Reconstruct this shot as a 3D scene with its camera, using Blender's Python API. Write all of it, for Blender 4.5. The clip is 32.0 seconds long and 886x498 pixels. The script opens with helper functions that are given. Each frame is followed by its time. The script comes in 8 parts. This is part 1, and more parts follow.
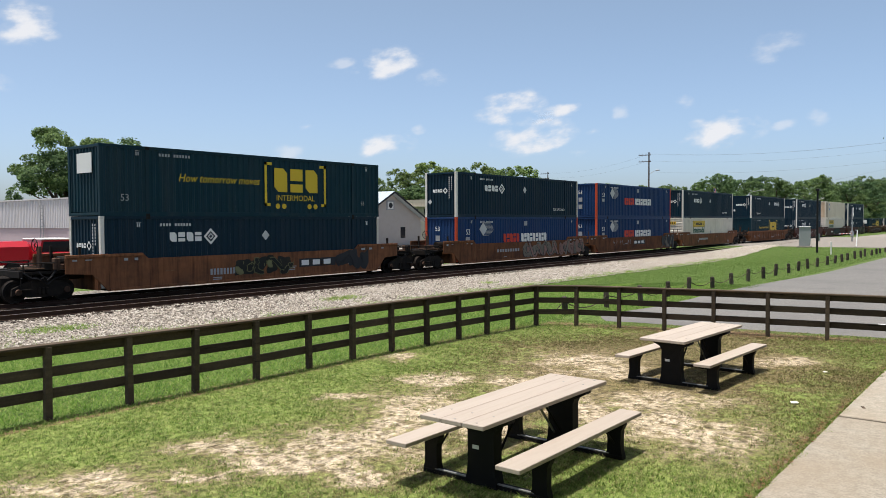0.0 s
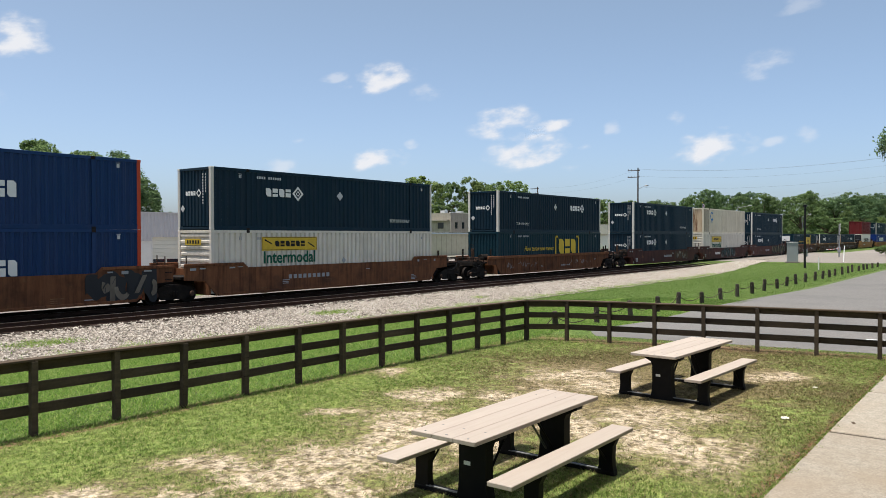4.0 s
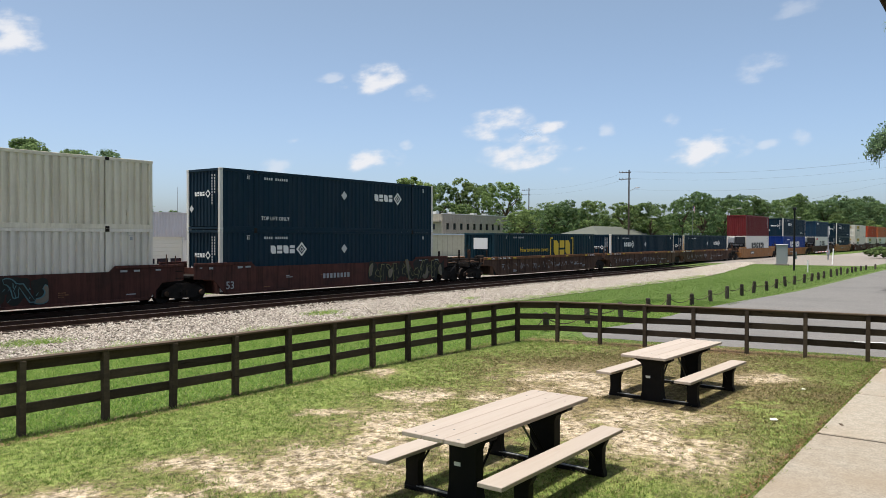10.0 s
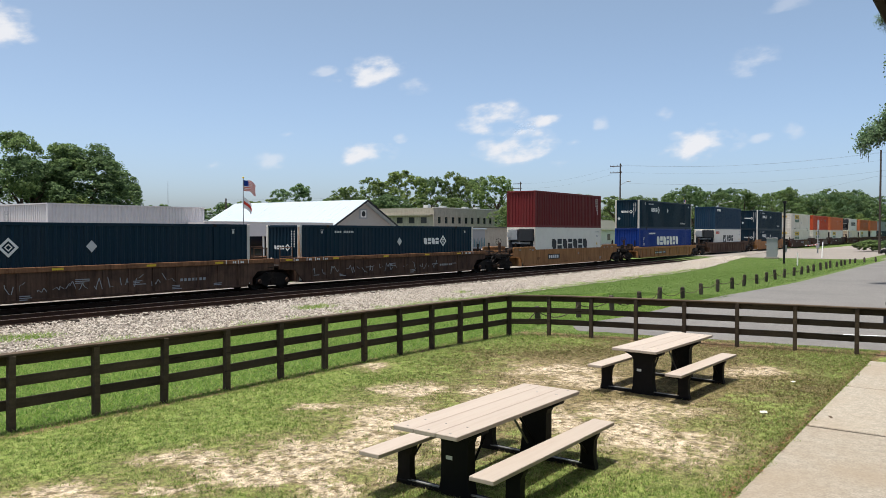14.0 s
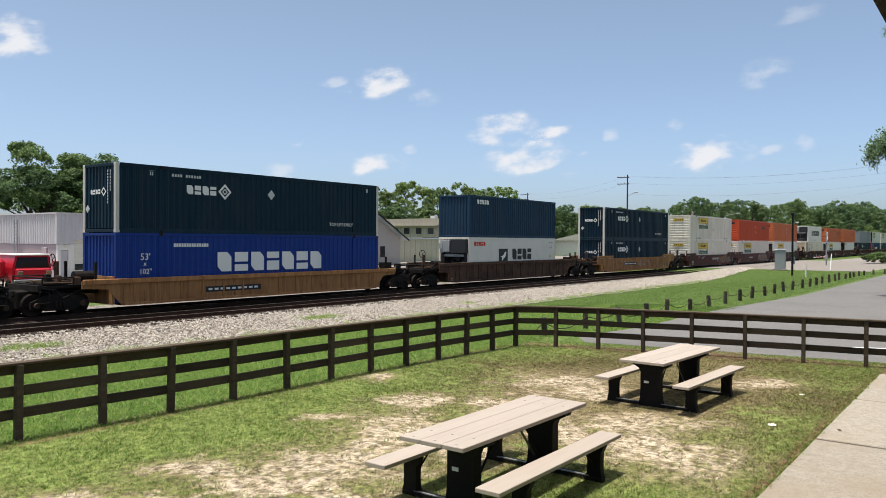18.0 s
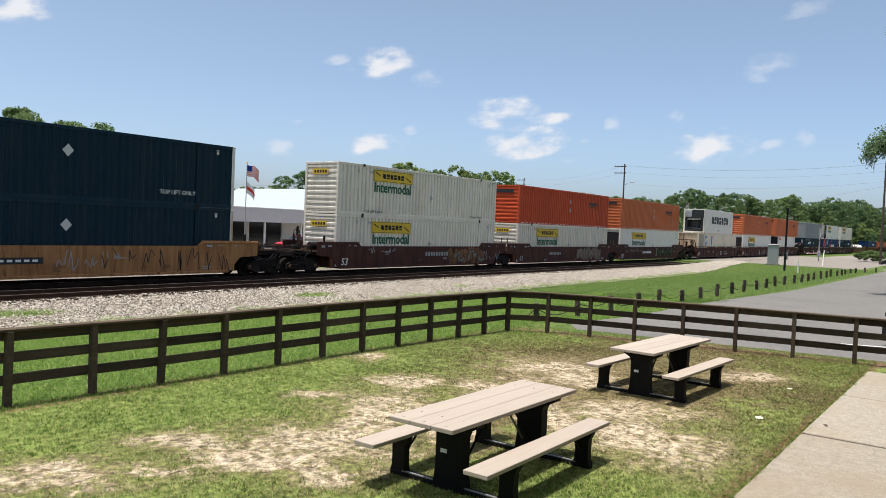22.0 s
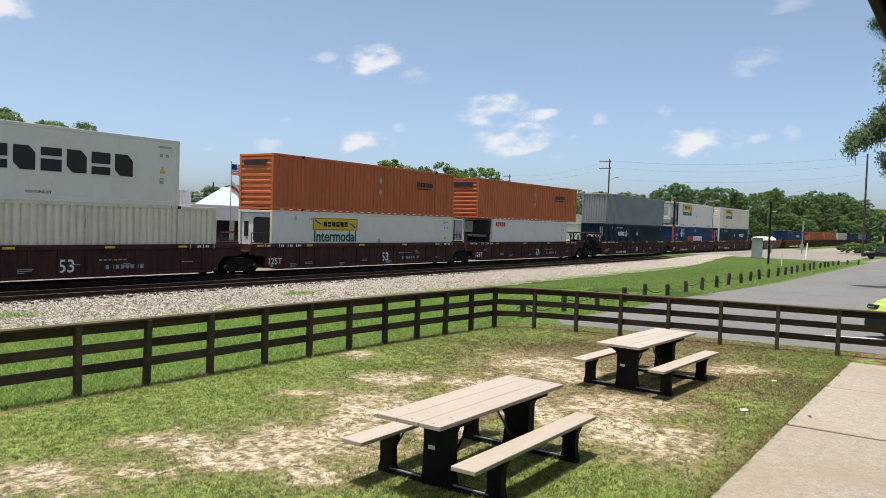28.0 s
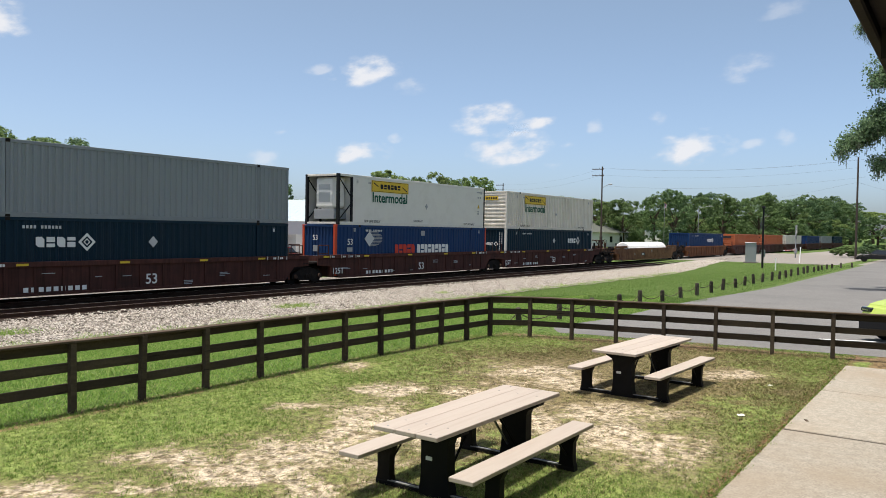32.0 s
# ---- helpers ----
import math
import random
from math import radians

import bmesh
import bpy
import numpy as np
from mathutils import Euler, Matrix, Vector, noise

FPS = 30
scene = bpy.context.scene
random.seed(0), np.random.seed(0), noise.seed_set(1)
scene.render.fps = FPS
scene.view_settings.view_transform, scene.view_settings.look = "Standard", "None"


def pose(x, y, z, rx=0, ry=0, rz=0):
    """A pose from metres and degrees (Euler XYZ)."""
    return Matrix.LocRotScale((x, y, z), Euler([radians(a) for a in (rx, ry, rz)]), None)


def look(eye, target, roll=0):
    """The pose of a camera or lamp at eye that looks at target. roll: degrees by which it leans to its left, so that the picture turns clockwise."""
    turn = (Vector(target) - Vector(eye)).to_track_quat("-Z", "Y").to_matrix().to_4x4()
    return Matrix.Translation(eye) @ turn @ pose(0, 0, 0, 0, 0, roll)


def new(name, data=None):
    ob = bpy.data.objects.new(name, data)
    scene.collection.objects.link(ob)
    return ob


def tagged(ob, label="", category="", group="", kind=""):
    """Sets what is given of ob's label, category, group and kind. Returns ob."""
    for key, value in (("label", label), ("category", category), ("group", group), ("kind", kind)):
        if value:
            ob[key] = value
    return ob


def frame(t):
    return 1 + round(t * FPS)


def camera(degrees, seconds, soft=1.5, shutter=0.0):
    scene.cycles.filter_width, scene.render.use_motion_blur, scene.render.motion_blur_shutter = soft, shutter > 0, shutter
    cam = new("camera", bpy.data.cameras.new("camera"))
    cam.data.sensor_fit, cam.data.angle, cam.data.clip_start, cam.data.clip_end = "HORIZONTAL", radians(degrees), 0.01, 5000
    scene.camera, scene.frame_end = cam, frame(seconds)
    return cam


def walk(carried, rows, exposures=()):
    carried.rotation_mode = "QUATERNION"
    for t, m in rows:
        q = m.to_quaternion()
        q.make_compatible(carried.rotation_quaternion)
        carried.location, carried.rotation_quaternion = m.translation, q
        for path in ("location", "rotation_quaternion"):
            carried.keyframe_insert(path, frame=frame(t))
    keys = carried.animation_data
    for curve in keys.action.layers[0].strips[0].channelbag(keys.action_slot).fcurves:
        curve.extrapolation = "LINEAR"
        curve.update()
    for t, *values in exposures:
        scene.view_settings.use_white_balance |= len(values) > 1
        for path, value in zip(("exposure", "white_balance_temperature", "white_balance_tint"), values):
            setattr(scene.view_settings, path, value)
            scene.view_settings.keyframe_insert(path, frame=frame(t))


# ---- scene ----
cam = camera(60.48, 32.0, 0.5)
PATH = [
    (0.0, pose(-16.611, -29.367, 2.966, 87.94, 0.27, -51.80)),
    (0.5, pose(-16.610, -29.371, 2.974, 88.08, 0.61, -51.83)),
    (1.0, pose(-16.610, -29.379, 2.976, 88.25, 0.14, -51.58)),
    (1.5, pose(-16.604, -29.374, 2.974, 88.63, 0.16, -51.28)),
    (2.0, pose(-16.598, -29.362, 2.971, 88.97, 0.38, -51.23)),
    (2.5, pose(-16.609, -29.355, 2.968, 89.01, 0.37, -51.26)),
    (3.0, pose(-16.612, -29.345, 2.968, 89.03, 0.26, -51.36)),
    (3.5, pose(-16.610, -29.338, 2.966, 89.00, 0.17, -52.01)),
    (5.5, pose(-16.604, -29.336, 2.966, 89.05, -0.11, -53.16)),
    (6.0, pose(-16.607, -29.330, 2.958, 88.87, -0.02, -53.32)),
    (6.5, pose(-16.609, -29.332, 2.964, 88.55, 0.10, -53.47)),
    (7.0, pose(-16.610, -29.335, 2.963, 88.44, 0.04, -53.56)),
    (7.5, pose(-16.611, -29.342, 2.966, 88.51, -0.14, -53.63)),
    (8.0, pose(-16.611, -29.344, 2.963, 88.55, -0.11, -53.54)),
    (8.5, pose(-16.610, -29.345, 2.964, 88.66, 0.09, -53.38)),
    (9.0, pose(-16.603, -29.322, 2.964, 88.89, 0.06, -53.37)),
    (9.5, pose(-16.611, -29.346, 2.966, 89.21, -0.01, -53.22)),
    (10.0, pose(-16.609, -29.340, 2.966, 89.09, -0.20, -53.22)),
    (10.5, pose(-16.615, -29.337, 2.964, 88.86, -0.22, -52.99)),
    (11.0, pose(-16.612, -29.335, 2.967, 88.70, -0.37, -52.94)),
    (11.5, pose(-16.609, -29.337, 2.968, 88.43, -0.35, -53.30)),
    (12.0, pose(-16.606, -29.336, 2.964, 88.26, -0.16, -53.78)),
    (12.5, pose(-16.601, -29.334, 2.966, 88.19, -0.16, -53.93)),
    (13.0, pose(-16.595, -29.331, 2.967, 88.21, -0.22, -53.85)),
    (13.5, pose(-16.599, -29.331, 2.970, 88.39, -0.20, -53.82)),
    (14.0, pose(-16.605, -29.337, 2.970, 88.62, -0.14, -53.85)),
    (14.5, pose(-16.601, -29.341, 2.973, 88.83, -0.21, -53.88)),
    (16.5, pose(-16.605, -29.361, 2.970, 88.74, 0.26, -53.61)),
    (17.0, pose(-16.603, -29.356, 2.973, 88.93, 0.02, -53.36)),
    (17.5, pose(-16.608, -29.349, 2.975, 89.18, -0.20, -53.32)),
    (18.0, pose(-16.608, -29.340, 2.970, 89.42, -0.33, -53.33)),
    (18.5, pose(-16.617, -29.322, 2.967, 89.21, -0.91, -53.40)),
    (19.0, pose(-16.611, -29.316, 2.959, 88.61, -1.40, -53.54)),
    (19.5, pose(-16.608, -29.307, 2.961, 88.46, -1.45, -53.47)),
    (20.0, pose(-16.606, -29.317, 2.971, 88.79, -1.62, -53.39)),
    (20.5, pose(-16.599, -29.312, 2.964, 88.84, -1.88, -53.27)),
    (21.0, pose(-16.596, -29.311, 2.963, 88.63, -1.94, -53.23)),
    (21.5, pose(-16.599, -29.308, 2.955, 88.16, -2.13, -53.61)),
    (22.0, pose(-16.603, -29.308, 2.964, 88.11, -2.45, -53.73)),
    (22.5, pose(-16.598, -29.308, 2.962, 88.29, -2.88, -53.61)),
    (23.0, pose(-16.598, -29.315, 2.969, 88.05, -3.08, -53.29)),
    (23.5, pose(-16.600, -29.309, 2.959, 87.90, -3.00, -53.67)),
    (24.0, pose(-16.599, -29.314, 2.960, 87.82, -2.91, -54.06)),
    (24.5, pose(-16.599, -29.316, 2.966, 87.90, -2.57, -54.24)),
    (25.0, pose(-16.598, -29.318, 2.971, 88.12, -2.31, -54.33)),
    (25.5, pose(-16.603, -29.321, 2.970, 88.30, -2.25, -54.20)),
    (27.5, pose(-16.601, -29.322, 2.964, 87.93, -1.93, -54.51)),
    (28.0, pose(-16.601, -29.318, 2.965, 87.91, -1.86, -54.77)),
    (28.5, pose(-16.601, -29.316, 2.966, 87.90, -1.69, -54.94)),
    (29.0, pose(-16.601, -29.318, 2.965, 87.96, -1.52, -55.09)),
    (29.5, pose(-16.601, -29.323, 2.964, 88.10, -1.44, -55.18)),
    (30.0, pose(-16.599, -29.321, 2.961, 88.16, -1.48, -55.23)),
    (30.5, pose(-16.598, -29.326, 2.961, 88.11, -1.39, -55.23)),
    (31.0, pose(-16.599, -29.330, 2.965, 88.11, -1.20, -55.19)),
    (31.5, pose(-16.601, -29.327, 2.965, 88.26, -1.26, -55.08)),
    (32.0, pose(-16.608, -29.330, 2.973, 88.66, -0.92, -55.20)),
]
walk(cam, PATH)

# world, sun and sky
world = bpy.data.worlds.new("world")
scene.world = world
world.use_nodes = True
wn = world.node_tree.nodes
sky = wn.new("ShaderNodeTexSky")
sky.sky_type = "NISHITA"
sky.sun_disc = False
sky.sun_elevation = radians(80)
sky.sun_rotation = radians(-63)
sky.air_density, sky.dust_density, sky.ozone_density = 0.6, 2.2, 3.0
wn["Background"].inputs[1].default_value = 0.15
haze = wn.new("ShaderNodeMix")
haze.data_type, haze.blend_type = "RGBA", "MULTIPLY"
haze.inputs[0].default_value = 1.0
# humid air: the sky stays blue-grey down to the horizon
up = wn.new("ShaderNodeTexCoord")
updown = wn.new("ShaderNodeSeparateXYZ")
tint = wn.new("ShaderNodeValToRGB")
tint.color_ramp.elements[0].position, tint.color_ramp.elements[0].color = 0.0, (0.955, 0.96, 0.94, 1)
tint.color_ramp.elements[1].position, tint.color_ramp.elements[1].color = 0.3, (1.11, 1.05, 0.875, 1)
world.node_tree.links.new(up.outputs["Generated"], updown.inputs[0])
world.node_tree.links.new(updown.outputs[2], tint.inputs[0])
world.node_tree.links.new(tint.outputs[0], haze.inputs[7])
world.node_tree.links.new(sky.outputs[0], haze.inputs[6])
world.node_tree.links.new(haze.outputs[2], wn["Background"].inputs[0])
sun = new("sun", bpy.data.lights.new("sun", "SUN"))
sun.data.energy, sun.data.angle, sun.data.color = 4.0, radians(0.6), (1.0, 0.96, 0.9)
sun.matrix_world = look((-15, 7.5, 96), (0, 0, 0))
scene.view_settings.exposure = 0.57


# materials
def mat(name, rough=0.6, metal=0.0):
    m = bpy.data.materials.new(name)
    m.use_nodes = True
    b = m.node_tree.nodes["Principled BSDF"]
    b.inputs["Roughness"].default_value, b.inputs["Metallic"].default_value = rough, metal
    b.inputs["Specular IOR Level"].default_value = 0.12 if rough > 0.4 else 0.5
    return m, m.node_tree, b


def nod(nt, kind, **inputs):
    n = nt.nodes.new("ShaderNode" + kind)
    for k, v in inputs.items():
        n.inputs[k.replace("_", " ")].default_value = v
    return n


def ramp(nt, fac, stops):
    r = nt.nodes.new("ShaderNodeValToRGB")
    e = r.color_ramp.elements
    while len(e) < len(stops):
        e.new(0.5)
    for el, (p, c) in zip(e, stops):
        el.position, el.color = p, (*c, 1) if len(c) == 3 else c
    nt.links.new(fac, r.inputs[0])
    return r.outputs[0]


def mixc(nt, fac, a, b, blend="MIX"):
    n = nt.nodes.new("ShaderNodeMix")
    n.data_type, n.blend_type = "RGBA", blend
    for sock, v in ((n.inputs[0], fac), (n.inputs[6], a), (n.inputs[7], b)):
        if isinstance(v, bpy.types.NodeSocket):
            nt.links.new(v, sock)
        elif isinstance(v, tuple):
            sock.default_value = (*v, 1) if len(v) == 3 else v
        else:
            sock.default_value = v
    return n.outputs[2]


def coords(nt, kind="Object", scale=(1, 1, 1)):
    tc = nt.nodes.new("ShaderNodeTexCoord")
    mp = nt.nodes.new("ShaderNodeMapping")
    mp.inputs["Scale"].default_value = scale
    nt.links.new(tc.outputs[kind], mp.inputs[0])
    return mp.outputs[0]


def noise_fac(nt, vec, scale, detail=4, rough=0.55):
    n = nod(nt, "TexNoise", Scale=scale, Detail=detail, Roughness=rough)
    nt.links.new(vec, n.inputs["Vector"])
    return n.outputs[0]


def bump(nt, b, height, strength=0.3, dist=0.02):
    n = nod(nt, "Bump", Strength=strength, Distance=dist)
    nt.links.new(height, n.inputs["Height"])
    nt.links.new(n.outputs[0], b.inputs["Normal"])


def worn(name, col, rough=0.6, metal=0.0, dirt=(0.12, 0.09, 0.07), amount=0.35, scale=1.6, grain=14, streak=False, vary=0.12, bumpy=0.15, spots=None, stretch=None, runs=0.0):
    """Painted, weathered surface: base colour, broad dirt, fine grain, optional vertical streaks."""
    m, nt, b = mat(name, rough, metal)
    v = coords(nt, "Object", stretch or ((1, 1, 0.12) if streak else (1, 1, 1)))
    oi = nt.nodes.new("ShaderNodeObjectInfo")
    sh = nt.nodes.new("ShaderNodeVectorMath")
    sh.operation = "MULTIPLY_ADD"
    nt.links.new(oi.outputs["Random"], sh.inputs[0])
    sh.inputs[1].default_value = (37, 23, 11)
    nt.links.new(v, sh.inputs[2])
    v = sh.outputs[0]
    n1, n2 = noise_fac(nt, v, scale, 5, 0.6), noise_fac(nt, coords(nt), grain, 3)
    f1 = ramp(nt, n1, [(0.45, (0, 0, 0)), (0.8, (amount,) * 3)])
    c = mixc(nt, f1, col, dirt)
    dark = tuple(x * (1 - vary) for x in col)
    f2 = ramp(nt, n2, [(0.35, (0, 0, 0)), (0.7, (0.6,) * 3)])
    c = mixc(nt, f2, c, mixc(nt, 0.7, c, dark))
    if spots:
        n3 = noise_fac(nt, v, spots[1], 9, 0.68)
        c = mixc(nt, ramp(nt, n3, [(spots[2], (0, 0, 0)), (spots[2] + 0.06, (0.85,) * 3)]), c, spots[0])
    if runs:
        n4 = noise_fac(nt, coords(nt, "Object", (1, 1, 0.07)), 5.5, 6, 0.7)
        c = mixc(nt, ramp(nt, n4, [(0.44, (0, 0, 0)), (0.68, (runs,) * 3)]), c, tuple(0.35 * x for x in dirt))
        n5 = noise_fac(nt, coords(nt, "Object", (0.5, 0.5, 1.0)), 0.9, 6, 0.65)
        c = mixc(nt, ramp(nt, n5, [(0.5, (0, 0, 0)), (0.72, (runs,) * 3)]), c, dirt)
    hsv = nod(nt, "HueSaturation")
    mr = nod(nt, "MapRange", To_Min=1 - vary, To_Max=1 + vary)
    nt.links.new(oi.outputs["Random"], mr.inputs[0])
    nt.links.new(mr.outputs[0], hsv.inputs["Value"])
    nt.links.new(c, hsv.inputs["Color"])
    nt.links.new(hsv.outputs[0], b.inputs["Base Color"])
    if bumpy:
        bump(nt, b, n2, bumpy, 0.01)
    return m


def plain(name, col, rough=0.5, metal=0.0):
    m, nt, b = mat(name, rough, metal)
    b.inputs["Base Color"].default_value = (*col, 1)
    return m


def leaf_mat(name, a, b2):
    m, nt, b = mat(name, 0.55)
    g = nt.nodes.new("ShaderNodeNewGeometry")
    c = ramp(nt, g.outputs["Random Per Island"], [(0.0, a), (0.6, b2), (1.0, tuple(x * 1.5 for x in b2))])
    oi = nt.nodes.new("ShaderNodeObjectInfo")
    c = mixc(nt, 1.0, c, ramp(nt, oi.outputs["Random"], [(0, (0.8, 0.92, 1.0)), (0.5, (0.98, 1.02, 0.9)), (1, (1.22, 1.16, 0.92))]), "MULTIPLY")
    nt.links.new(c, b.inputs["Base Color"])
    tr = nod(nt, "BsdfTranslucent")
    nt.links.new(c, tr.inputs[0])
    mx = nod(nt, "MixShader", Fac=0.5)
    nt.links.new(b.outputs[0], mx.inputs[1])
    nt.links.new(tr.outputs[0], mx.inputs[2])
    nt.links.new(mx.outputs[0], nt.nodes["Material Output"].inputs[0])
    return m


M = {}
M["navy"] = worn("navy_paint", (0.0045, 0.021, 0.037), 0.5, amount=0.12, streak=True)
M["teal"] = worn("teal_paint", (0.005, 0.028, 0.041), 0.5, amount=0.15, streak=True)
M["midblue"] = worn("blue_paint", (0.011, 0.038, 0.115), 0.5, amount=0.15, streak=True)
M["royal"] = worn("royal_blue_paint", (0.009, 0.036, 0.2), 0.45, amount=0.08, streak=True)
M["steelblue"] = worn("steel_blue_paint", (0.015, 0.042, 0.08), 0.5, amount=0.12, streak=True)
M["white"] = worn("white_container_paint", (0.69, 0.64, 0.56), 0.5, dirt=(0.33, 0.29, 0.23), amount=0.4, streak=True, vary=0.05, spots=((0.25, 0.16, 0.1), 2.2, 0.71), runs=0.22)
M["rustwhite"] = worn("stained_white_paint", (0.68, 0.62, 0.5), 0.6, dirt=(0.3, 0.24, 0.17), amount=0.5, streak=True, vary=0.06, spots=((0.16, 0.07, 0.035), 2.0, 0.64), runs=0.2)
M["rustend"] = worn("rust_eaten_white_paint", (0.62, 0.5, 0.36), 0.7, dirt=(0.33, 0.17, 0.08), amount=0.9, scale=1.1, streak=True, vary=0.06, spots=((0.15, 0.06, 0.03), 1.4, 0.53), runs=0.25)
M["greybay"] = worn("grimy_tan_paint", (0.38, 0.34, 0.27), 0.7, dirt=(0.2, 0.14, 0.08), amount=0.7, streak=True, vary=0.05, spots=((0.16, 0.08, 0.04), 2.0, 0.6), runs=0.25)
M["orange"] = worn("orange_paint", (0.46, 0.13, 0.052), 0.5, dirt=(0.26, 0.075, 0.036), amount=0.5, streak=True, spots=((0.3, 0.1, 0.05), 2.0, 0.68))
M["flame"] = worn("red_orange_paint", (0.47, 0.07, 0.027), 0.5, dirt=(0.2, 0.04, 0.02), amount=0.5, streak=True, spots=((0.3, 0.1, 0.05), 2.0, 0.68))
M["red"] = worn("dark_red_paint", (0.13, 0.018, 0.02), 0.5, amount=0.2, streak=True)
M["grey"] = worn("grey_container_paint", (0.22, 0.24, 0.25), 0.5, amount=0.2, streak=True)
M["postwhite"] = worn("post_white", (0.62, 0.6, 0.55), 0.6, amount=0.5, dirt=(0.25, 0.16, 0.1), streak=True, spots=((0.4, 0.2, 0.07), 1.8, 0.6))
M["reeferwhite"] = worn("smooth_white_panel", (0.64, 0.62, 0.57), 0.45, dirt=(0.45, 0.42, 0.37), amount=0.35, vary=0.04, bumpy=0.0)
M["red_post"] = worn("post_orange_red", (0.5, 0.07, 0.03), 0.5)
M["rust"] = worn("rust_brown_steel", (0.205, 0.085, 0.041), 0.85, dirt=(0.05, 0.03, 0.022), amount=0.8, vary=0.2, spots=((0.2, 0.1, 0.05), 2.4, 0.62), runs=0.6)
M["darkrust"] = worn("dark_rust_steel", (0.11, 0.065, 0.045), 0.85, dirt=(0.02, 0.014, 0.012), amount=0.8, vary=0.2, spots=((0.09, 0.04, 0.025), 2.4, 0.62), runs=0.6)
M["maroon"] = worn("maroon_steel", (0.085, 0.034, 0.027), 0.75, dirt=(0.03, 0.02, 0.018), amount=0.7, spots=((0.11, 0.055, 0.04), 2.4, 0.66), runs=0.6)
M["tanrust"] = worn("tan_rust_steel", (0.23, 0.115, 0.06), 0.85, dirt=(0.06, 0.03, 0.02), amount=0.7, spots=((0.1, 0.04, 0.02), 2.4, 0.58), runs=0.6)
M["ochre"] = worn("ochre_steel", (0.4, 0.2, 0.083), 0.8, dirt=(0.23, 0.1, 0.045), amount=0.7, streak=True, spots=((0.12, 0.05, 0.025), 2.2, 0.6), runs=0.6)
M["blacksteel"] = worn("black_greasy_steel", (0.012, 0.01, 0.009), 0.7, dirt=(0.055, 0.038, 0.026), amount=0.6, scale=2.4)
M["railside"] = worn("rusty_rail", (0.05, 0.028, 0.02), 0.8, amount=0.3)
M["railtop"] = plain("polished_rail", (0.35, 0.33, 0.31), 0.35, 0.9)
M["tie"] = worn("creosoted_tie", (0.05, 0.04, 0.033), 0.9)
M["fence"] = worn("dark_stained_wood", (0.062, 0.047, 0.034), 0.8, dirt=(0.12, 0.088, 0.058), amount=0.7, scale=2.2, grain=30, vary=0.3, stretch=(0.5, 6, 6), spots=((0.02, 0.016, 0.013), 3.0, 0.6))
# timber colour darkened to carry the shade of the eave's underside
M["eavewood"] = worn("shade_toned_eave_timber", (0.032, 0.025, 0.021), 0.8, dirt=(0.06, 0.045, 0.035), amount=0.6, scale=3, grain=30)
M["fencecap"] = worn("weathered_cap_wood", (0.085, 0.062, 0.044), 0.85, dirt=(0.15, 0.115, 0.08), amount=0.7, scale=2.2, grain=30, stretch=(0.5, 6, 6))
M["bollard"] = worn("grey_weathered_timber", (0.06, 0.052, 0.043), 0.9, scale=4, grain=30, vary=0.25)
M["tabletop"] = worn("sand_plastic_lumber", (0.392, 0.335, 0.283), 0.6, dirt=(0.287, 0.235, 0.191), amount=0.5, scale=2.4, grain=60, vary=0.07, bumpy=0.05, stretch=(0.6, 7, 7), spots=((0.209, 0.165, 0.131), 3.0, 0.66))
M["tableleg"] = worn("black_plastic_lumber", (0.006, 0.006, 0.0065), 0.6, amount=0.1, vary=0.1)
M["steelbar"] = plain("galvanised_bar", (0.24, 0.24, 0.235), 0.55, 0.5)
M["bark"] = worn("bark", (0.09, 0.065, 0.048), 0.95, scale=4, grain=20, vary=0.3, bumpy=0.6)
M["leafA"] = leaf_mat("leaf_dark", (0.0651, 0.104, 0.0484), (0.135, 0.186, 0.0791))
M["leafB"] = leaf_mat("leaf_mid", (0.0818, 0.128, 0.0558), (0.163, 0.223, 0.093))
M["leafC"] = leaf_mat("leaf_light", (0.095, 0.15, 0.056), (0.185, 0.25, 0.098))
M["deadleaf"] = leaf_mat("dry_leaf", (0.09, 0.05, 0.027), (0.21, 0.125, 0.068))
M["metalwall"] = worn("white_metal_cladding", (0.57, 0.55, 0.56), 0.5, amount=0.25, dirt=(0.4, 0.36, 0.34), vary=0.03)
M["pinkwall"] = worn("pinkish_block_wall", (0.46, 0.37, 0.39), 0.8, amount=0.2, dirt=(0.4, 0.34, 0.34), vary=0.03)
M["offwhite"] = worn("offwhite_paint", (0.78, 0.76, 0.71), 0.6, amount=0.2, dirt=(0.5, 0.47, 0.42), vary=0.03)
M["cream"] = worn("cream_door_paint", (0.72, 0.70, 0.6), 0.5, amount=0.15, dirt=(0.5, 0.46, 0.4), vary=0.02)
M["metalroof"] = worn("pale_metal_roof", (0.409, 0.479, 0.522), 0.4, 0.0, amount=0.1, dirt=(0.331, 0.348, 0.365), vary=0.02)
M["gablegrey"] = worn("grey_tan_boards", (0.4, 0.37, 0.34), 0.8, amount=0.3, dirt=(0.28, 0.25, 0.22), vary=0.03)
M["greenroof"] = worn("grey_green_roof", (0.1, 0.107, 0.088), 0.6, amount=0.2)
M["tan"] = worn("tan_stucco", (0.4, 0.365, 0.3), 0.9, amount=0.5, dirt=(0.22, 0.19, 0.16), vary=0.04, runs=0.35)
M["khaki"] = worn("khaki_panel", (0.5, 0.48, 0.36), 0.8, amount=0.2, vary=0.03)
# flat near-black: dark panels, and the unlit depth of bays and rooms painted in
M["darkvoid"] = plain("dark_interior", (0.02, 0.02, 0.022), 0.8)
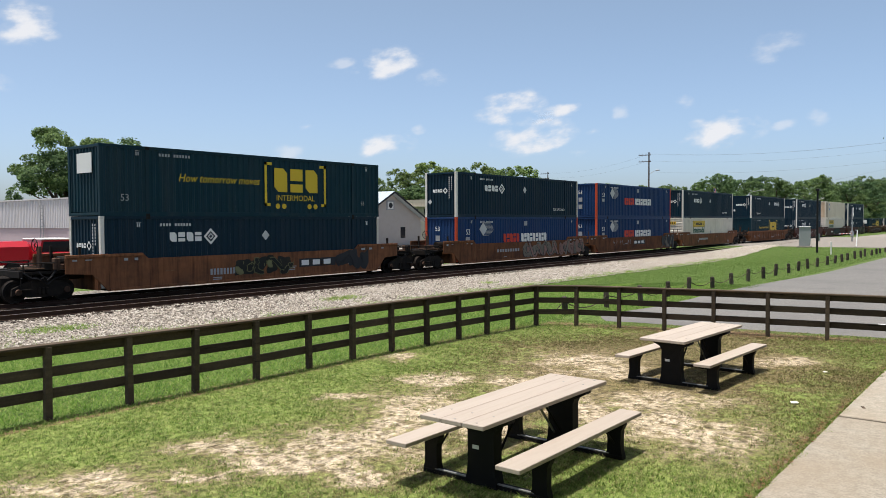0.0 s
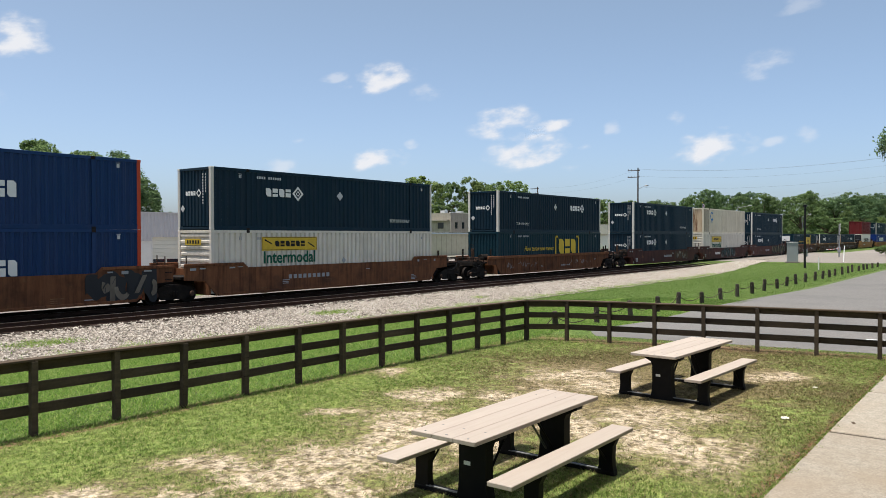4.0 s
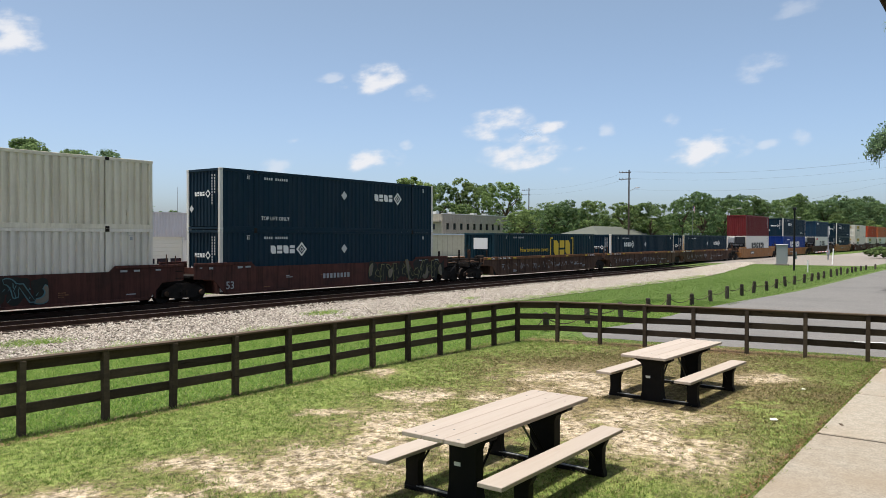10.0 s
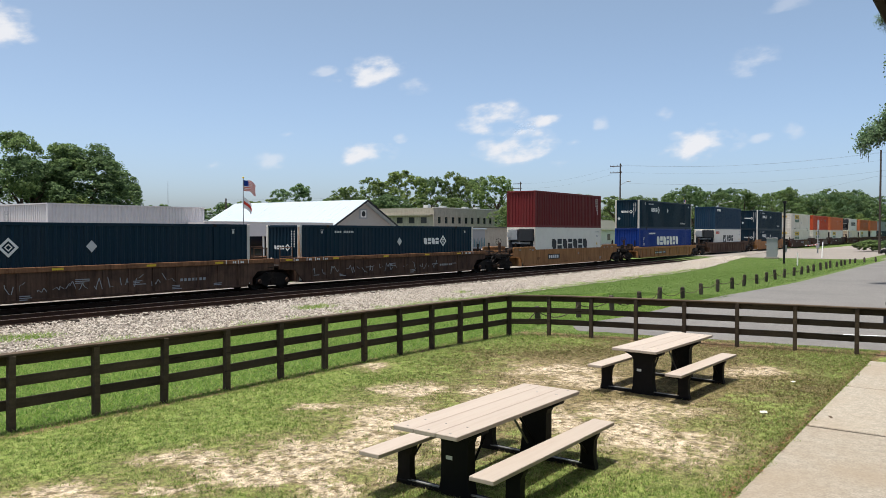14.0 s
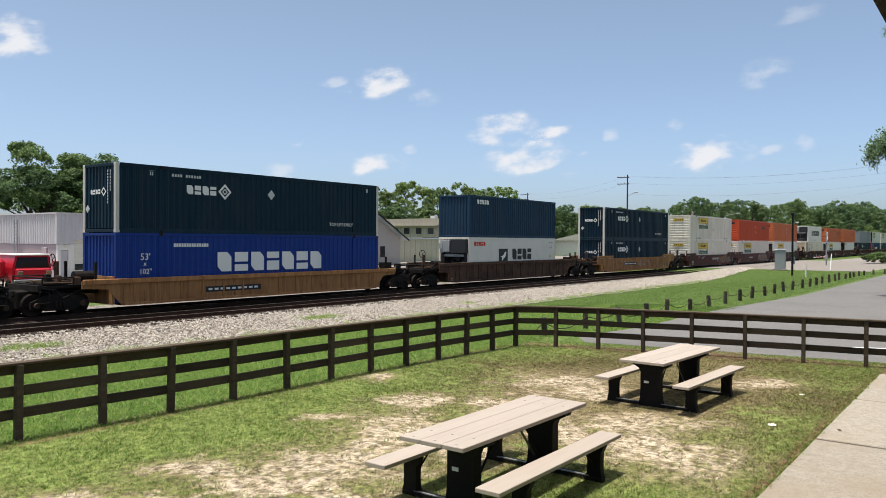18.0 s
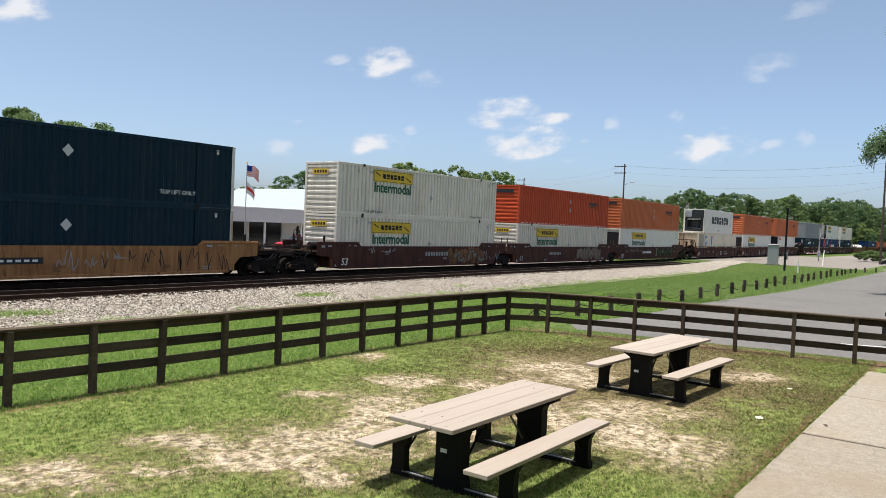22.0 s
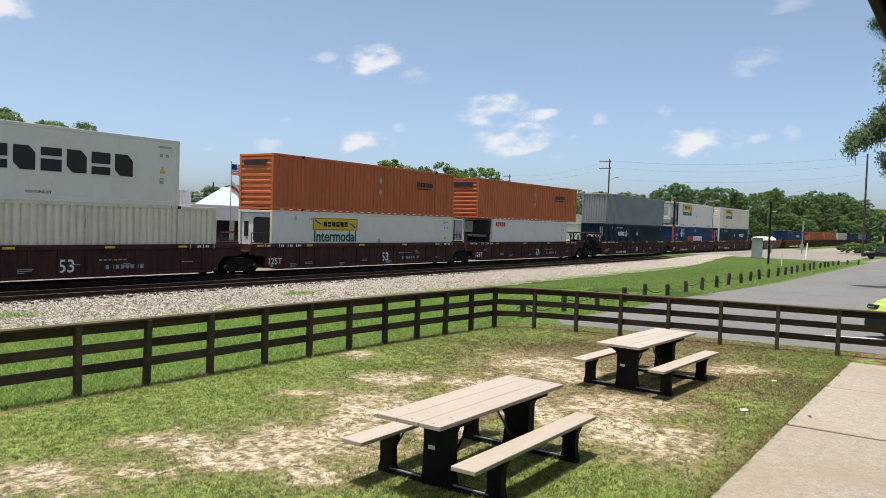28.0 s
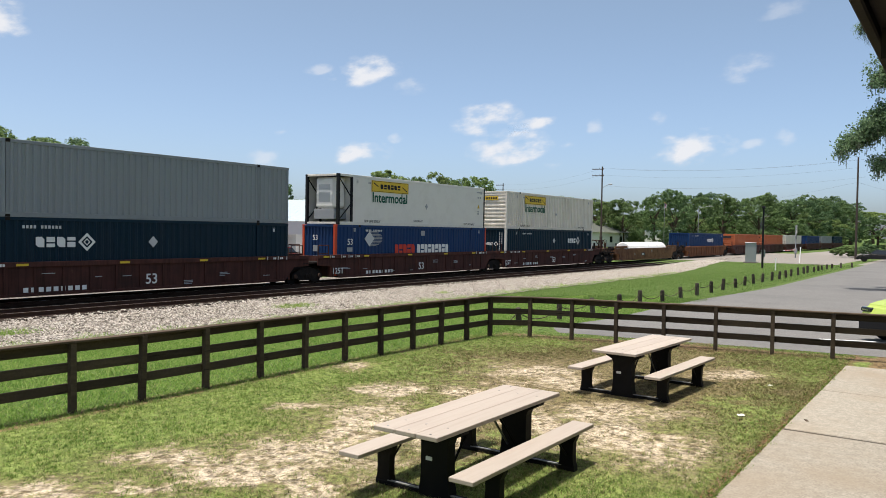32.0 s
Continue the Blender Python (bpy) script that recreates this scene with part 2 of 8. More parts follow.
M["glass"] = plain("dark_glass", (0.02, 0.025, 0.03), 0.08)
M["galv"] = worn("galvanised_cabinet", (0.3, 0.31, 0.32), 0.45, 0.3, amount=0.15, dirt=(0.3, 0.29, 0.27), vary=0.04)
M["polewood"] = worn("utility_pole_wood", (0.075, 0.06, 0.05), 0.9, scale=3, grain=20)
M["wire"] = plain("wire", (0.12, 0.12, 0.12), 0.6)
M["black"] = plain("black_paint", (0.015, 0.015, 0.016), 0.5)
M["yellow"] = worn("yellow_decal", (0.6, 0.41, 0.045), 0.5, dirt=(0.3, 0.2, 0.05), amount=0.5, scale=3, vary=0.05, bumpy=0.0)
M["decalwhite"] = plain("white_decal", (0.7, 0.7, 0.68), 0.5)
M["decalpale"] = plain("faded_white_decal", (0.48, 0.49, 0.49), 0.5)
M["letteryellow"] = plain("yellow_letter_decal", (0.6, 0.42, 0.04), 0.5)
M["green"] = plain("dark_green_decal", (0.012, 0.09, 0.055), 0.5)
M["decalblue"] = plain("blue_decal", (0.02, 0.17, 0.42), 0.5)
M["decalred"] = plain("red_decal", (0.5, 0.05, 0.03), 0.5)
M["decalgrey"] = plain("grey_decal", (0.3, 0.31, 0.32), 0.5)
M["decaldark"] = plain("charcoal_decal", (0.03, 0.032, 0.036), 0.5)
M["grafA"] = worn("pale_tan_spray", (0.2, 0.175, 0.14), 0.7, dirt=(0.1, 0.07, 0.05), amount=0.8, vary=0.2)
M["grafdark"] = worn("dark_spray", (0.022, 0.025, 0.024), 0.7, dirt=(0.05, 0.04, 0.025), amount=0.7)
M["grafB"] = worn("olive_spray", (0.17, 0.17, 0.085), 0.7, dirt=(0.08, 0.05, 0.035), amount=0.8, vary=0.2)
M["grafC"] = worn("teal_spray", (0.08, 0.17, 0.19), 0.7)
M["pinkspray"] = worn("dusty_pink_spray", (0.27, 0.16, 0.13), 0.7)
M["redpaint"] = plain("fire_red_paint", (0.42, 0.012, 0.025), 0.3)
M["chrome"] = plain("chrome", (0.6, 0.6, 0.6), 0.15, 1.0)
M["tyre"] = plain("tyre_rubber", (0.015, 0.015, 0.015), 0.85)
M["lime"] = plain("lime_car_paint", (0.36, 0.45, 0.09), 0.25)
M["blackcar"] = plain("black_car_paint", (0.01, 0.01, 0.012), 0.15)


# bare sandy spots worn into the lawn: centre, half length and half width, all lying along one heading
HEADING = radians(-45.7)
SAND = [
    (-11.04, -21.7, 0.46, 0.24), (-12.63, -21.77, 0.6, 0.3), (-12.09, -22.31, 0.34, 0.15), (-11.02, -22.6, 0.4, 0.28), (-10.27, -22.71, 0.55, 0.6),
    (-10.86, -23.07, 0.42, 0.22), (-10.74, -23.56, 0.28, 0.28), (-9.61, -22.88, 0.46, 0.66), (-8.47, -22.45, 0.5, 0.9), (-6.5, -21.2, 0.44, 0.34),
    (-5.19, -19.25, 0.26, 0.26), (-8.59, -23.76, 0.3, 0.36), (-6.79, -24.15, 0.3, 0.7), (-3.45, -22.27, 0.72, 0.66), (-3.91, -23.17, 0.52, 0.54),
    (-5.74, -24.97, 0.72, 0.48), (-6.81, -25.41, 0.54, 0.48), (-7.07, -25.9, 0.6, 0.66), (-1.16, -25.52, 0.5, 0.34), (-8.2, -21.02, 0.27, 0.16), (-5.78, -22.8, 0.6, 0.64)]


def ground_mat():
    m, nt, b = mat("lawn_and_sand", 0.95)
    v = coords(nt)
    mid, fine, micro = noise_fac(nt, v, 1.7, 9, 0.7), noise_fac(nt, v, 22, 6, 0.75), noise_fac(nt, v, 60, 5, 0.75)
    def mathn(op, a, c=0.0):
        n = nt.nodes.new("ShaderNodeMath")
        n.operation = op
        for i, x in enumerate((a, c)):
            if isinstance(x, (int, float)):
                n.inputs[i].default_value = x
            else:
                nt.links.new(x, n.inputs[i])
        return n.outputs[0]

    g = mixc(nt, ramp(nt, mid, [(0.36, (0, 0, 0)), (0.66, (1, 1, 1))]), (0.0827, 0.135, 0.0261), (0.174, 0.213, 0.0557))
    g = mixc(nt, ramp(nt, fine, [(0.42, (0, 0, 0)), (0.66, (0.8,) * 3)]), g, (0.235, 0.265, 0.09))
    lush = mixc(nt, ramp(nt, mid, [(0.38, (0, 0, 0)), (0.66, (1, 1, 1))]), (0.0555, 0.0994, 0.0222), (0.111, 0.156, 0.0414))
    lush = mixc(nt, ramp(nt, fine, [(0.45, (0, 0, 0)), (0.7, (0.6,) * 3)]), lush, (0.137, 0.173, 0.0488))
    dry = mixc(nt, ramp(nt, fine, [(0.4, (0, 0, 0)), (0.62, (1, 1, 1))]), (0.09, 0.068, 0.033), (0.225, 0.178, 0.094))
    sand = mixc(nt, ramp(nt, fine, [(0.36, (0, 0, 0)), (0.56, (1, 1, 1))]), (0.244, 0.187, 0.117), (0.522, 0.439, 0.326))
    sep = nt.nodes.new("ShaderNodeSeparateXYZ")
    nt.links.new(v, sep.inputs[0])
    far = mathn("ADD", mathn("GREATER_THAN", sep.outputs[1], -18.75), mathn("GREATER_THAN", mathn("ADD", sep.outputs[0], mathn("MULTIPLY", sep.outputs[1], 0.216)), -3.1))
    g = mixc(nt, mathn("MINIMUM", far, 1.0), g, lush)
    # distance to the nearest bare spot, its edge broken by noise
    turn = nt.nodes.new("ShaderNodeMapping")
    turn.inputs["Rotation"].default_value = (0, 0, -HEADING)
    wn_ = nod(nt, "TexNoise", Scale=1.9, Detail=6, Roughness=0.65)
    nt.links.new(v, wn_.inputs["Vector"])
    wv = nt.nodes.new("ShaderNodeVectorMath")
    wv.operation = "MULTIPLY_ADD"
    wv.inputs[1].default_value = (1.7, 1.7, 0)
    nt.links.new(wn_.outputs["Color"], wv.inputs[0])
    ws = nt.nodes.new("ShaderNodeVectorMath")
    ws.operation = "SUBTRACT"
    ws.inputs[1].default_value = (0.85, 0.85, 0)
    nt.links.new(v, ws.inputs[0])
    nt.links.new(ws.outputs[0], wv.inputs[2])
    nt.links.new(wv.outputs[0], turn.inputs[0])
    near = None
    for cx, cy, rx, ry in SAND:
        p = Matrix.Rotation(-HEADING, 2) @ Vector((cx, cy))
        e = nt.nodes.new("ShaderNodeMapping")
        e.inputs["Scale"].default_value, e.inputs["Location"].default_value = (1 / rx, 1 / ry, 0), (-p.x / rx, -p.y / ry, 0)
        ln = nt.nodes.new("ShaderNodeVectorMath")
        ln.operation = "LENGTH"
        nt.links.new(turn.outputs[0], e.inputs[0])
        nt.links.new(e.outputs[0], ln.inputs[0])
        near = ln.outputs["Value"] if near is None else mathn("MINIMUM", near, ln.outputs["Value"])
    w = mathn("ADD", mathn("MINIMUM", near, 4.0), mathn("MULTIPLY", mathn("SUBTRACT", mid, 0.5), 5.0))
    w = mathn("ADD", w, mathn("MULTIPLY", mathn("SUBTRACT", fine, 0.5), 7.0))
    w = mathn("MULTIPLY", w, 0.25)
    c = mixc(nt, ramp(nt, w, [(0.3, (0.9,) * 3), (0.8, (0, 0, 0))]), g, dry)
    zone = mathn("ADD", mathn("ABSOLUTE", mathn("MULTIPLY", mathn("ADD", sep.outputs[0], 2.4), 0.14)), mathn("ABSOLUTE", mathn("MULTIPLY", mathn("ADD", sep.outputs[1], 23.6), 0.27)))
    zone = mathn("ADD", zone, mathn("ADD", mathn("MULTIPLY", mathn("SUBTRACT", mid, 0.5), 2.4), mathn("MULTIPLY", mathn("SUBTRACT", fine, 0.5), 1.6)))
    c = mixc(nt, ramp(nt, zone, [(0.85, (0.92,) * 3), (1.5, (0, 0, 0))]), c, dry)
    soil_shade = mathn("ABSOLUTE", mathn("ADD", mathn("ADD", sep.outputs[0], mathn("MULTIPLY", sep.outputs[1], 0.216)), 3.2))
    soil_shade = mathn("ADD", soil_shade, mathn("MULTIPLY", mathn("GREATER_THAN", sep.outputs[1], -19.0), 9.0))
    # main fence strip: bare earth colour that also stands for the fence's shadow line
    soil_shade = mathn("MINIMUM", soil_shade, mathn("MULTIPLY", mathn("ABSOLUTE", mathn("ADD", mathn("ADD", sep.outputs[1], 18.8), mathn("MULTIPLY", mathn("GREATER_THAN", sep.outputs[0], 0.5), 9.0))), 2.2))
    c = mixc(nt, ramp(nt, mathn("ADD", soil_shade, mathn("MULTIPLY", mathn("SUBTRACT", fine, 0.5), 0.9)), [(0.3, (0.85,) * 3), (0.5, (0, 0, 0))]), c, (0.18, 0.11, 0.066))
    rim = mathn("ADD", mathn("ABSOLUTE", mathn("ADD", sep.outputs[1], 27.2)), mathn("MULTIPLY", mathn("SUBTRACT", mid, 0.5), 0.5))
    c = mixc(nt, ramp(nt, rim, [(0.06, (0.9,) * 3), (0.2, (0, 0, 0))]), c, (0.14, 0.085, 0.05))
    brk = noise_fac(nt, v, 6.5, 9, 0.72)
    sand = mixc(nt, ramp(nt, brk, [(0.43, (0.9,) * 3), (0.5, (0, 0, 0))]), sand, dry)
    c = mixc(nt, ramp(nt, w, [(0.2, (1, 1, 1)), (0.29, (0.75,) * 3), (0.37, (0, 0, 0))]), c, sand)
    c = mixc(nt, 1.0, c, ramp(nt, micro, [(0.34, (0.38,) * 3), (0.46, (0.95,) * 3), (0.62, (1.25,) * 3)]), "MULTIPLY")
    tuft = noise_fac(nt, v, 9, 7, 0.8)
    c = mixc(nt, 1.0, c, ramp(nt, tuft, [(0.4, (0.4,) * 3), (0.5, (1.0,) * 3), (0.6, (1.42,) * 3)]), "MULTIPLY")
    nt.links.new(c, b.inputs["Base Color"])
    bump(nt, b, fine, 0.6, 0.04)
    return m


def granular(name, cols, scale, rough=0.9, bstr=0.4, bdist=0.03, big=None):
    m, nt, b = mat(name, rough)
    v = coords(nt)
    vo = nod(nt, "TexVoronoi", Scale=scale)
    nt.links.new(v, vo.inputs["Vector"])
    n = noise_fac(nt, v, scale * 0.15, 4)
    sp = nt.nodes.new("ShaderNodeSeparateColor")
    nt.links.new(vo.outputs["Color"], sp.inputs[0])
    c = ramp(nt, sp.outputs[0], [(i / (len(cols) - 1), k) for i, k in enumerate(cols)])
    c = mixc(nt, ramp(nt, n, [(0.4, (0, 0, 0)), (0.75, (0.5,) * 3)]), c, tuple(x * 0.7 for x in cols[0]))
    if big:
        c = mixc(nt, ramp(nt, noise_fac(nt, v, big[0], 5, 0.6), [(0.45, (0, 0, 0)), (0.7, (0.7,) * 3)]), c, big[1])
    oi = nt.nodes.new("ShaderNodeObjectInfo")
    c = mixc(nt, 1.0, c, ramp(nt, oi.outputs["Random"], [(0, (0.86, 0.85, 0.84)), (1, (1.06,) * 3)]), "MULTIPLY")
    nt.links.new(c, b.inputs["Base Color"])
    bump(nt, b, vo.outputs["Distance"], bstr, bdist)
    return m


M["ground"] = ground_mat()
M["ballast"] = granular("pale_ballast", [(0.0548, 0.0455, 0.0368), (0.195, 0.172, 0.145), (0.329, 0.293, 0.255), (0.438, 0.4, 0.353)], 14, bstr=0.9, bdist=0.08)
# oily stone, its colour also deepened for the shade under the train
M["trackbed"] = granular("oily_shaded_trackbed", [(0.009, 0.007, 0.006), (0.024, 0.018, 0.015), (0.05, 0.037, 0.03)], 14, bstr=0.8, bdist=0.06)
M["asphalt"] = granular("worn_grey_asphalt", [(0.163, 0.159, 0.153), (0.195, 0.19, 0.182), (0.232, 0.226, 0.217)], 60, bstr=0.15, bdist=0.005, big=(0.35, (0.137, 0.134, 0.131)))
M["concrete"] = granular("pale_concrete", [(0.262, 0.235, 0.192), (0.32, 0.289, 0.239), (0.37, 0.334, 0.279)], 50, bstr=0.1, bdist=0.004, big=(0.7, (0.27, 0.22, 0.163)))
M["crossing"] = granular("pale_crossing_concrete", [(0.2, 0.181, 0.159), (0.239, 0.217, 0.191), (0.278, 0.252, 0.226)], 20, bstr=0.1, bdist=0.01, big=(0.2, (0.235, 0.217, 0.2)))


# mesh helpers
def mesh_of(bm, name):
    me = bpy.data.meshes.new(name)
    bm.to_mesh(me)
    bm.free()
    return me


def part(name, bm, material, parent=None, label=""):
    """Link a bmesh or a mesh as one object under a thing or part."""
    me = mesh_of(bm, name) if isinstance(bm, bmesh.types.BMesh) else bm
    ob = new(name, me)
    if material is not None and not me.materials:
        me.materials.append(material)
    ob.parent = parent
    if label:
        ob["label"] = label
    return ob


def thing(name, label, category, at=None, group="", kind=""):
    ob = new(name)
    ob.empty_display_size = 0.2
    if at is not None:
        ob.matrix_basis = at
    return tagged(ob, label, category, group, kind)


def box(bm, x0, x1, y0, y1, z0, z1, bevel=0.0, m=None):
    vs = [bm.verts.new((x, y, z)) for x in (x0, x1) for y in (y0, y1) for z in (z0, z1)]
    fs = [bm.faces.new([vs[i] for i in f]) for f in ((0, 1, 3, 2), (4, 6, 7, 5), (0, 4, 5, 1), (2, 3, 7, 6), (0, 2, 6, 4), (1, 5, 7, 3))]
    if bevel:
        es = {e for f in fs for e in f.edges}
        r = bmesh.ops.bevel(bm, geom=list(es), offset=bevel, segments=1, affect="EDGES", clamp_overlap=True)
        vs = list({v for f in r["faces"] for v in f.verts} | {v for v in vs if v.is_valid})
    if m is not None:
        bmesh.ops.transform(bm, matrix=m, verts=vs)
    return bm


def sweep(bm, pts, r, n=6):
    """One continuous round bar through the points."""
    pts = [Vector(p) for p in pts]
    rings = []
    for i, p in enumerate(pts):
        d = pts[min(i + 1, len(pts) - 1)] - pts[max(i - 1, 0)]
        q = d.to_track_quat("Z", "Y")
        rings.append([bm.verts.new(p + q @ Vector((r * math.cos(k * math.tau / n), r * math.sin(k * math.tau / n), 0))) for k in range(n)])
    for a, b in zip(rings, rings[1:]):
        for k in range(n):
            bm.faces.new((a[k], a[(k + 1) % n], b[(k + 1) % n], b[k]))
    bm.faces.new(rings[0][::-1])
    bm.faces.new(rings[-1])
    return bm


def boxm(x0, x1, y0, y1, z0, z1, bevel=0.0):
    return box(bmesh.new(), x0, x1, y0, y1, z0, z1, bevel)


def tube(bm, a, b, r0, r1=None, n=8):
    """Tapered round bar from a to b."""
    a, b = Vector(a), Vector(b)
    r1 = r0 if r1 is None else r1
    q = (b - a).to_track_quat("Z", "Y")
    rings = []
    for p, r in ((a, r0), (b, r1)):
        rings.append([bm.verts.new(p + q @ Vector((r * math.cos(i * math.tau / n), r * math.sin(i * math.tau / n), 0))) for i in range(n)])
    for i in range(n):
        bm.faces.new((rings[0][i], rings[0][(i + 1) % n], rings[1][(i + 1) % n], rings[1][i]))
    bm.faces.new(rings[0][::-1])
    bm.faces.new(rings[1])
    return bm


def prism(bm, pts, y0, y1):
    """Plate with an outline of (x, z) points, between y0 and y1."""
    a = [bm.verts.new((x, y0, z)) for x, z in pts]
    b = [bm.verts.new((x, y1, z)) for x, z in pts]
    n = len(pts)
    bm.faces.new(a)
    bm.faces.new(b[::-1])
    for i in range(n):
        bm.faces.new((a[i], b[i], b[(i + 1) % n], a[(i + 1) % n]))
    bmesh.ops.recalc_face_normals(bm, faces=bm.faces)
    return bm


def lathe(bm, prof, axis="Y", n=20, at=(0, 0, 0)):
    """Ring-shaped body from (radius, along) points round an axis."""
    rings = []
    for r, h in prof:
        ring = []
        for i in range(n):
            c, s = r * math.cos(i * math.tau / n), r * math.sin(i * math.tau / n)
            p = (c, h, s) if axis == "Y" else (c, s, h)
            ring.append(bm.verts.new(Vector(p) + Vector(at)))
        rings.append(ring)
    for a, b in zip(rings, rings[1:]):
        for i in range(n):
            bm.faces.new((a[i], a[(i + 1) % n], b[(i + 1) % n], b[i]))
    bm.faces.new(rings[0])
    bm.faces.new(rings[-1])
    bmesh.ops.recalc_face_normals(bm, faces=bm.faces)
    return bm


TEXTS = {}


def text_mesh(words, size, material, shear=0.0, stretch=1.0, bold=0.0):
    key = (words, size, material.name, shear, stretch, bold)
    if key not in TEXTS:
        cu = bpy.data.curves.new("lettering", "FONT")
        cu.body, cu.size, cu.shear, cu.extrude = words, size, shear, 0.002
        cu.resolution_u, cu.offset = 3, size * bold
        tmp = bpy.data.objects.new("lettering", cu)
        scene.collection.objects.link(tmp)
        me = bpy.data.meshes.new_from_object(tmp.evaluated_get(bpy.context.evaluated_depsgraph_get()))
        bpy.data.objects.remove(tmp)
        me.transform(Matrix.Diagonal((stretch, 1, 1, 1)))
        me.materials.clear()
        me.materials.append(material)
        TEXTS[key] = me
    return TEXTS[key]


FACING = Matrix.Rotation(radians(90), 4, "X")  # lettering upright, read from -y

# the ground, the tracks, the road and the walk
def smooth(a, b, x):
    t = min(1, max(0, (x - a) / (b - a)))
    return t * t * (3 - 2 * t)


def lawn_z(x):
    return 0.25 - 0.15 * smooth(2.5, 8, x)


def ground_z(x, y):
    z = lawn_z(x) + (-0.4 - lawn_z(x)) * smooth(-18.2, -7.8, y)
    z += 0.3 * smooth(3.5, 8, y)
    return z + (0.0 - z) * smooth(45, 75, x) * smooth(-19.5, -15, y)


def sheet(name, xs, ys, zf, material, label, category, skirt=0.0):
    bm = bmesh.new()
    grid = [[bm.verts.new((x, y, zf(x, y))) for y in ys] for x in xs]
    for i in range(len(xs) - 1):
        for j in range(len(ys) - 1):
            bm.faces.new((grid[i][j], grid[i + 1][j], grid[i + 1][j + 1], grid[i][j + 1]))
    if skirt:
        r = bmesh.ops.extrude_face_region(bm, geom=bm.faces[:])
        bmesh.ops.translate(bm, vec=(0, 0, -skirt), verts=[v for v in r["geom"] if isinstance(v, bmesh.types.BMVert)])
        bmesh.ops.recalc_face_normals(bm, faces=bm.faces)
    ob = part(name, bm, material)
    for p in ob.data.polygons:
        p.use_smooth = not skirt
    return tagged(ob, label, category, "", "structure")


def steps(*runs):
    out = []
    for a, b, s in runs:
        n = max(1, round((b - a) / s))
        out += [a + (b - a) * i / n for i in range(n)]
    return out + [runs[-1][1]]


sheet("ground", steps((-3000, -60, 600), (-60, -14, 6), (-14, 12, 0.5), (12, 80, 3), (80, 200, 20), (200, 3000, 700)),
      steps((-3000, -60, 600), (-60, -30, 6), (-30, -7, 0.5), (-7, 10, 1), (10, 100, 15), (100, 3000, 700)),
      lambda x, y: ground_z(x, y) + (0.012 * noise.noise((x * 0.9, y * 0.9, 0)) if -14 < x < 12 and -30 < y < -8 else 0),
      M["ground"], "patchy green lawn with worn sandy bare spots", "lawn")


def toe(x):
    return -8.6 + 0.5 * noise.noise((x * 0.35, 3, 0)) + 0.3 * noise.noise((x * 1.4, 7, 0)) + 6.6 * smooth(40, 115, x)


def ballast_z(x, k):
    return -0.175 - (0.02 + 0.2 * k) * (1 - smooth(45, 80, x)) - 0.02 * k


bm = bmesh.new()
bx = steps((-60, -15, 5), (-15, 60, 0.35), (60, 100, 4))
rows = [[bm.verts.new((x, -3.0 + (toe(x) + 3.0) * k, max(ballast_z(x, k), ground_z(x, -3.0 + (toe(x) + 3.0) * k) + 0.03) + 0.025 * noise.noise((x * 3, k * 20, 1)))) for k in [i / 12 for i in range(13)]] for x in bx]
for a, b in zip(rows, rows[1:]):
    for i in range(12):
        bm.faces.new((a[i], a[i + 1], b[i + 1], b[i]))
tagged(part("ballast_bed", bm, M["ballast"]), "pale grey crushed stone ballast beside the track", "ballast", "", "structure")
sheet("trackbed", steps((-60, 400, 20)), [-3.2, -1, 1, 2.75], lambda x, y: -0.19, M["trackbed"], "dark oil-stained stone between the rails, train shade in its colour", "track bed")
sheet("far_ballast", steps((-60, 400, 20)), [2.75, 4.5, 6.0, 8.0], lambda x, y: -0.19 if y < 5 else -0.22 if y < 7 else -0.45, M["ballast"], "pale crushed stone beyond the second track", "ballast")


def stones():
    rng = np.random.default_rng(4)
    n = 52000
    x = rng.uniform(-13, 78, n)
    k = rng.uniform(0, 1.03, n) ** 0.9
    verts, faces = [], []
    base = np.array([(1, 0, 0), (0, 1, 0), (-1, 0, 0), (0, -1, 0), (0, 0, 0.8), (0.1, 0.1, -0.5)])
    tri = [(0, 1, 4), (1, 2, 4), (2, 3, 4), (3, 0, 4), (1, 0, 5), (2, 1, 5), (3, 2, 5), (0, 3, 5)]
    for i in range(n):
        t = toe(x[i])
        y = -3.15 + (t + 3.15) * k[i]
        s = rng.uniform(0.022, 0.05) if k[i] < 1 else rng.uniform(0.018, 0.035)
        a = rng.uniform(0, math.tau)
        p = base * rng.uniform(0.6, 1.3, (6, 3)) * s
        c, sn = math.cos(a), math.sin(a)
        p = np.stack([p[:, 0] * c - p[:, 1] * sn, p[:, 0] * sn + p[:, 1] * c, p[:, 2]], 1) + (x[i], y, max(ballast_z(x[i], min(1, k[i])), ground_z(x[i], y) + 0.02) + 0.018)
        o = len(verts)
        verts += p.tolist()
        faces += [(q[0] + o, q[1] + o, q[2] + o) for q in tri]
    me = bpy.data.meshes.new("stones")
    me.from_pydata(verts, [], faces)
    m, nt, b = mat("loose_stone", 0.9)
    g = nt.nodes.new("ShaderNodeNewGeometry")
    c = ramp(nt, g.outputs["Random Per Island"], [(0, (0.0783, 0.0642, 0.0525)), (0.1, (0.211, 0.18, 0.149)), (0.35, (0.368, 0.325, 0.274)), (0.7, (0.47, 0.423, 0.365)), (1, (0.595, 0.548, 0.485))])
    nt.links.new(c, b.inputs["Base Color"])
    me.materials.append(m)
    tagged(new("ballast_stones", me), "loose pale crushed stones on the track shoulder", "stones", "", "stuff")


stones()

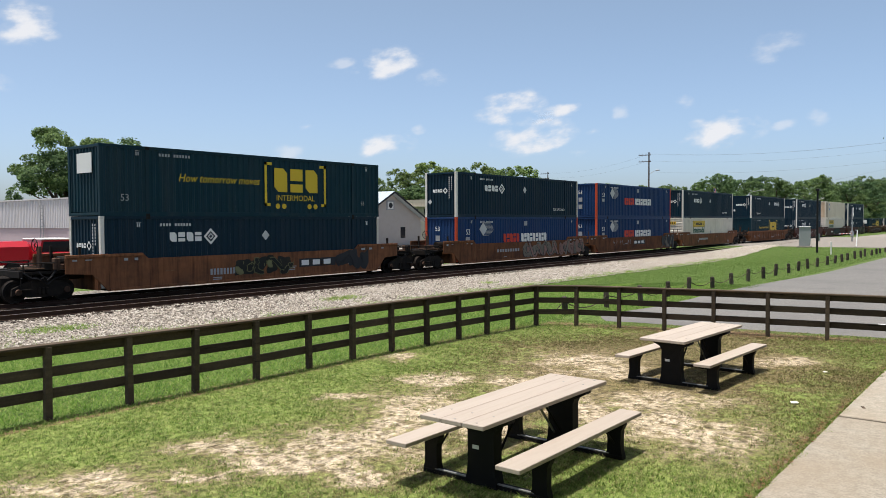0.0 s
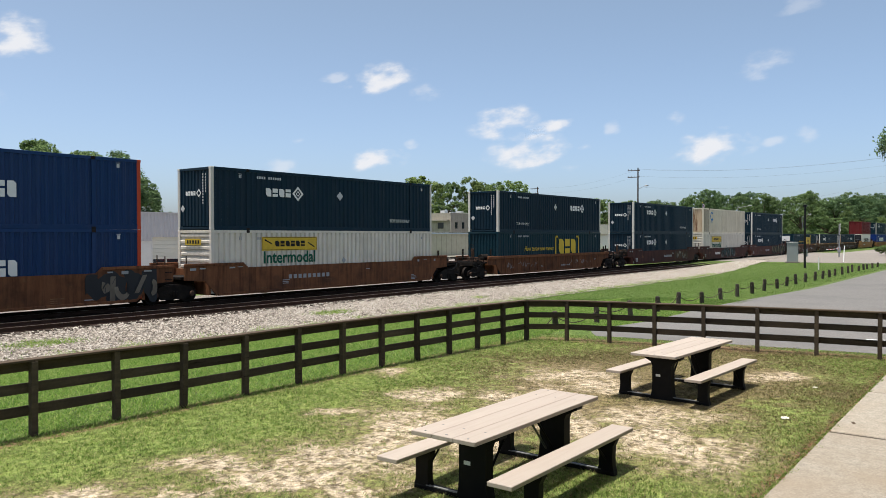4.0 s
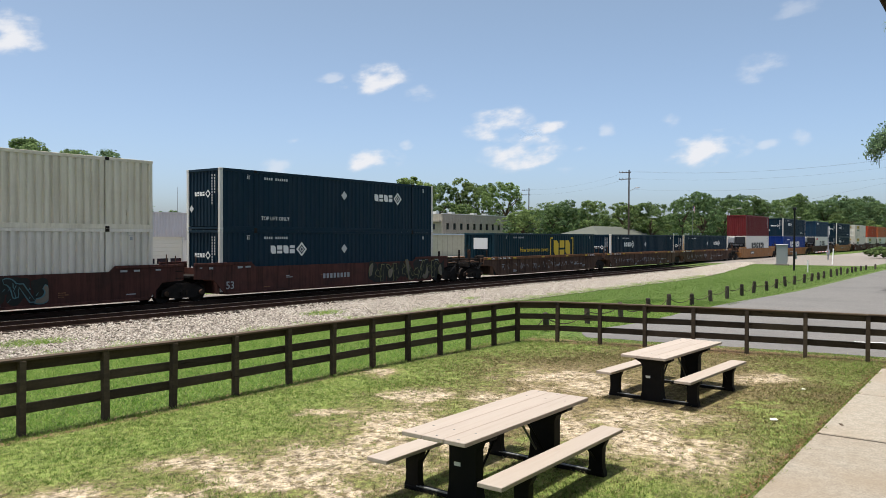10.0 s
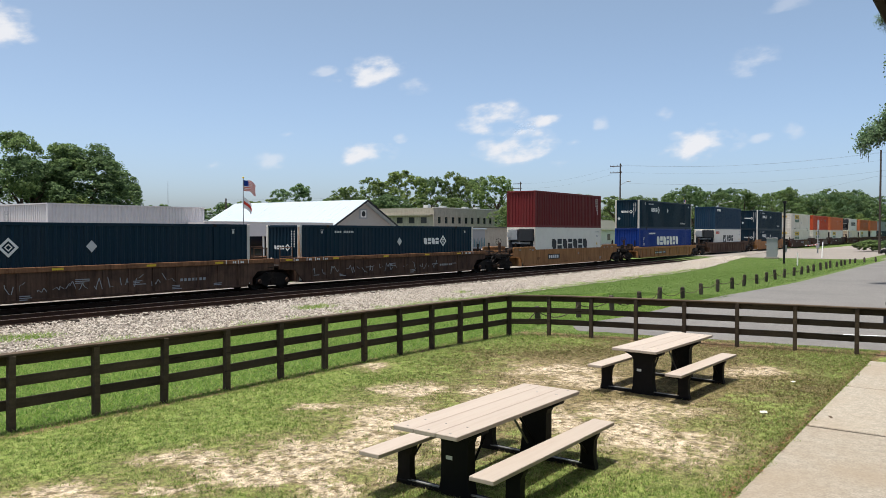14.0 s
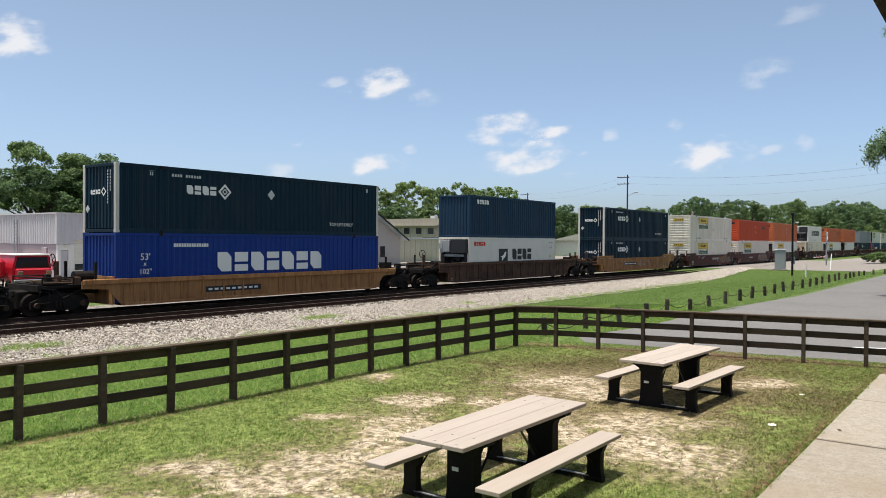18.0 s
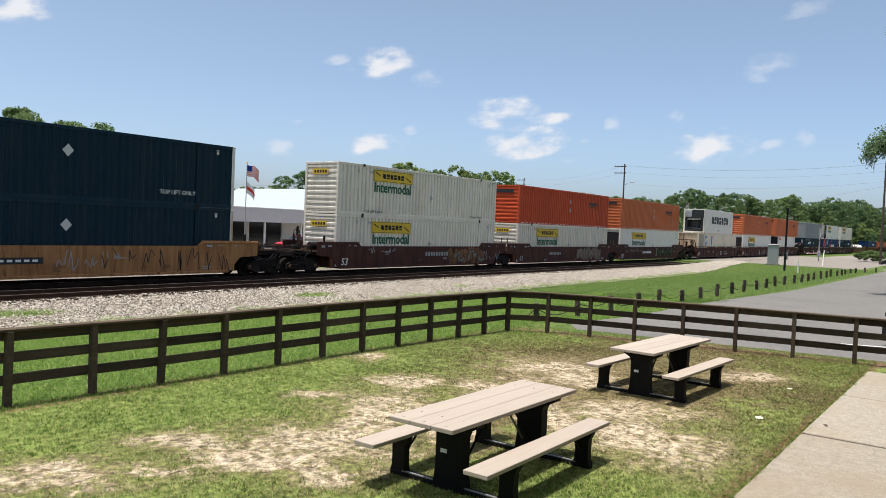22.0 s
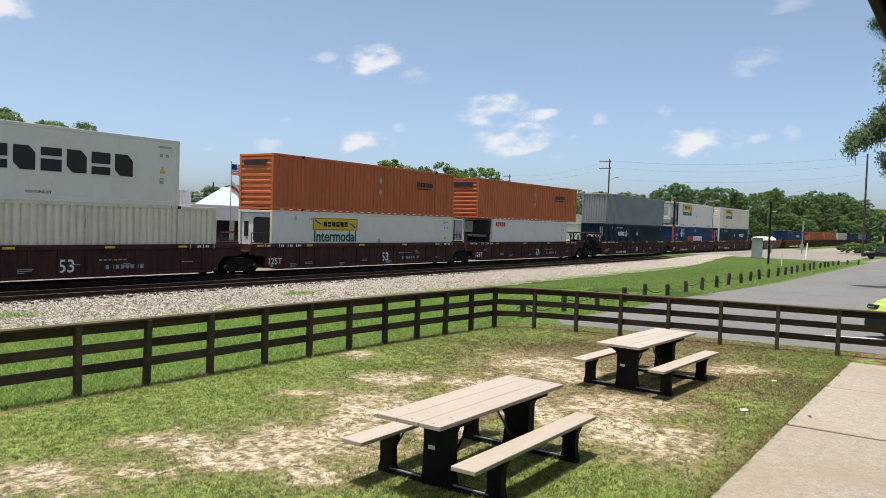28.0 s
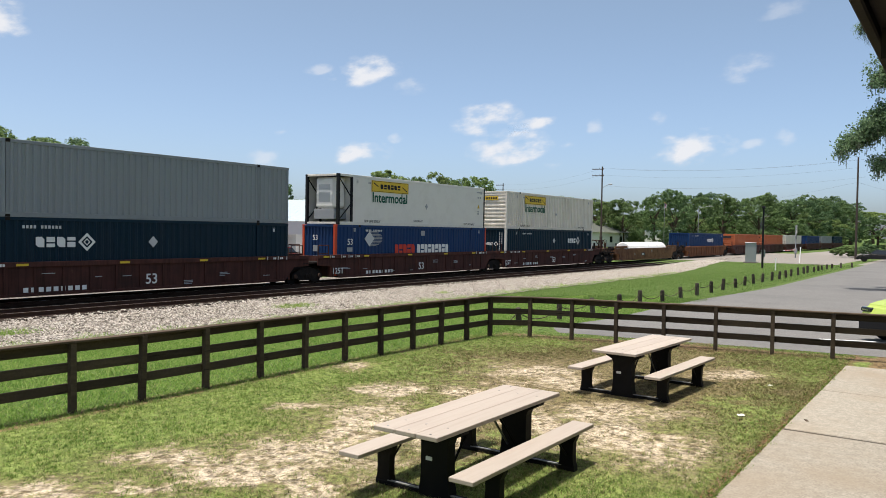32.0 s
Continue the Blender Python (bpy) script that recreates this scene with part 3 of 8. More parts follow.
# rails: foot, web and head
RAIL = [(-0.07, -0.17), (0.07, -0.17), (0.07, -0.155), (0.012, -0.14), (0.012, -0.045), (0.036, -0.035), (0.036, -0.004), (0.03, 0), (-0.03, 0), (-0.036, -0.004), (-0.036, -0.035), (-0.012, -0.045), (-0.012, -0.14), (-0.07, -0.155)]
for name, ys in (("siding_track", (-3.08, -1.62)), ("main_track", (0.58, 2.02))):
    tr = thing(name, "straight railway track of rusty steel rails on timber ties", "railway track", kind="structure")
    for yc in ys:
        bm = bmesh.new()
        a = [bm.verts.new((-80, yc + y, z)) for y, z in RAIL]
        b = [bm.verts.new((500, yc + y, z)) for y, z in RAIL]
        for i in range(len(RAIL)):
            f = bm.faces.new((a[i], b[i], b[(i + 1) % len(RAIL)], a[(i + 1) % len(RAIL)]))
            f.material_index = 1 if i == 7 else 0
        bmesh.ops.recalc_face_normals(bm, faces=bm.faces)
        r = part("rail", bm, M["railside"], tr)
        r.data.materials.append(M["railtop"])
    bm = bmesh.new()
    rng = random.Random(7)
    for i in range(360):
        x = -22 + i * 0.53
        o = rng.uniform(-0.05, 0.05)
        box(bm, x, x + 0.22, ys[0] - 0.55 + o, ys[1] + 0.55 + o, -0.32, -0.172 + rng.uniform(-0.012, 0.006))
    part("ties", bm, M["tie"], tr)["kind"] = "stuff"

road = sheet("road", steps((2.0, 12, 0.5), (12, 30, 3), (30, 200, 6)), steps((-60, -24, 3), (-24, -20.3, 0.4)), ground_z, M["asphalt"], "worn light grey asphalt road", "road")
for v in road.data.vertices:
    x, y = v.co.x, v.co.y
    # the west edge follows the fence, the north edge swings out towards it
    x += (0.2 - (y + 20) * 0.17 + 0.12 * noise.noise((1, y * 1.3, 0))) * (1 - smooth(2, 9, x))
    y += (0.85 - 0.8 * (1 - smooth(1.8, 3.4, x)) + 0.1 * noise.noise((x * 1.1, 2, 0))) * (1 - smooth(14, 30, x)) * smooth(-23, -20.3, y)
    v.co = (x, y, ground_z(x, y) + 0.004 + 0.028 * smooth(2.0, 3.0, v.co.x))
# added pale ground beyond the train, bounces neutral light onto the walls
sheet("yard", steps((-60, 72, 12)), steps((11, 66, 11)), lambda x, y: ground_z(x, y) + 0.02, M["crossing"], "pale yard added before the buildings to bounce neutral light", "yard")
sheet("crossing_road", steps((74, 84, 2), (84, 128, 8)), steps((-20.4, 70, 4)), lambda x, y: max(-0.012, ground_z(x, y) + 0.02), M["crossing"], "pale concrete road over the level crossing", "road")
sheet("far_lot", steps((128, 200, 12)), steps((-20.4, -4.4, 4)), lambda x, y: ground_z(x, y) + 0.018, M["crossing"], "pale gravelled ground beside the track past the crossing", "yard")
bm = boxm(-0.06, 0.06, -5.0, 0.0, 0.0, 0.006)
bmesh.ops.transform(bm, matrix=pose(6.6, -25.96, lawn_z(6.9) + 0.036, 0, 0, 19.4), verts=bm.verts)
tagged(part("parking_line", bm, M["decalwhite"]), "white painted parking line on the asphalt", "road marking", "", "structure")

walkway = thing("pavement", "pale concrete walk of cast slabs with dark joints", "pavement", kind="structure")
for i, x in enumerate([-24.4, -21.2, -17.95, -14.8, -11.6, -5.13, -1.8]):
    bm = boxm(x + 0.035, x + (3.2, 3.25, 3.15, 3.2, 6.47, 3.33, 3.25)[i] - 0.035, -31.5, -27.22, 0.1, 0.275 + (0.006 if i % 2 else 0), 0.012)
    part("slab", bm, M["concrete"], walkway)
    part("joint_filler", boxm(x - 0.08, x + 0.08, -31.5, -27.24, 0.1, 0.255), M["tie"], walkway, "dark joint between slabs")


# dark rail fence along the lawn, and its return along the road
def fence(posts, name, skip=0):
    f = thing(name, "dark brown stained wooden fence with three boards and a cap rail", "fence")
    top = 1.06 - 0.004 * skip
    for p in posts[skip:]:
        h = random.uniform(-0.012, 0.012)
        bm = boxm(-0.044, 0.044, -0.055, 0.055, -0.15, top - 0.04 + h, 0.006)
        o = part("post", bm, M["fence"], f)
        o.matrix_basis = pose(p[0], p[1], 0.25, random.uniform(-0.8, 0.8), random.uniform(-0.8, 0.8), p[2])
    for a, b in zip(posts, posts[1:]):
        d = Vector((b[0] - a[0], b[1] - a[1], 0))
        yaw = math.degrees(math.atan2(d.y, d.x))
        for z0, z1 in ((0.285, 0.425), (0.585, 0.725), (0.885, 1.015)):
            j = random.uniform(-0.008, 0.008)
            o = part("board", boxm(-0.003, d.length + 0.003, 0.057, 0.093, z0 + j, z1 + j, 0.004), M["fence"], f)
            o.matrix_basis = pose(a[0], a[1], 0.25, 0, random.uniform(-0.25, 0.25), yaw)
        o = part("cap_board", boxm(0, d.length, -0.06, 0.1, top - 0.036, top, 0.006), M["fencecap"], f, "flat weathered cap board")
        o.matrix_basis = pose(a[0], a[1], 0.25, 0, random.uniform(-0.15, 0.15), yaw)
    return f


line = [(-11.83 - 1.17 * i, -18.66, -1.0) for i in range(7, 0, -1)]
line += [(x, y, -2.0) for x, y in ((-11.83, -18.67), (-10.66, -18.71), (-9.57, -18.76), (-8.38, -18.78), (-7.16, -18.76), (-6.04, -18.77), (-4.9, -18.78), (-3.81, -18.83), (-2.7, -18.87), (-1.66, -18.93), (-0.64, -19.01), (0.36, -19.08))]
fence(line, "rail_fence")
cross = [(0.33, -19.1), (0.9, -19.95), (1.2, -21.0), (1.42, -22.1), (1.68, -23.22), (1.9, -24.4), (2.12, -25.62), (2.3, -26.85), (2.5, -28.1), (2.7, -29.3), (2.9, -30.5)]
fence([(x + 0.02, y, -80) for x, y in cross], "rail_fence_return", 1)


# picnic tables of plastic lumber
def picnic_table(at, c):
    t = thing("picnic_table", "picnic table with sand-coloured plank top and black pedestals, on the grass", "picnic table", at, "picnic tables")
    for i in range(3):
        part("tabletop_plank", boxm(-1.29, 1.29, -0.385 + i * 0.259, -0.131 + i * 0.259, 0.745, 0.79, 0.006), M["tabletop"], t)
    for s in (-1, 1):
        b = part("bench_plank", boxm(-1.33, 1.33, s * 0.68 - 0.135, s * 0.68 + 0.135, 0.425, 0.47, 0.006), M["tabletop"], t)
        for sx in (-1, 1):
            bm = prism(bmesh.new(), [(-0.105, 0), (0.105, 0), (0.1, 0.05), (0.085, 0.1), (0.08, 0.2), (0.085, 0.33), (0.12, 0.4), (0.12, 0.425), (-0.12, 0.425), (-0.12, 0.4), (-0.085, 0.33), (-0.08, 0.2), (-0.085, 0.1), (-0.1, 0.05)], -0.045, 0.045)
            bmesh.ops.rotate(bm, matrix=Matrix.Rotation(radians(90), 3, "Z"), verts=bm.verts)
            o = part("bench_leg", bm, M["tableleg"], t)
            o.matrix_basis = pose((c + sx * 0.82), s * 0.68, 0)
            bm = bmesh.new()
            tube(bm, ((c + sx * 0.82) - 0.02 * sx, s * 0.68, 0.16), (c + sx * 0.5, s * 0.68, 0.42), 0.012, n=6)
            part("bench_brace", bm, M["tableleg"], t)
    for sx in (-1, 1):
        bm = prism(bmesh.new(), [(-0.195, 0), (0.195, 0), (0.19, 0.06), (0.175, 0.13), (0.165, 0.24), (0.165, 0.56), (0.19, 0.62), (0.33, 0.69), (0.33, 0.745), (-0.33, 0.745), (-0.33, 0.69), (-0.19, 0.62), (-0.165, 0.56), (-0.165, 0.24), (-0.175, 0.13), (-0.19, 0.06)], -0.07, 0.07)
        bmesh.ops.rotate(bm, matrix=Matrix.Rotation(radians(90), 3, "Z"), verts=bm.verts)
        o = part("pedestal", bm, M["tableleg"], t)
        o.matrix_basis = pose((c + sx * 0.82), 0, 0)
        part("foot_beam", boxm((c + sx * 0.82) - 0.05, (c + sx * 0.82) + 0.05, -0.78, 0.78, 0.0, 0.05, 0.008), M["tableleg"], t)
        part("foot_angle_bar", boxm((c + sx * 0.82) - 0.05, (c + sx * 0.82) - 0.02, -0.62, 0.62, 0.052, 0.062), M["steelbar"], t, "thin galvanised steel bar")
        for y in (-0.05, 0.05):
            bm = bmesh.new()
            tube(bm, (c + sx * 0.7, y, 0.2), (c + sx * 0.2, y, 0.74), 0.014, n=6)
            part("top_brace", bm, M["steelbar"] if y > 0 else M["tableleg"], t)
    for x in (-1.22, -0.93, 0.93, 1.22):
        for y in (-0.26, 0, 0.26):
            bm = bmesh.new()
            tube(bm, (x, y, 0.7895), (x, y, 0.7925), 0.012, n=6)
            part("bolt_head", bm, M["steelbar"], t)
    part("name_plate", boxm(c - 0.896, c - 0.892, 0.02, 0.1, 0.38, 0.42), M["decalwhite"], t, "small white label plate")
    return t


picnic_table(pose(-9.54, -24.9, 0.25, 0, 0, 0), 0.1)
picnic_table(pose(-3.52, -24.63, 0.25, 0, 0, -2.6), -0.05)

# litter on the lawn
for x, y, s in ((-4.64, -26.55, 0.06), (-1.9, -26.4, 0.04)):
    bm = bmesh.new()
    bmesh.ops.create_icosphere(bm, subdivisions=2, radius=s)
    for v in bm.verts:
        v.co *= 1 + 0.5 * noise.noise(v.co * 30 + Vector((x, y, 0)))
        v.co.z *= 0.25
    o = part("paper_scrap", bm, M["cream"])
    o.location = (x, y, 0.27)
    tagged(o, "crumpled white paper scrap on the grass", "litter")

o = part("dead_leaf", prism(bmesh.new(), [(-0.04, 0.0), (-0.015, 0.012), (0.02, 0.024), (0.05, 0.01), (0.02, 0.014), (-0.015, 0.003)], -0.018, 0.018), M["bark"])
o.matrix_basis = pose(-4.46, -27.42, 0.278, 0, 0, 35)
tagged(o, "dark curled dead leaf on the concrete walk", "litter")


def dead_leaves():
    """Dry leaves blown against the walk's edge and the foot of the fence."""
    rng = random.Random(44)
    bm = bmesh.new()
    for i in range(420):
        if i < 260:
            x = rng.uniform(-9.5, 1.2)
            y, z = -27.2 + abs(rng.gauss(0, 0.09)) - 0.04, 0.279
        else:
            y = rng.uniform(-27.1, -20.2)
            x, z = 0.78 - (y + 20) * 0.216 + rng.gauss(0, 0.16), 0.262
        s, a = rng.uniform(0.012, 0.03), rng.uniform(0, 6.28)
        u, w = Vector((math.cos(a), math.sin(a), 0)) * s, Vector((-math.sin(a), math.cos(a), 0)) * s * 0.55
        c = Vector((x, y, z))
        bm.faces.new([bm.verts.new(c + q) for q in (-u, -w + Vector((0, 0, 0.4 * s)), u + Vector((0, 0, 0.2 * s)), w + Vector((0, 0, 0.5 * s)))])
    o = part("dead_leaves", bm, M["deadleaf"])
    tagged(o, "small dry brown leaves along the walk and the fence", "leaves", "", "stuff")


dead_leaves()

# timber bollards with rope along the road
rng = random.Random(11)
ends = []
for i in range(-2, 26):
    x = 8.63 + i * 2.3 + (0, -1.25, -0.6)[min(i, 0)]
    y = -18.35 - 0.35 * smooth(9, 25, x) - 0.25 * (1 - smooth(3, 8, x)) + rng.uniform(-0.06, 0.06) - 2.5 * smooth(60, 72, x)
    h = rng.uniform(0.5, 0.62) * (0.8 if i > 18 else 1)
    bm = bmesh.new()
    lathe(bm, [(0.083, -0.1), (0.088, 0.1), (0.085, h - 0.03), (0.06, h)], "Z", 10)
    b = thing("bollard", "short weathered grey timber bollard in the grass", "bollard", pose(x, y, ground_z(x, y), rng.uniform(-4, 4), rng.uniform(-5, 5) + (18 if i > 23 else -15 if i == -2 else 0)), "roadside bollards")
    part("post", bm, M["bollard"], b)
    bm = bmesh.new()
    lathe(bm, [(0.091, h - 0.16), (0.096, h - 0.145), (0.091, h - 0.13)], "Z", 10)
    part("rope_loop", bm, M["fence"], b)
    ends.append(Vector((x, y, ground_z(x, y) + h - 0.14)))
ends[0].x -= 0.12
ends.insert(0, Vector((0.46, -19.0, 0.72)))
for i in range(18):
    a, c = ends[i], ends[i + 1]
    bm = bmesh.new()
    sag = rng.uniform(0.12, 0.3)
    pts = [a.lerp(c, k / 8) - Vector((0, 0, sag * (1 - (k / 4 - 1) ** 2))) for k in range(9)]
    sweep(bm, pts, 0.016, 5)
    tagged(part("barrier_rope", bm, M["fence"]), "sagging dark rope between timber bollards", "rope", "barrier ropes")

# the train: each box and each wagon body is a thing of its own, all keyed at one speed
SPEED = 14.2
MOVERS = []
WHEELSETS = []
CACHE = {}
BOXW, BOXH = 2.59, 2.89


def cached(key, maker, material):
    if key not in CACHE:
        me = mesh_of(maker(), key[0])
        me.materials.append(material)
        CACHE[key] = me
    return CACHE[key]


def corrugated(run, z0, z1, pitch=0.30, depth=0.045, crest=0.34):
    """Panel along x from 0 to run with upright trapezoid folds into +y."""
    bm = bmesh.new()
    n = max(2, round(run / pitch))
    p = run / n
    xs = []
    for i in range(n):
        a = i * p
        xs += [(a, 0), (a + p * crest, 0), (a + p * (crest + 0.11), depth), (a + p * 0.86, depth)]
    xs.append((run, 0))
    lo = [bm.verts.new((x, y, z0)) for x, y in xs]
    hi = [bm.verts.new((x, y, z1)) for x, y in xs]
    for i in range(len(xs) - 1):
        bm.faces.new((lo[i], lo[i + 1], hi[i + 1], hi[i]))
    return bm


def slatted(run, z0, z1, n=9):
    """Panel along x with level ribs standing out into -y."""
    bm = bmesh.new()
    p = (z1 - z0) / n
    zs = []
    for i in range(n):
        a = z0 + i * p
        zs += [(a, 0.03), (a + p * 0.25, 0.03), (a + p * 0.4, -0.02), (a + p * 0.75, -0.02), (a + p * 0.9, 0.03)]
    zs.append((z1, 0.03))
    lo = [bm.verts.new((0, y, z)) for z, y in zs]
    hi = [bm.verts.new((run, y, z)) for z, y in zs]
    for i in range(len(zs) - 1):
        bm.faces.new((lo[i], hi[i], hi[i + 1], lo[i + 1]))
    return bm


LABELS = {
    "navy": "navy blue corrugated container with white corner posts", "teal": "dark teal container with yellow lettering",
    "midblue": "blue container with orange-red corner posts", "royal": "bright blue container with white lettering",
    "steelblue": "steel-blue corrugated shipping container", "white": "white ribbed container with a yellow panel",
    "rustwhite": "rust-stained white corrugated container", "orange": "orange ribbed container with slatted end",
    "flame": "red-orange ribbed container with slatted end", "red": "dark red corrugated shipping container", "grey": "plain grey corrugated container", "reefer": "smooth white refrigerated container"}


def flat(name, quads, material, parent, y=-0.006, label=""):
    """Flat decal on the near side: outlines of (x, z) points. Strokes of one mark stay one part; brand marks split."""
    if name == "brand_mark" and len(quads) > 1:
        for q in quads:
            flat("brand_block", q if isinstance(q[0], list) else [q], material, parent, y, label)
        return None
    bm = bmesh.new()
    for q in quads:
        a = [bm.verts.new((x, y, z)) for x, z in q]
        b = [bm.verts.new((x, y + 0.004, z)) for x, z in q]
        bm.faces.new(a)
        for i in range(len(q)):
            bm.faces.new((a[i], b[i], b[(i + 1) % len(q)], a[(i + 1) % len(q)]))
    bmesh.ops.remove_doubles(bm, verts=bm.verts, dist=1e-4)
    bmesh.ops.recalc_face_normals(bm, faces=bm.faces)
    o = part(name, bm, material, parent, label)
    if len(quads) > 1 and name != "brand_block":
        o["kind"] = "stuff"
    return o


def rect(x0, x1, z0, z1):
    return [(x0, z0), (x1, z0), (x1, z1), (x0, z1)]


def blocks(x0, x1, z0, z1, n):
    """A brand mark drawn as a close row of plain chamfered blocks, every other one cut level in two."""
    out = []
    w, h = (x1 - x0) / n, z1 - z0
    for i in range(n):
        a, b = x0 + i * w, x0 + (i + 0.8) * w
        k = min(0.3 * (b - a), 0.3 * h)
        cut = z0 + h * (0.42, 0.58)[i // 2 % 2]
        if i % 2:
            out.append([[(a, z0), (b, z0), (b, cut - 0.07 * h), (a, cut - 0.07 * h)], [(a, cut + 0.07 * h), (b, cut + 0.07 * h), (b, z1), (a, z1)]])
        else:
            out.append([[(a, z0 + k), (a + k, z0), (b, z0), (b, z1 - k), (b - k, z1), (a, z1)]])
    return out


def diamond(cx, cz, r, t):
    out = []
    c = [(cx - r, cz), (cx, cz - r), (cx + r, cz), (cx, cz + r)]
    k = (r - t) / r
    d = [(cx + (x - cx) * k, cz + (z - cz) * k) for x, z in c]
    for i in range(4):
        j = (i + 1) % 4
        out.append([c[i], c[j], d[j], d[i]])
    return out


def words(text, x, z, size, material, parent, name="lettering", shear=0.0, stretch=1.0, y=-0.004, bold=0.0):
    o = part(name, text_mesh(text, size, material, shear, stretch, bold), None, parent)
    o.matrix_basis = Matrix.Translation((x, y, z)) @ FACING
    return o


def small_marks(ob, length, z, material=None):
    m = material or M["decalpale"]
    flat("marking", [rect(2.6 + i * 0.14, 2.69 + i * 0.14, z + 0.02, z + 0.14) for i in (0, 1, 2, 3, 5, 6, 7, 8, 9, 10)], m, ob)
    flat("marking", [rect(1.55, 1.6, z, z + 0.15), rect(1.64, 1.69, z, z + 0.15), rect(1.53, 1.73, z + 0.18, z + 0.2)], m, ob)
    flat("marking", [rect(length - 1.05, length - 0.93, z, z + 0.15), rect(length - 1.08, length - 0.9, z + 0.18, z + 0.2)], m, ob)


def end_words(text, y, z, size, material, ob):
    """Lettering on the end wall that faces -x."""
    o = part("lettering", text_mesh(text, size, material), None, ob)
    o.matrix_basis = Matrix.Translation((-0.012, y, z)) @ Matrix.Rotation(radians(-90), 4, "Z") @ FACING
    return o


def emblem_marks(ob, x, z):
    flat("brand_mark", blocks(x, x + 1.65, z - 0.2, z + 0.2, 4), M["decalwhite"], ob)
    flat("brand_emblem", diamond(x + 2.05, z, 0.37, 0.13) + diamond(x + 2.05, z, 0.15, 0.06), M["decalwhite"], ob)
    small_marks(ob, 16.15, 2.45)
    words("TOP LIFT ONLY", 12.2 if x < 8 else 2.4, 0.5, 0.26, M["decalwhite"], ob)
    flat("hazard_diamond", [[(7.95, z), (8.18, z - 0.25), (8.41, z), (8.18, z + 0.25)]], M["decalpale"], ob)


def end_marks(ob):
    bm = bmesh.new()
    for q in [p for g in blocks(0.7, 1.5, 1.6, 1.8, 4) for p in g] + diamond(1.72, 1.7, 0.2, 0.08):
        bm.faces.new([bm.verts.new((-0.032, BOXW - a, b)) for a, b in q][::-1])
    part("end_mark", bm, M["decalwhite"], ob)
    bm = bmesh.new()
    for c, n in ((2.0, 11), (2.2, 7)):
        for k in range(n):
            box(bm, -0.036, -0.032, BOXW - c - 0.07, BOXW - c, 2.5 - k * 0.13, 2.59 - k * 0.13)
    part("end_code", bm, M["decalpale"], ob)["kind"] = "stuff"
    part("end_placard", prism(bmesh.new(), [(-0.17, 0), (0, -0.17), (0.17, 0), (0, 0.17)], -0.003, 0.003), M["decalpale"], ob).matrix_basis = pose(-0.03, BOXW - 0.45, 1.0, 0, 0, 90)


def bracket_marks(ob):
    t = 0.14
    z0, z1 = 0.5, 2.62
    q = [rect(8.16, 8.16 + t, z0, z1), rect(8.16, 8.6, z1 - t, z1), rect(8.16, 8.5, z0, z0 + t), rect(12.0, 12.0 + t, z0, z1), rect(11.7, 12.14, z1 - t, z1), rect(11.8, 12.14, z0, z0 + t)]
    flat("bracket", q, M["letteryellow"], ob, label="yellow square brackets")
    flat("brand_mark", blocks(8.75, 11.75, 1.2, 2.36, 3), M["letteryellow"], ob)
    words("INTERMODAL", 8.85, 0.78, 0.4, M["letteryellow"], ob)
    for x in (8.95, 9.35, 11.0, 11.4):
        flat("dot", [[(x + 0.14 * math.cos(k * math.tau / 12), 0.5 + 0.13 * math.sin(k * math.tau / 12)) for k in range(12)]], M["letteryellow"], ob)
    words("How tomorrow moves", 3.5, 1.5, 0.5, M["letteryellow"], ob, shear=0.25, stretch=0.92)
    words("53", 0.85, 0.62, 0.4, M["decalgrey"], ob)
    words("53", 14.7, 0.62, 0.3, M["decalgrey"], ob)
    small_marks(ob, 16.15, 2.5, M["decalgrey"])


def panel_marks(ob, z=1.9):
    part("yellow_panel", boxm(2.88, 6.48, -0.012, 0.0, z, z + 0.68), M["yellow"], ob, "yellow rectangular panel with a black border")
    flat("panel_border", [rect(2.92, 6.44, z + 0.03, z + 0.05), rect(2.92, 6.44, z + 0.63, z + 0.65), rect(2.92, 2.94, z + 0.03, z + 0.65), rect(6.42, 6.44, z + 0.03, z + 0.65)], M["black"], ob, y=-0.017)
    flat("brand_mark", blocks(3.7, 5.7, z + 0.2, z + 0.48, 6), M["black"], ob, y=-0.017)
    flat("panel_scroll", [[(3.05, z + 0.58), (3.5, z + 0.36), (3.5, z + 0.3), (3.05, z + 0.5)], [(5.85, z + 0.36), (6.3, z + 0.12), (6.3, z + 0.2), (5.85, z + 0.42)]], M["black"], ob, y=-0.017)
    words("Intermodal", 2.95, z - 0.6, 0.82, M["green"], ob, stretch=0.95, bold=0.022)
    flat("hazard_diamond", [[(8.3, 1.3), (8.45, 1.1), (8.6, 1.3), (8.45, 1.5)]], M["decalgrey"], ob)
    small_marks(ob, 16.15, 2.42, M["decalgrey"])
    words("TOP LIFT ONLY", 2.2, 0.16, 0.22, M["decaldark"], ob)
    words("TOP LIFT ONLY", 12.9, 0.16, 0.2, M["decaldark"], ob)


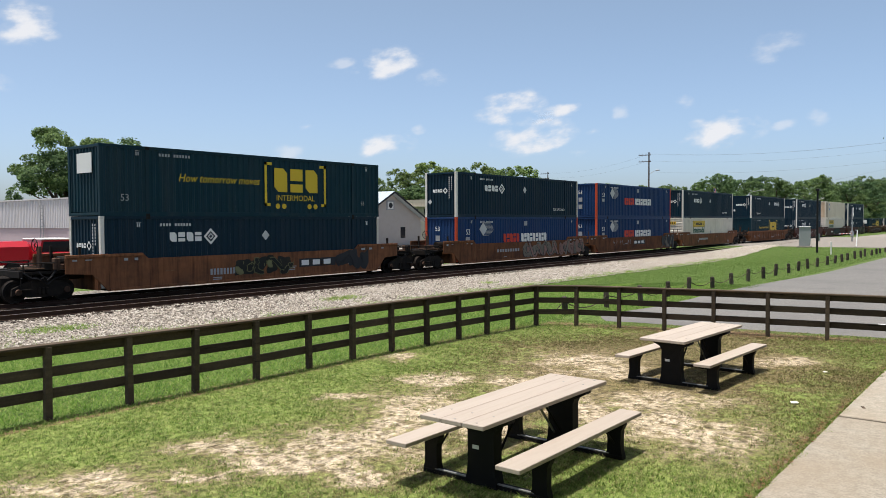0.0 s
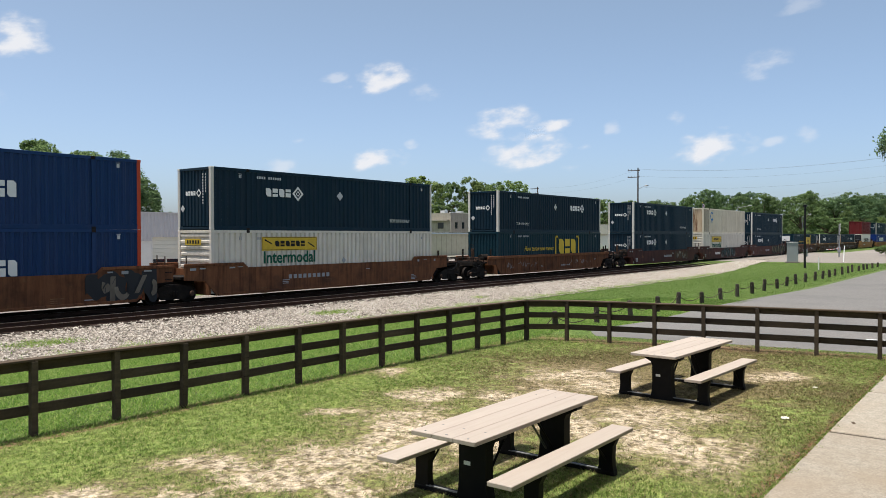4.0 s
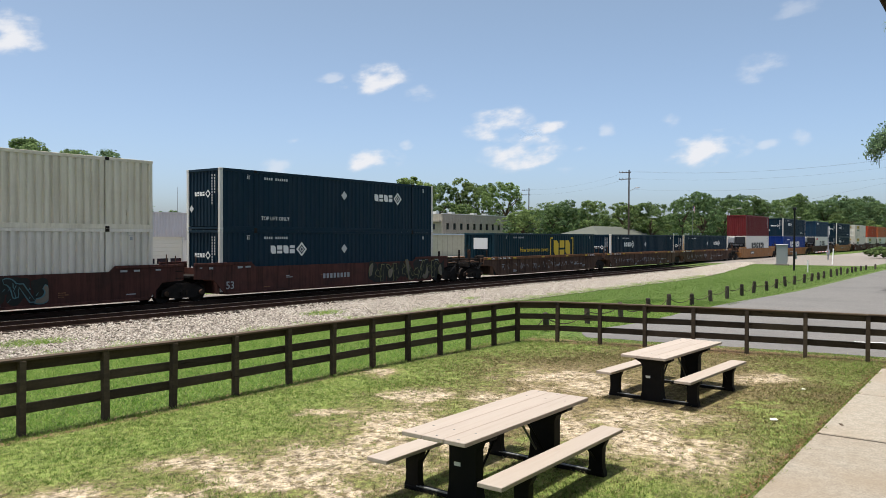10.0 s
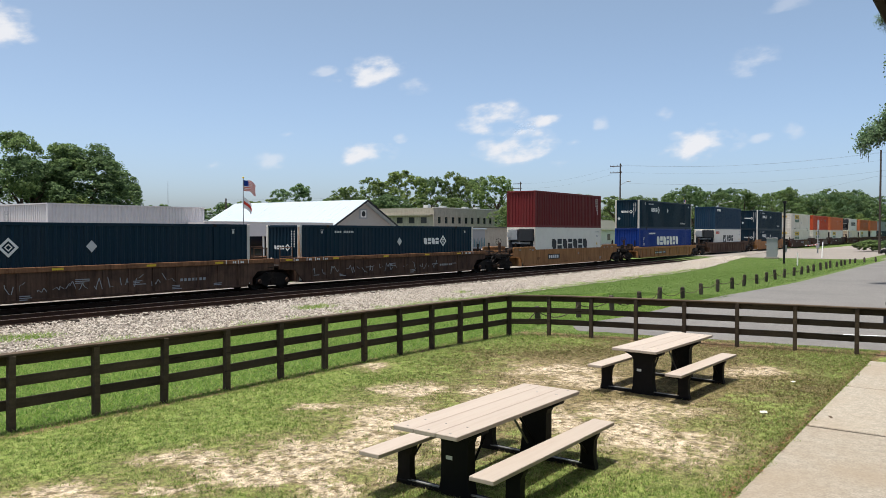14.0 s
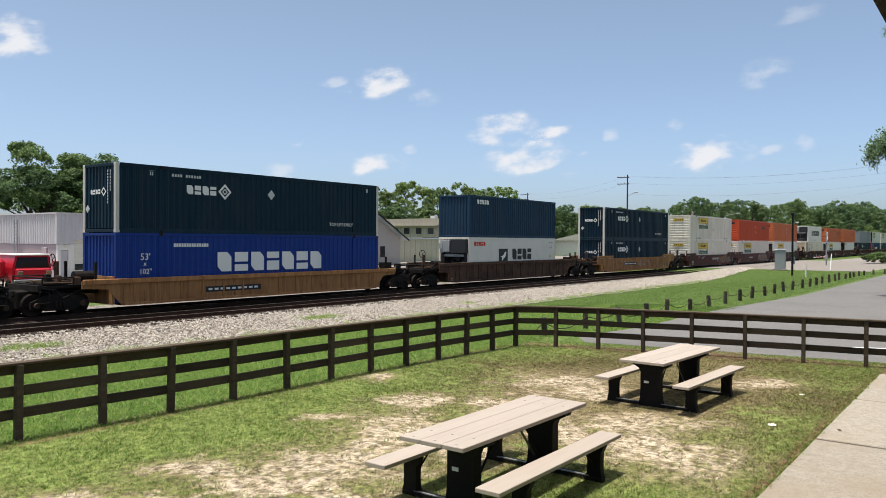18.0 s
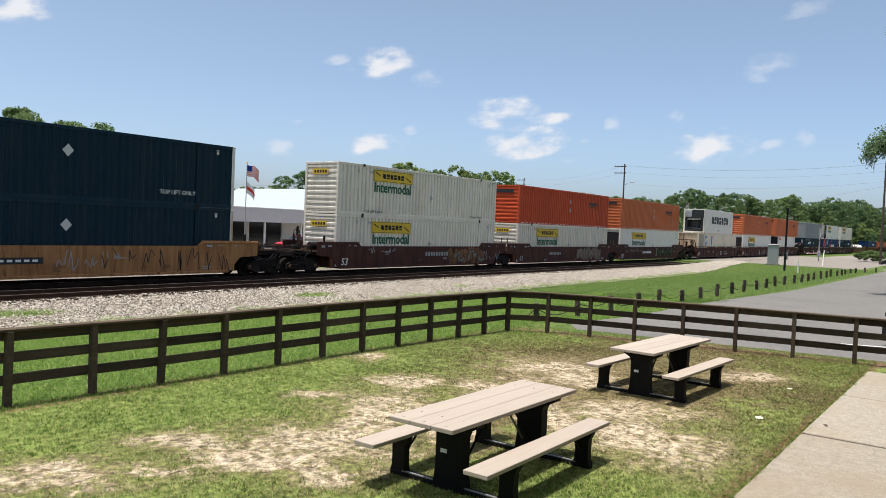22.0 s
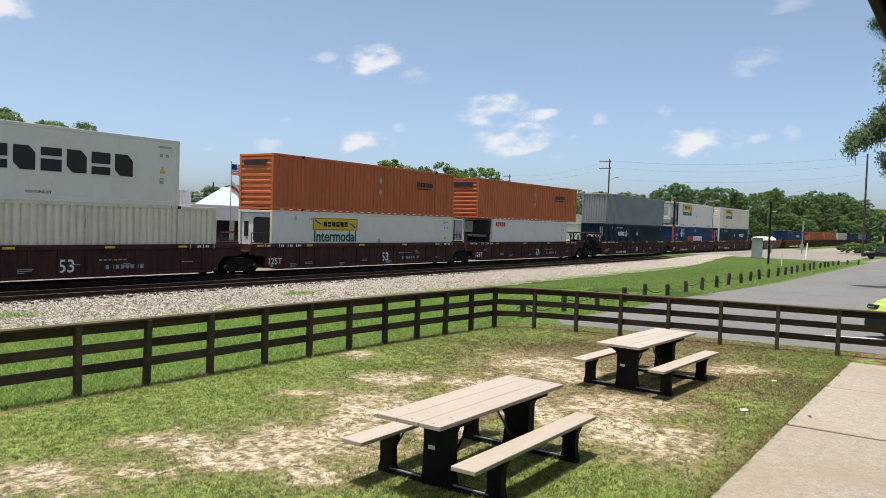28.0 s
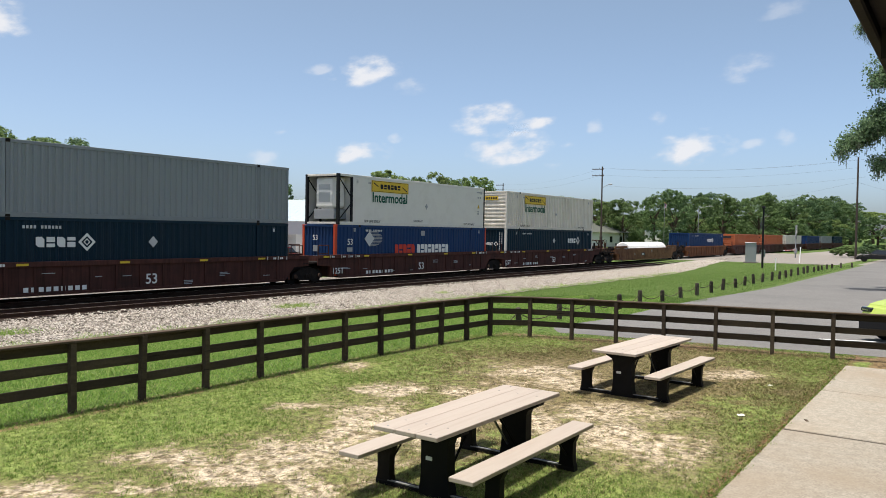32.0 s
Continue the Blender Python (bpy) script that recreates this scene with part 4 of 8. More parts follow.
def two_tone_marks(ob):
    for i in range(11):
        k = (i - 5) / 5.8
        flat("speed_line", [rect(2.95, 3.0 + 1.15 * math.sqrt(1 - k * k), 1.66 + i * 0.085, 1.7 + i * 0.085)], M["decalgrey"], ob)
    flat("diamond_emblem", [[(2.5, 2.1), (2.95, 1.65), (3.4, 2.1), (2.95, 2.55)]], M["decalpale"], ob, y=-0.011)
    end_words("53", 1.75, 2.0, 0.42, M["decalwhite"], ob)
    for z in (1.35, 0.75):
        part("end_plate", boxm(-0.02, -0.012, 1.35, 1.7, z, z + 0.35), M["decalgrey"], ob)
    flat("brand_mark", blocks(5.4, 7.5, 1.15, 1.75, 5), M["decalred"], ob)
    flat("brand_mark", blocks(7.7, 11.3, 1.15, 1.75, 9), M["decalwhite"], ob)
    words("53", 1.0, 1.75, 0.5, M["decalwhite"], ob)
    flat("number_panel", [rect(8.1, 8.5, 2.3, 2.62)], M["decalgrey"], ob)
    flat("number_panel", [rect(0.98, 1.45, 1.35, 1.6)], M["decalgrey"], ob)
    small_marks(ob, 16.15, 2.5)


def ring_marks(ob, second=False):
    n = 20
    for r0, r1, cx in ((0.34, 0.52, 2.9),):
        q = []
        for i in range(n - 4):
            a, b = math.tau * (i + 2) / n, math.tau * (i + 3) / n
            q.append([(cx + r0 * math.cos(a), 2.0 + r0 * math.sin(a)), (cx + r1 * math.cos(a), 2.0 + r1 * math.sin(a)), (cx + r1 * math.cos(b), 2.0 + r1 * math.sin(b)), (cx + r0 * math.cos(b), 2.0 + r0 * math.sin(b))])
        flat("round_emblem", q, M["decalblue"], ob, label="blue open ring emblem")
    words("INT", 2.5, 1.2, 0.45, M["decalblue"], ob)
    if second:
        flat("round_emblem", [[(5.0, 1.5), (5.5, 1.5), (5.3, 2.0), (5.5, 2.5), (5.0, 2.5)]], M["decalblue"], ob)
        words("AL", 5.0, 1.2, 0.42, M["decalblue"], ob)


def wide_mark(ob, x0, x1, z0, z1, m):
    flat("brand_mark", blocks(x0, x1, z0, z1, 7), m, ob)


def small_dark_mark(ob):
    flat("brand_mark", blocks(12.0, 13.75, 1.85, 2.12, 9) + [[rect(12.0, 13.6, 1.68, 1.74)]], M["decaldark"], ob)
    flat("hazard_diamond", [[(8.3, 1.3), (8.45, 1.08), (8.6, 1.3), (8.45, 1.52)], [(8.3, 2.0), (8.45, 1.78), (8.6, 2.0), (8.45, 2.22)]], M["decalgrey"], ob)


def container(s, level, colour, posts="postwhite", length=16.15, end="v", marks=(), smooth_side=False, setback=0.0):
    """One freight container, its near left foot at the origin."""
    key = "reefer" if smooth_side else colour
    ob = thing("container", LABELS[key] + (", stacked on another" if level else ", in a well wagon"), "container", group="containers on the train")
    m, pm = M["reeferwhite" if smooth_side else colour], M[posts]
    L = length
    ex = setback
    if smooth_side:
        side = cached(("side_panel", L, colour, "s", ex), lambda: boxm(ex, L - 0.12, 0.0, 0.03, 0.17, BOXH - 0.12), m)
    else:
        side = cached(("side_panel", L, colour, ex), lambda: corrugated(L - 0.3 - ex, 0.17, BOXH - 0.12, 0.29 if colour in ("red", "steelblue", "grey") else 0.31, *((0.075, 0.5) if colour in ("white", "rustwhite") else (0.045, 0.36))), m)
    a = part("side_panel", side, None, ob)
    a.matrix_basis = Matrix.Translation((0 if smooth_side else 0.15 + ex, 0.012, 0))
    if colour == "rustwhite":
        o = part("first_bay", cached(("first_bay",), lambda: corrugated(1.84, 0.17, BOXH - 0.12, 0.31), M["greybay"]), None, ob, "grimy tan panel")
        o.matrix_basis = Matrix.Translation((0.15, 0.004, 0))
    b = part("side_panel", side, None, ob)
    b.matrix_basis = pose(L, BOXW - 0.012, 0, 0, 0, 180)
    h = end == "h"
    endm = cached(("end_panel", colour, h), lambda: slatted(BOXW - 0.26, 0.17, BOXH - 0.12) if h else corrugated(BOXW - 0.26, 0.17, BOXH - 0.12, 0.27, 0.045), m)
    if end == "bay":
        part("end_wall", boxm(0.1, 0.14, 0.13, BOXW - 0.13, 0.17, BOXH - 0.1), m, ob)
        pts = [(0.12, 1.4), (0.25, 1.3), (1.35, 1.3), (1.48, 1.42), (1.48, 2.5), (1.35, 2.62), (0.25, 2.62), (0.12, 2.5)]
        o = part("bay_panel", prism(bmesh.new(), pts, 0.0, 0.04), M["darkvoid"], ob, "dark glossy inset panel")
        o.matrix_basis = pose(0.1, 0.0, -0.1, 0, 0, 90)
        part("bay_slot", boxm(0.07, 0.1, 1.9, 2.2, 1.5, 2.3), M["darkvoid"], ob)
        part("vent_door", boxm(0.06, 0.1, 0.25, 2.3, 0.3, 1.05, 0.01), M["offwhite"], ob)
    elif end == "unit":
        part("end_wall", boxm(ex, ex + 0.05, 0.05, BOXW - 0.05, 0.17, BOXH - 0.1), m, ob)
        part("generator_unit", boxm(0.25, ex - 0.02, 0.55, 2.05, 0.95, 2.72, 0.13), M["offwhite"], ob, "rounded white generator housing")
        part("generator_grille", boxm(0.2, ex - 0.02, 0.5, 2.1, 0.3, 0.9, 0.03), M["galv"], ob)
        part("generator_door", boxm(0.235, 0.25, 0.85, 1.75, 1.3, 2.3, 0.004), M["decalpale"], ob)
        for y in (0.06, BOXW - 0.06):
            part("cage_bar", tube(bmesh.new(), (0.05, y, 0.2), (ex, y, 1.3), 0.035, n=6), M["black"], ob)
            part("cage_bar", tube(bmesh.new(), (0.05, y, 2.75), (ex, y, 1.5), 0.035, n=6), M["black"], ob)
            part("cage_post", boxm(ex - 0.12, ex, y - 0.055, y + 0.055, 0.15, BOXH - 0.13), M["black"], ob)
    elif end != "reefer":
        o = part("end_panel", endm if colour != "rustwhite" else cached(("end_panel", "rustend"), lambda: corrugated(BOXW - 0.26, 0.17, BOXH - 0.12, 0.27, 0.045), M["rustend"]), None, ob)
        o.matrix_basis = pose(0.04 + ex, BOXW - 0.13, 0, 0, 0, -90)
    else:
        part("machinery_bay", boxm(0.5, 0.55, 0.1, BOXW - 0.1, 0.17, BOXH - 0.1), M["darkvoid"], ob, "dark recessed machinery bay")
        part("engine_unit", boxm(-0.3, 0.5, 0.1, 1.35, 1.78, 2.78, 0.05), M["decaldark"], ob, "dark blue-black engine housing")
        part("cooling_unit", boxm(-0.22, 0.5, 1.5, BOXW - 0.25, 1.85, 2.72, 0.04), M["galv"], ob, "grey cooling unit housing")
        part("unit_grille", boxm(-0.24, -0.22, 1.5, 1.95, 1.95, 2.6), M["galv"], ob)
        part("control_box", boxm(-0.26, -0.22, 2.05, 2.4, 2.1, 2.5, 0.01), M["galv"], ob)
        for y in (0.17, 2.1):
            part("bay_side", boxm(0.02, 0.5, y, y + 0.3, 0.17, 1.75, 0.02), M["decaldark"], ob)
        part("bay_lintel", boxm(0.02, 0.5, 0.47, 2.1, 1.55, 1.75, 0.02), M["galv"], ob)
        bm = bmesh.new()
        lathe(bm, [(0.48, 0.0), (0.55, 0.02), (0.55, 0.06), (0.48, 0.08)], "Y", 20)
        o = part("fan_shroud", bm, M["decaldark"], ob)
        o.matrix_basis = pose(0.42, 1.2, 1.05, 0, 0, 90)
        for k in range(4):
            o = part("fan_blade", boxm(-0.06, -0.04, -0.07, 0.07, 0.06, 0.46), M["decalgrey"], ob)
            o.matrix_basis = pose(0.4, 1.2, 1.05, 45 + 90 * k, 0, 0)
        part("lower_frame", boxm(0.0, 0.5, 0.17, BOXW - 0.17, 0.17, 0.42, 0.02), M["decaldark"], ob)
        part("pipe_guard", boxm(0.1, 0.2, 0.5, 2.05, 0.5, 0.56), M["galv"], ob)
    o = part("end_panel", cached(("end_panel", colour, False), lambda: corrugated(BOXW - 0.26, 0.17, BOXH - 0.12, 0.27, 0.045), m), None, ob)
    o.matrix_basis = pose(L - 0.04, 0.13, 0, 0, 0, 90)
    part("roof", cached(("roof", L, colour), lambda: boxm(0.1, L - 0.1, 0.05, BOXW - 0.05, BOXH - 0.045, BOXH - 0.012), m), None, ob)
    part("floor_frame", cached(("floor_frame", L, colour), lambda: boxm(0.1, L - 0.1, 0.05, BOXW - 0.05, 0.03, 0.1), M["blacksteel"]), None, ob)
    for y in (0, BOXW - 0.06):
        for z, hh, nm in ((-0.006, 0.186, "bottom_rail"), (BOXH - 0.13, 0.132, "top_rail")):
            o = part(nm, cached((nm, L, colour), lambda: boxm(0.12, L - 0.12, 0, 0.06, 0, hh, 0.008), m), None, ob)
            o.matrix_basis = pose(0, y, z)
    for x in (0, L - 0.16):
        for y in (0, BOXW - 0.16):
            o = part("corner_post", cached(("corner_post", posts), lambda: boxm(0, 0.16, -0.003, 0.163, 0.1, BOXH - 0.1, 0.01), pm), None, ob)
            o.matrix_basis = pose(x, y, 0)
            for z in (0, BOXH - 0.12):
                o = part("corner_casting", cached(("corner_casting", posts), lambda: boxm(-0.004, 0.174, -0.006, 0.166, 0, 0.12, 0.01), pm), None, ob)
                o.matrix_basis = pose(x, y, z)
        for z in (0.02, BOXH - 0.13):
            o = part("end_rail", cached(("end_rail", colour), lambda: boxm(0, 0.07, 0.16, BOXW - 0.16, 0, 0.12, 0.01), m), None, ob)
            o.matrix_basis = pose(0.005 if x == 0 else L - 0.075, 0, z)
    if L > 14 and not smooth_side:
        for x in (2.0, L - 2.1):
            o = part("lift_post", cached(("lift_post", colour), lambda: boxm(0, 0.14, 0.0, 0.05, 0.15, BOXH - 0.1), m), None, ob)
            o.matrix_basis = pose(x, 0.001, 0)
            o = part("lift_casting", cached(("lift_casting",), lambda: boxm(-0.02, 0.16, -0.006, 0.05, 0, 0.13), M["blacksteel"]), None, ob)
            o.matrix_basis = pose(x, 0, BOXH - 0.125)
            o = part("lift_foot", cached(("lift_foot",), lambda: boxm(-0.02, 0.16, -0.004, 0.05, 0, 0.1), M["blacksteel"]), None, ob)
            o.matrix_basis = pose(x, 0, 0)
    if colour == "white" and end == "h":
        e = part("end_sign", boxm(-0.03, -0.018, 0.75, BOXW - 0.6, 2.2, 2.5), M["yellow"], ob, "yellow sign on the container end")
        for k in range(5):
            part("sign_bar", boxm(-0.036, -0.031, 0.86 + k * 0.21, 0.99 + k * 0.21, 2.27, 2.42), M["black"], e)
    if colour in ("orange", "flame"):
        part("end_sign", boxm(-0.03, -0.018, 0.5, BOXW - 0.4, 2.3, 2.55), M["decaldark"], ob, "dark worn sign on the container end")
        flat("reflective_stripe", [rect(0.5 + i * 0.62, 0.78 + i * 0.62, 0.045, 0.085) for i in range(25)], M["decalwhite"], ob)
    if colour == "red":
        flat("code_mark", [rect(11.05 + k * 0.2, 11.11 + k * 0.2, 2.5 - 0.16 * i - l, 2.6 - 0.16 * i) for k, l, m_ in ((0, 0.0, 5), (1, 0.02, 7), (2, 0.02, 9)) for i in range(m_)], M["decalwhite"], ob)
    if smooth_side:
        a = L - 1.1
        flat("code_mark", [rect(a + i * 0.1, a + i * 0.1 + 0.07, 2.5, 2.58) for i in range(7)], M["decalgrey"], ob)
        flat("code_mark", [rect(a + 0.1, a + 0.24, 2.1, 2.24), rect(a + 0.4, a + 0.54, 2.1, 2.24), rect(a + 0.1, a + 0.3, 0.95, 1.05), rect(a + 0.1, a + 0.3, 1.12, 1.2)], M["decalgrey"], ob)
        flat("warning_triangle", [[(a + 0.08, 1.4), (a + 0.38, 1.4), (a + 0.23, 1.68)]], M["yellow"], ob)
        words("NO FORKLIFT", L * 0.45, 0.28, 0.16, M["decaldark"], ob)
    for f in marks:
        f(ob)
    MOVERS.append((ob, s, 0.0, 0.36 + level * 2.9))
    return ob


# well wagons
def truck(parent, x):
    r = 0.42
    for dx in (-0.89, 0.89):
        w = cached(("wheel",), lambda: lathe(bmesh.new(), [(0.09, 0.07), (0.15, 0.06), (0.17, 0.02), (0.33, 0.03), (0.35, 0.065), (0.42, 0.065), (0.425, -0.04), (0.455, -0.065), (0.455, -0.075), (0.12, -0.07)], "Y", 28), M["blacksteel"])
        a = part("wheelset", cached(("wheelset",), lambda: tube(bmesh.new(), (0, 0.35, 0), (0, 2.25, 0), 0.075, n=10), M["blacksteel"]), None, parent)
        a.matrix_basis = pose(x + dx, 0, r)
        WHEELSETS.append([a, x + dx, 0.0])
        for y, rz in ((0.58 + 0.0, 180), (2.02, 0)):
            o = part("wheel", w, None, a)
            o.matrix_basis = pose(0, y, 0, 0, 0, rz)
    for y in (0.3, 2.2):
        o = part("truck_frame", cached(("truck_frame",), lambda: prism(bmesh.new(), [(-1.12, 0.3), (-0.75, 0.3), (-0.55, 0.2), (0.55, 0.2), (0.75, 0.3), (1.12, 0.3), (1.1, 0.55), (0.6, 0.78), (0.3, 0.86), (-0.3, 0.86), (-0.6, 0.78), (-1.1, 0.55)], -0.06, 0.06), M["blacksteel"]), None, parent)
        o.matrix_basis = pose(x, y, 0)
        for dx in (-0.15, 0.0, 0.15):
            o = part("spring", cached(("spring",), lambda: tube(bmesh.new(), (0, 0, 0.3), (0, 0, 0.55), 0.06, n=8), M["blacksteel"]), None, parent)
            o.matrix_basis = pose(x + dx, y - 0.07 if y < 1 else y + 0.07, 0)
        for dx in (-0.89, 0.89):
            o = part("bearing_cap", cached(("bearing_cap",), lambda: lathe(bmesh.new(), [(0.1, -0.06), (0.12, -0.02), (0.12, 0.1)], "Y", 12), M["darkrust"]), None, parent)
            o.matrix_basis = pose(x + dx, y - 0.08 if y < 1 else y + 0.08, r, 0, 0, 0 if y < 1 else 180)
    # bolster enlarged to a dark block that adds shade between the wheels
    o = part("bolster", cached(("bolster",), lambda: boxm(-1.3, 1.3, 0.85, 1.75, 0.24, 0.98, 0.05), M["blacksteel"]), None, parent)
    o.matrix_basis = pose(x, 0, 0)


def blob(rng, cx, cz, rx, rz, grow=0.0, n=18):
    """Fat irregular sprayed shape."""
    ph = [rng.uniform(0, 6.28) for _ in range(3)]
    out = []
    for i in range(n):
        a = math.tau * i / n
        k = 1 + 0.2 * math.sin(2 * a + ph[0]) + 0.16 * math.sin(3 * a + ph[1]) + 0.1 * math.sin(5 * a + ph[2])
        c, s = math.cos(a), math.sin(a)
        q = 1 / max(abs(c), abs(s)) ** 0.55
        out.append((cx + (rx * k * q + grow) * c, cz + (rz * k * q + grow) * s))
    return out


def arc(cx, cz, rx, rz, a0, a1, t):
    """Bent band of width t along part of an oval."""
    n = 12
    ang = [a0 + (a1 - a0) * k / n for k in range(n + 1)]
    wide = [t * (0.75 + 0.45 * math.sin(math.pi * k / n)) for k in range(n + 1)]
    return ([(cx + (rx + w / 2) * math.cos(a), cz + (rz + w / 2) * math.sin(a)) for a, w in zip(ang, wide)]
            + [(cx + max(rx - w / 2, 0.02) * math.cos(a), cz + max(rz - w / 2, 0.02) * math.sin(a)) for a, w in reversed(list(zip(ang, wide)))])


def slab_bar(cx, cz, h, t, lean):
    return [(cx - t / 2 - lean, cz - h), (cx + t / 2 - lean, cz - h), (cx + t / 2 + lean, cz + h), (cx - t / 2 + lean, cz + h)]


def graffiti(ob, x0, x1, z0, z1, seed, materials):
    """Sprayed tangle with no readable sign in it: patchy cloud, bent and straight bands with rims, thin strokes."""
    rng = random.Random(seed)
    n = max(4, round((x1 - x0) / 0.4))
    w, h = (x1 - x0) / n, z1 - z0
    cl = lambda q: [(min(max(x, x0 - 0.2), x1 + 0.2), min(max(z, z0), z1)) for x, z in q]
    dark = materials[0] in (M["grafC"], M["grafB"])
    fill = M["grafdark"] if dark else materials[0]
    rim = materials[0] if dark else M["decaldark"]
    y = -0.088
    for i in range(0, n, 2):
        cx, cz = x0 + (i + 0.8) * w, (z0 + z1) / 2 + rng.uniform(-0.08, 0.08) * h
        flat("graffiti", [cl(blob(rng, cx, cz, w * rng.uniform(0.9, 1.25), h * rng.uniform(0.3, 0.44), 0.02, 26))], M["grafdark"] if dark else materials[-1], ob, y=y - 0.0008 * i, label="patchy sprayed cloud")
    for i in range(n):
        cx, cz = x0 + (i + 0.5) * w + rng.uniform(-0.15, 0.15) * w, (z0 + z1) / 2 + rng.uniform(-0.07, 0.07) * h
        rx, rz, t = w * rng.uniform(0.34, 0.6), h * rng.uniform(0.22, 0.38), rng.uniform(0.12, 0.22)
        a0 = rng.uniform(0, math.tau)
        sweep_by, lean = rng.uniform(1.7, 2.9), rng.uniform(-0.35, 0.35)
        rx *= 1.7
        if i % 3 == 2:
            sh = lambda g: [slab_bar(cx, cz, rz * 1.2 + g / 2, t * 1.2 + g, lean)]
        elif i % 3 == 1:
            sh = lambda g: [blob(random.Random(seed + i), cx, cz, rx * 0.45, rz * 0.5, g / 2, 14)]
        else:
            sh = lambda g: [arc(cx, cz, rx, rz, a0 - 0.06 * (g > 0), a0 + sweep_by + 0.06 * (g > 0), t + g)]
        dy = -0.0009 * i
        for q in sh(0.085):
            flat("graffiti", [cl(q)], rim, ob, y=y - 0.018 + dy, label="sprayed rim of a band")
        for q in sh(0.0):
            flat("graffiti", [cl(q)], fill if i % 4 else materials[-1], ob, y=y - 0.032 + dy, label="sprayed band")
        q = []
        for k in range(rng.choice((1, 2, 3))):
            a, b, e = rng.uniform(-0.7, 0.7) * rx, rng.uniform(-0.9, 0.5) * rz, rng.uniform(0.015, 0.035)
            dx, dz = rng.uniform(-0.3, 0.45) * rx, rng.uniform(0.2, 0.6) * rz
            q.append([(cx + a, cz + b), (cx + a + e, cz + b), (cx + a + dx + e, cz + b + dz), (cx + a + dx, cz + b + dz)])
        flat("graffiti_stroke", [cl(k) for k in q], rim, ob, y=y - 0.046 + dy)


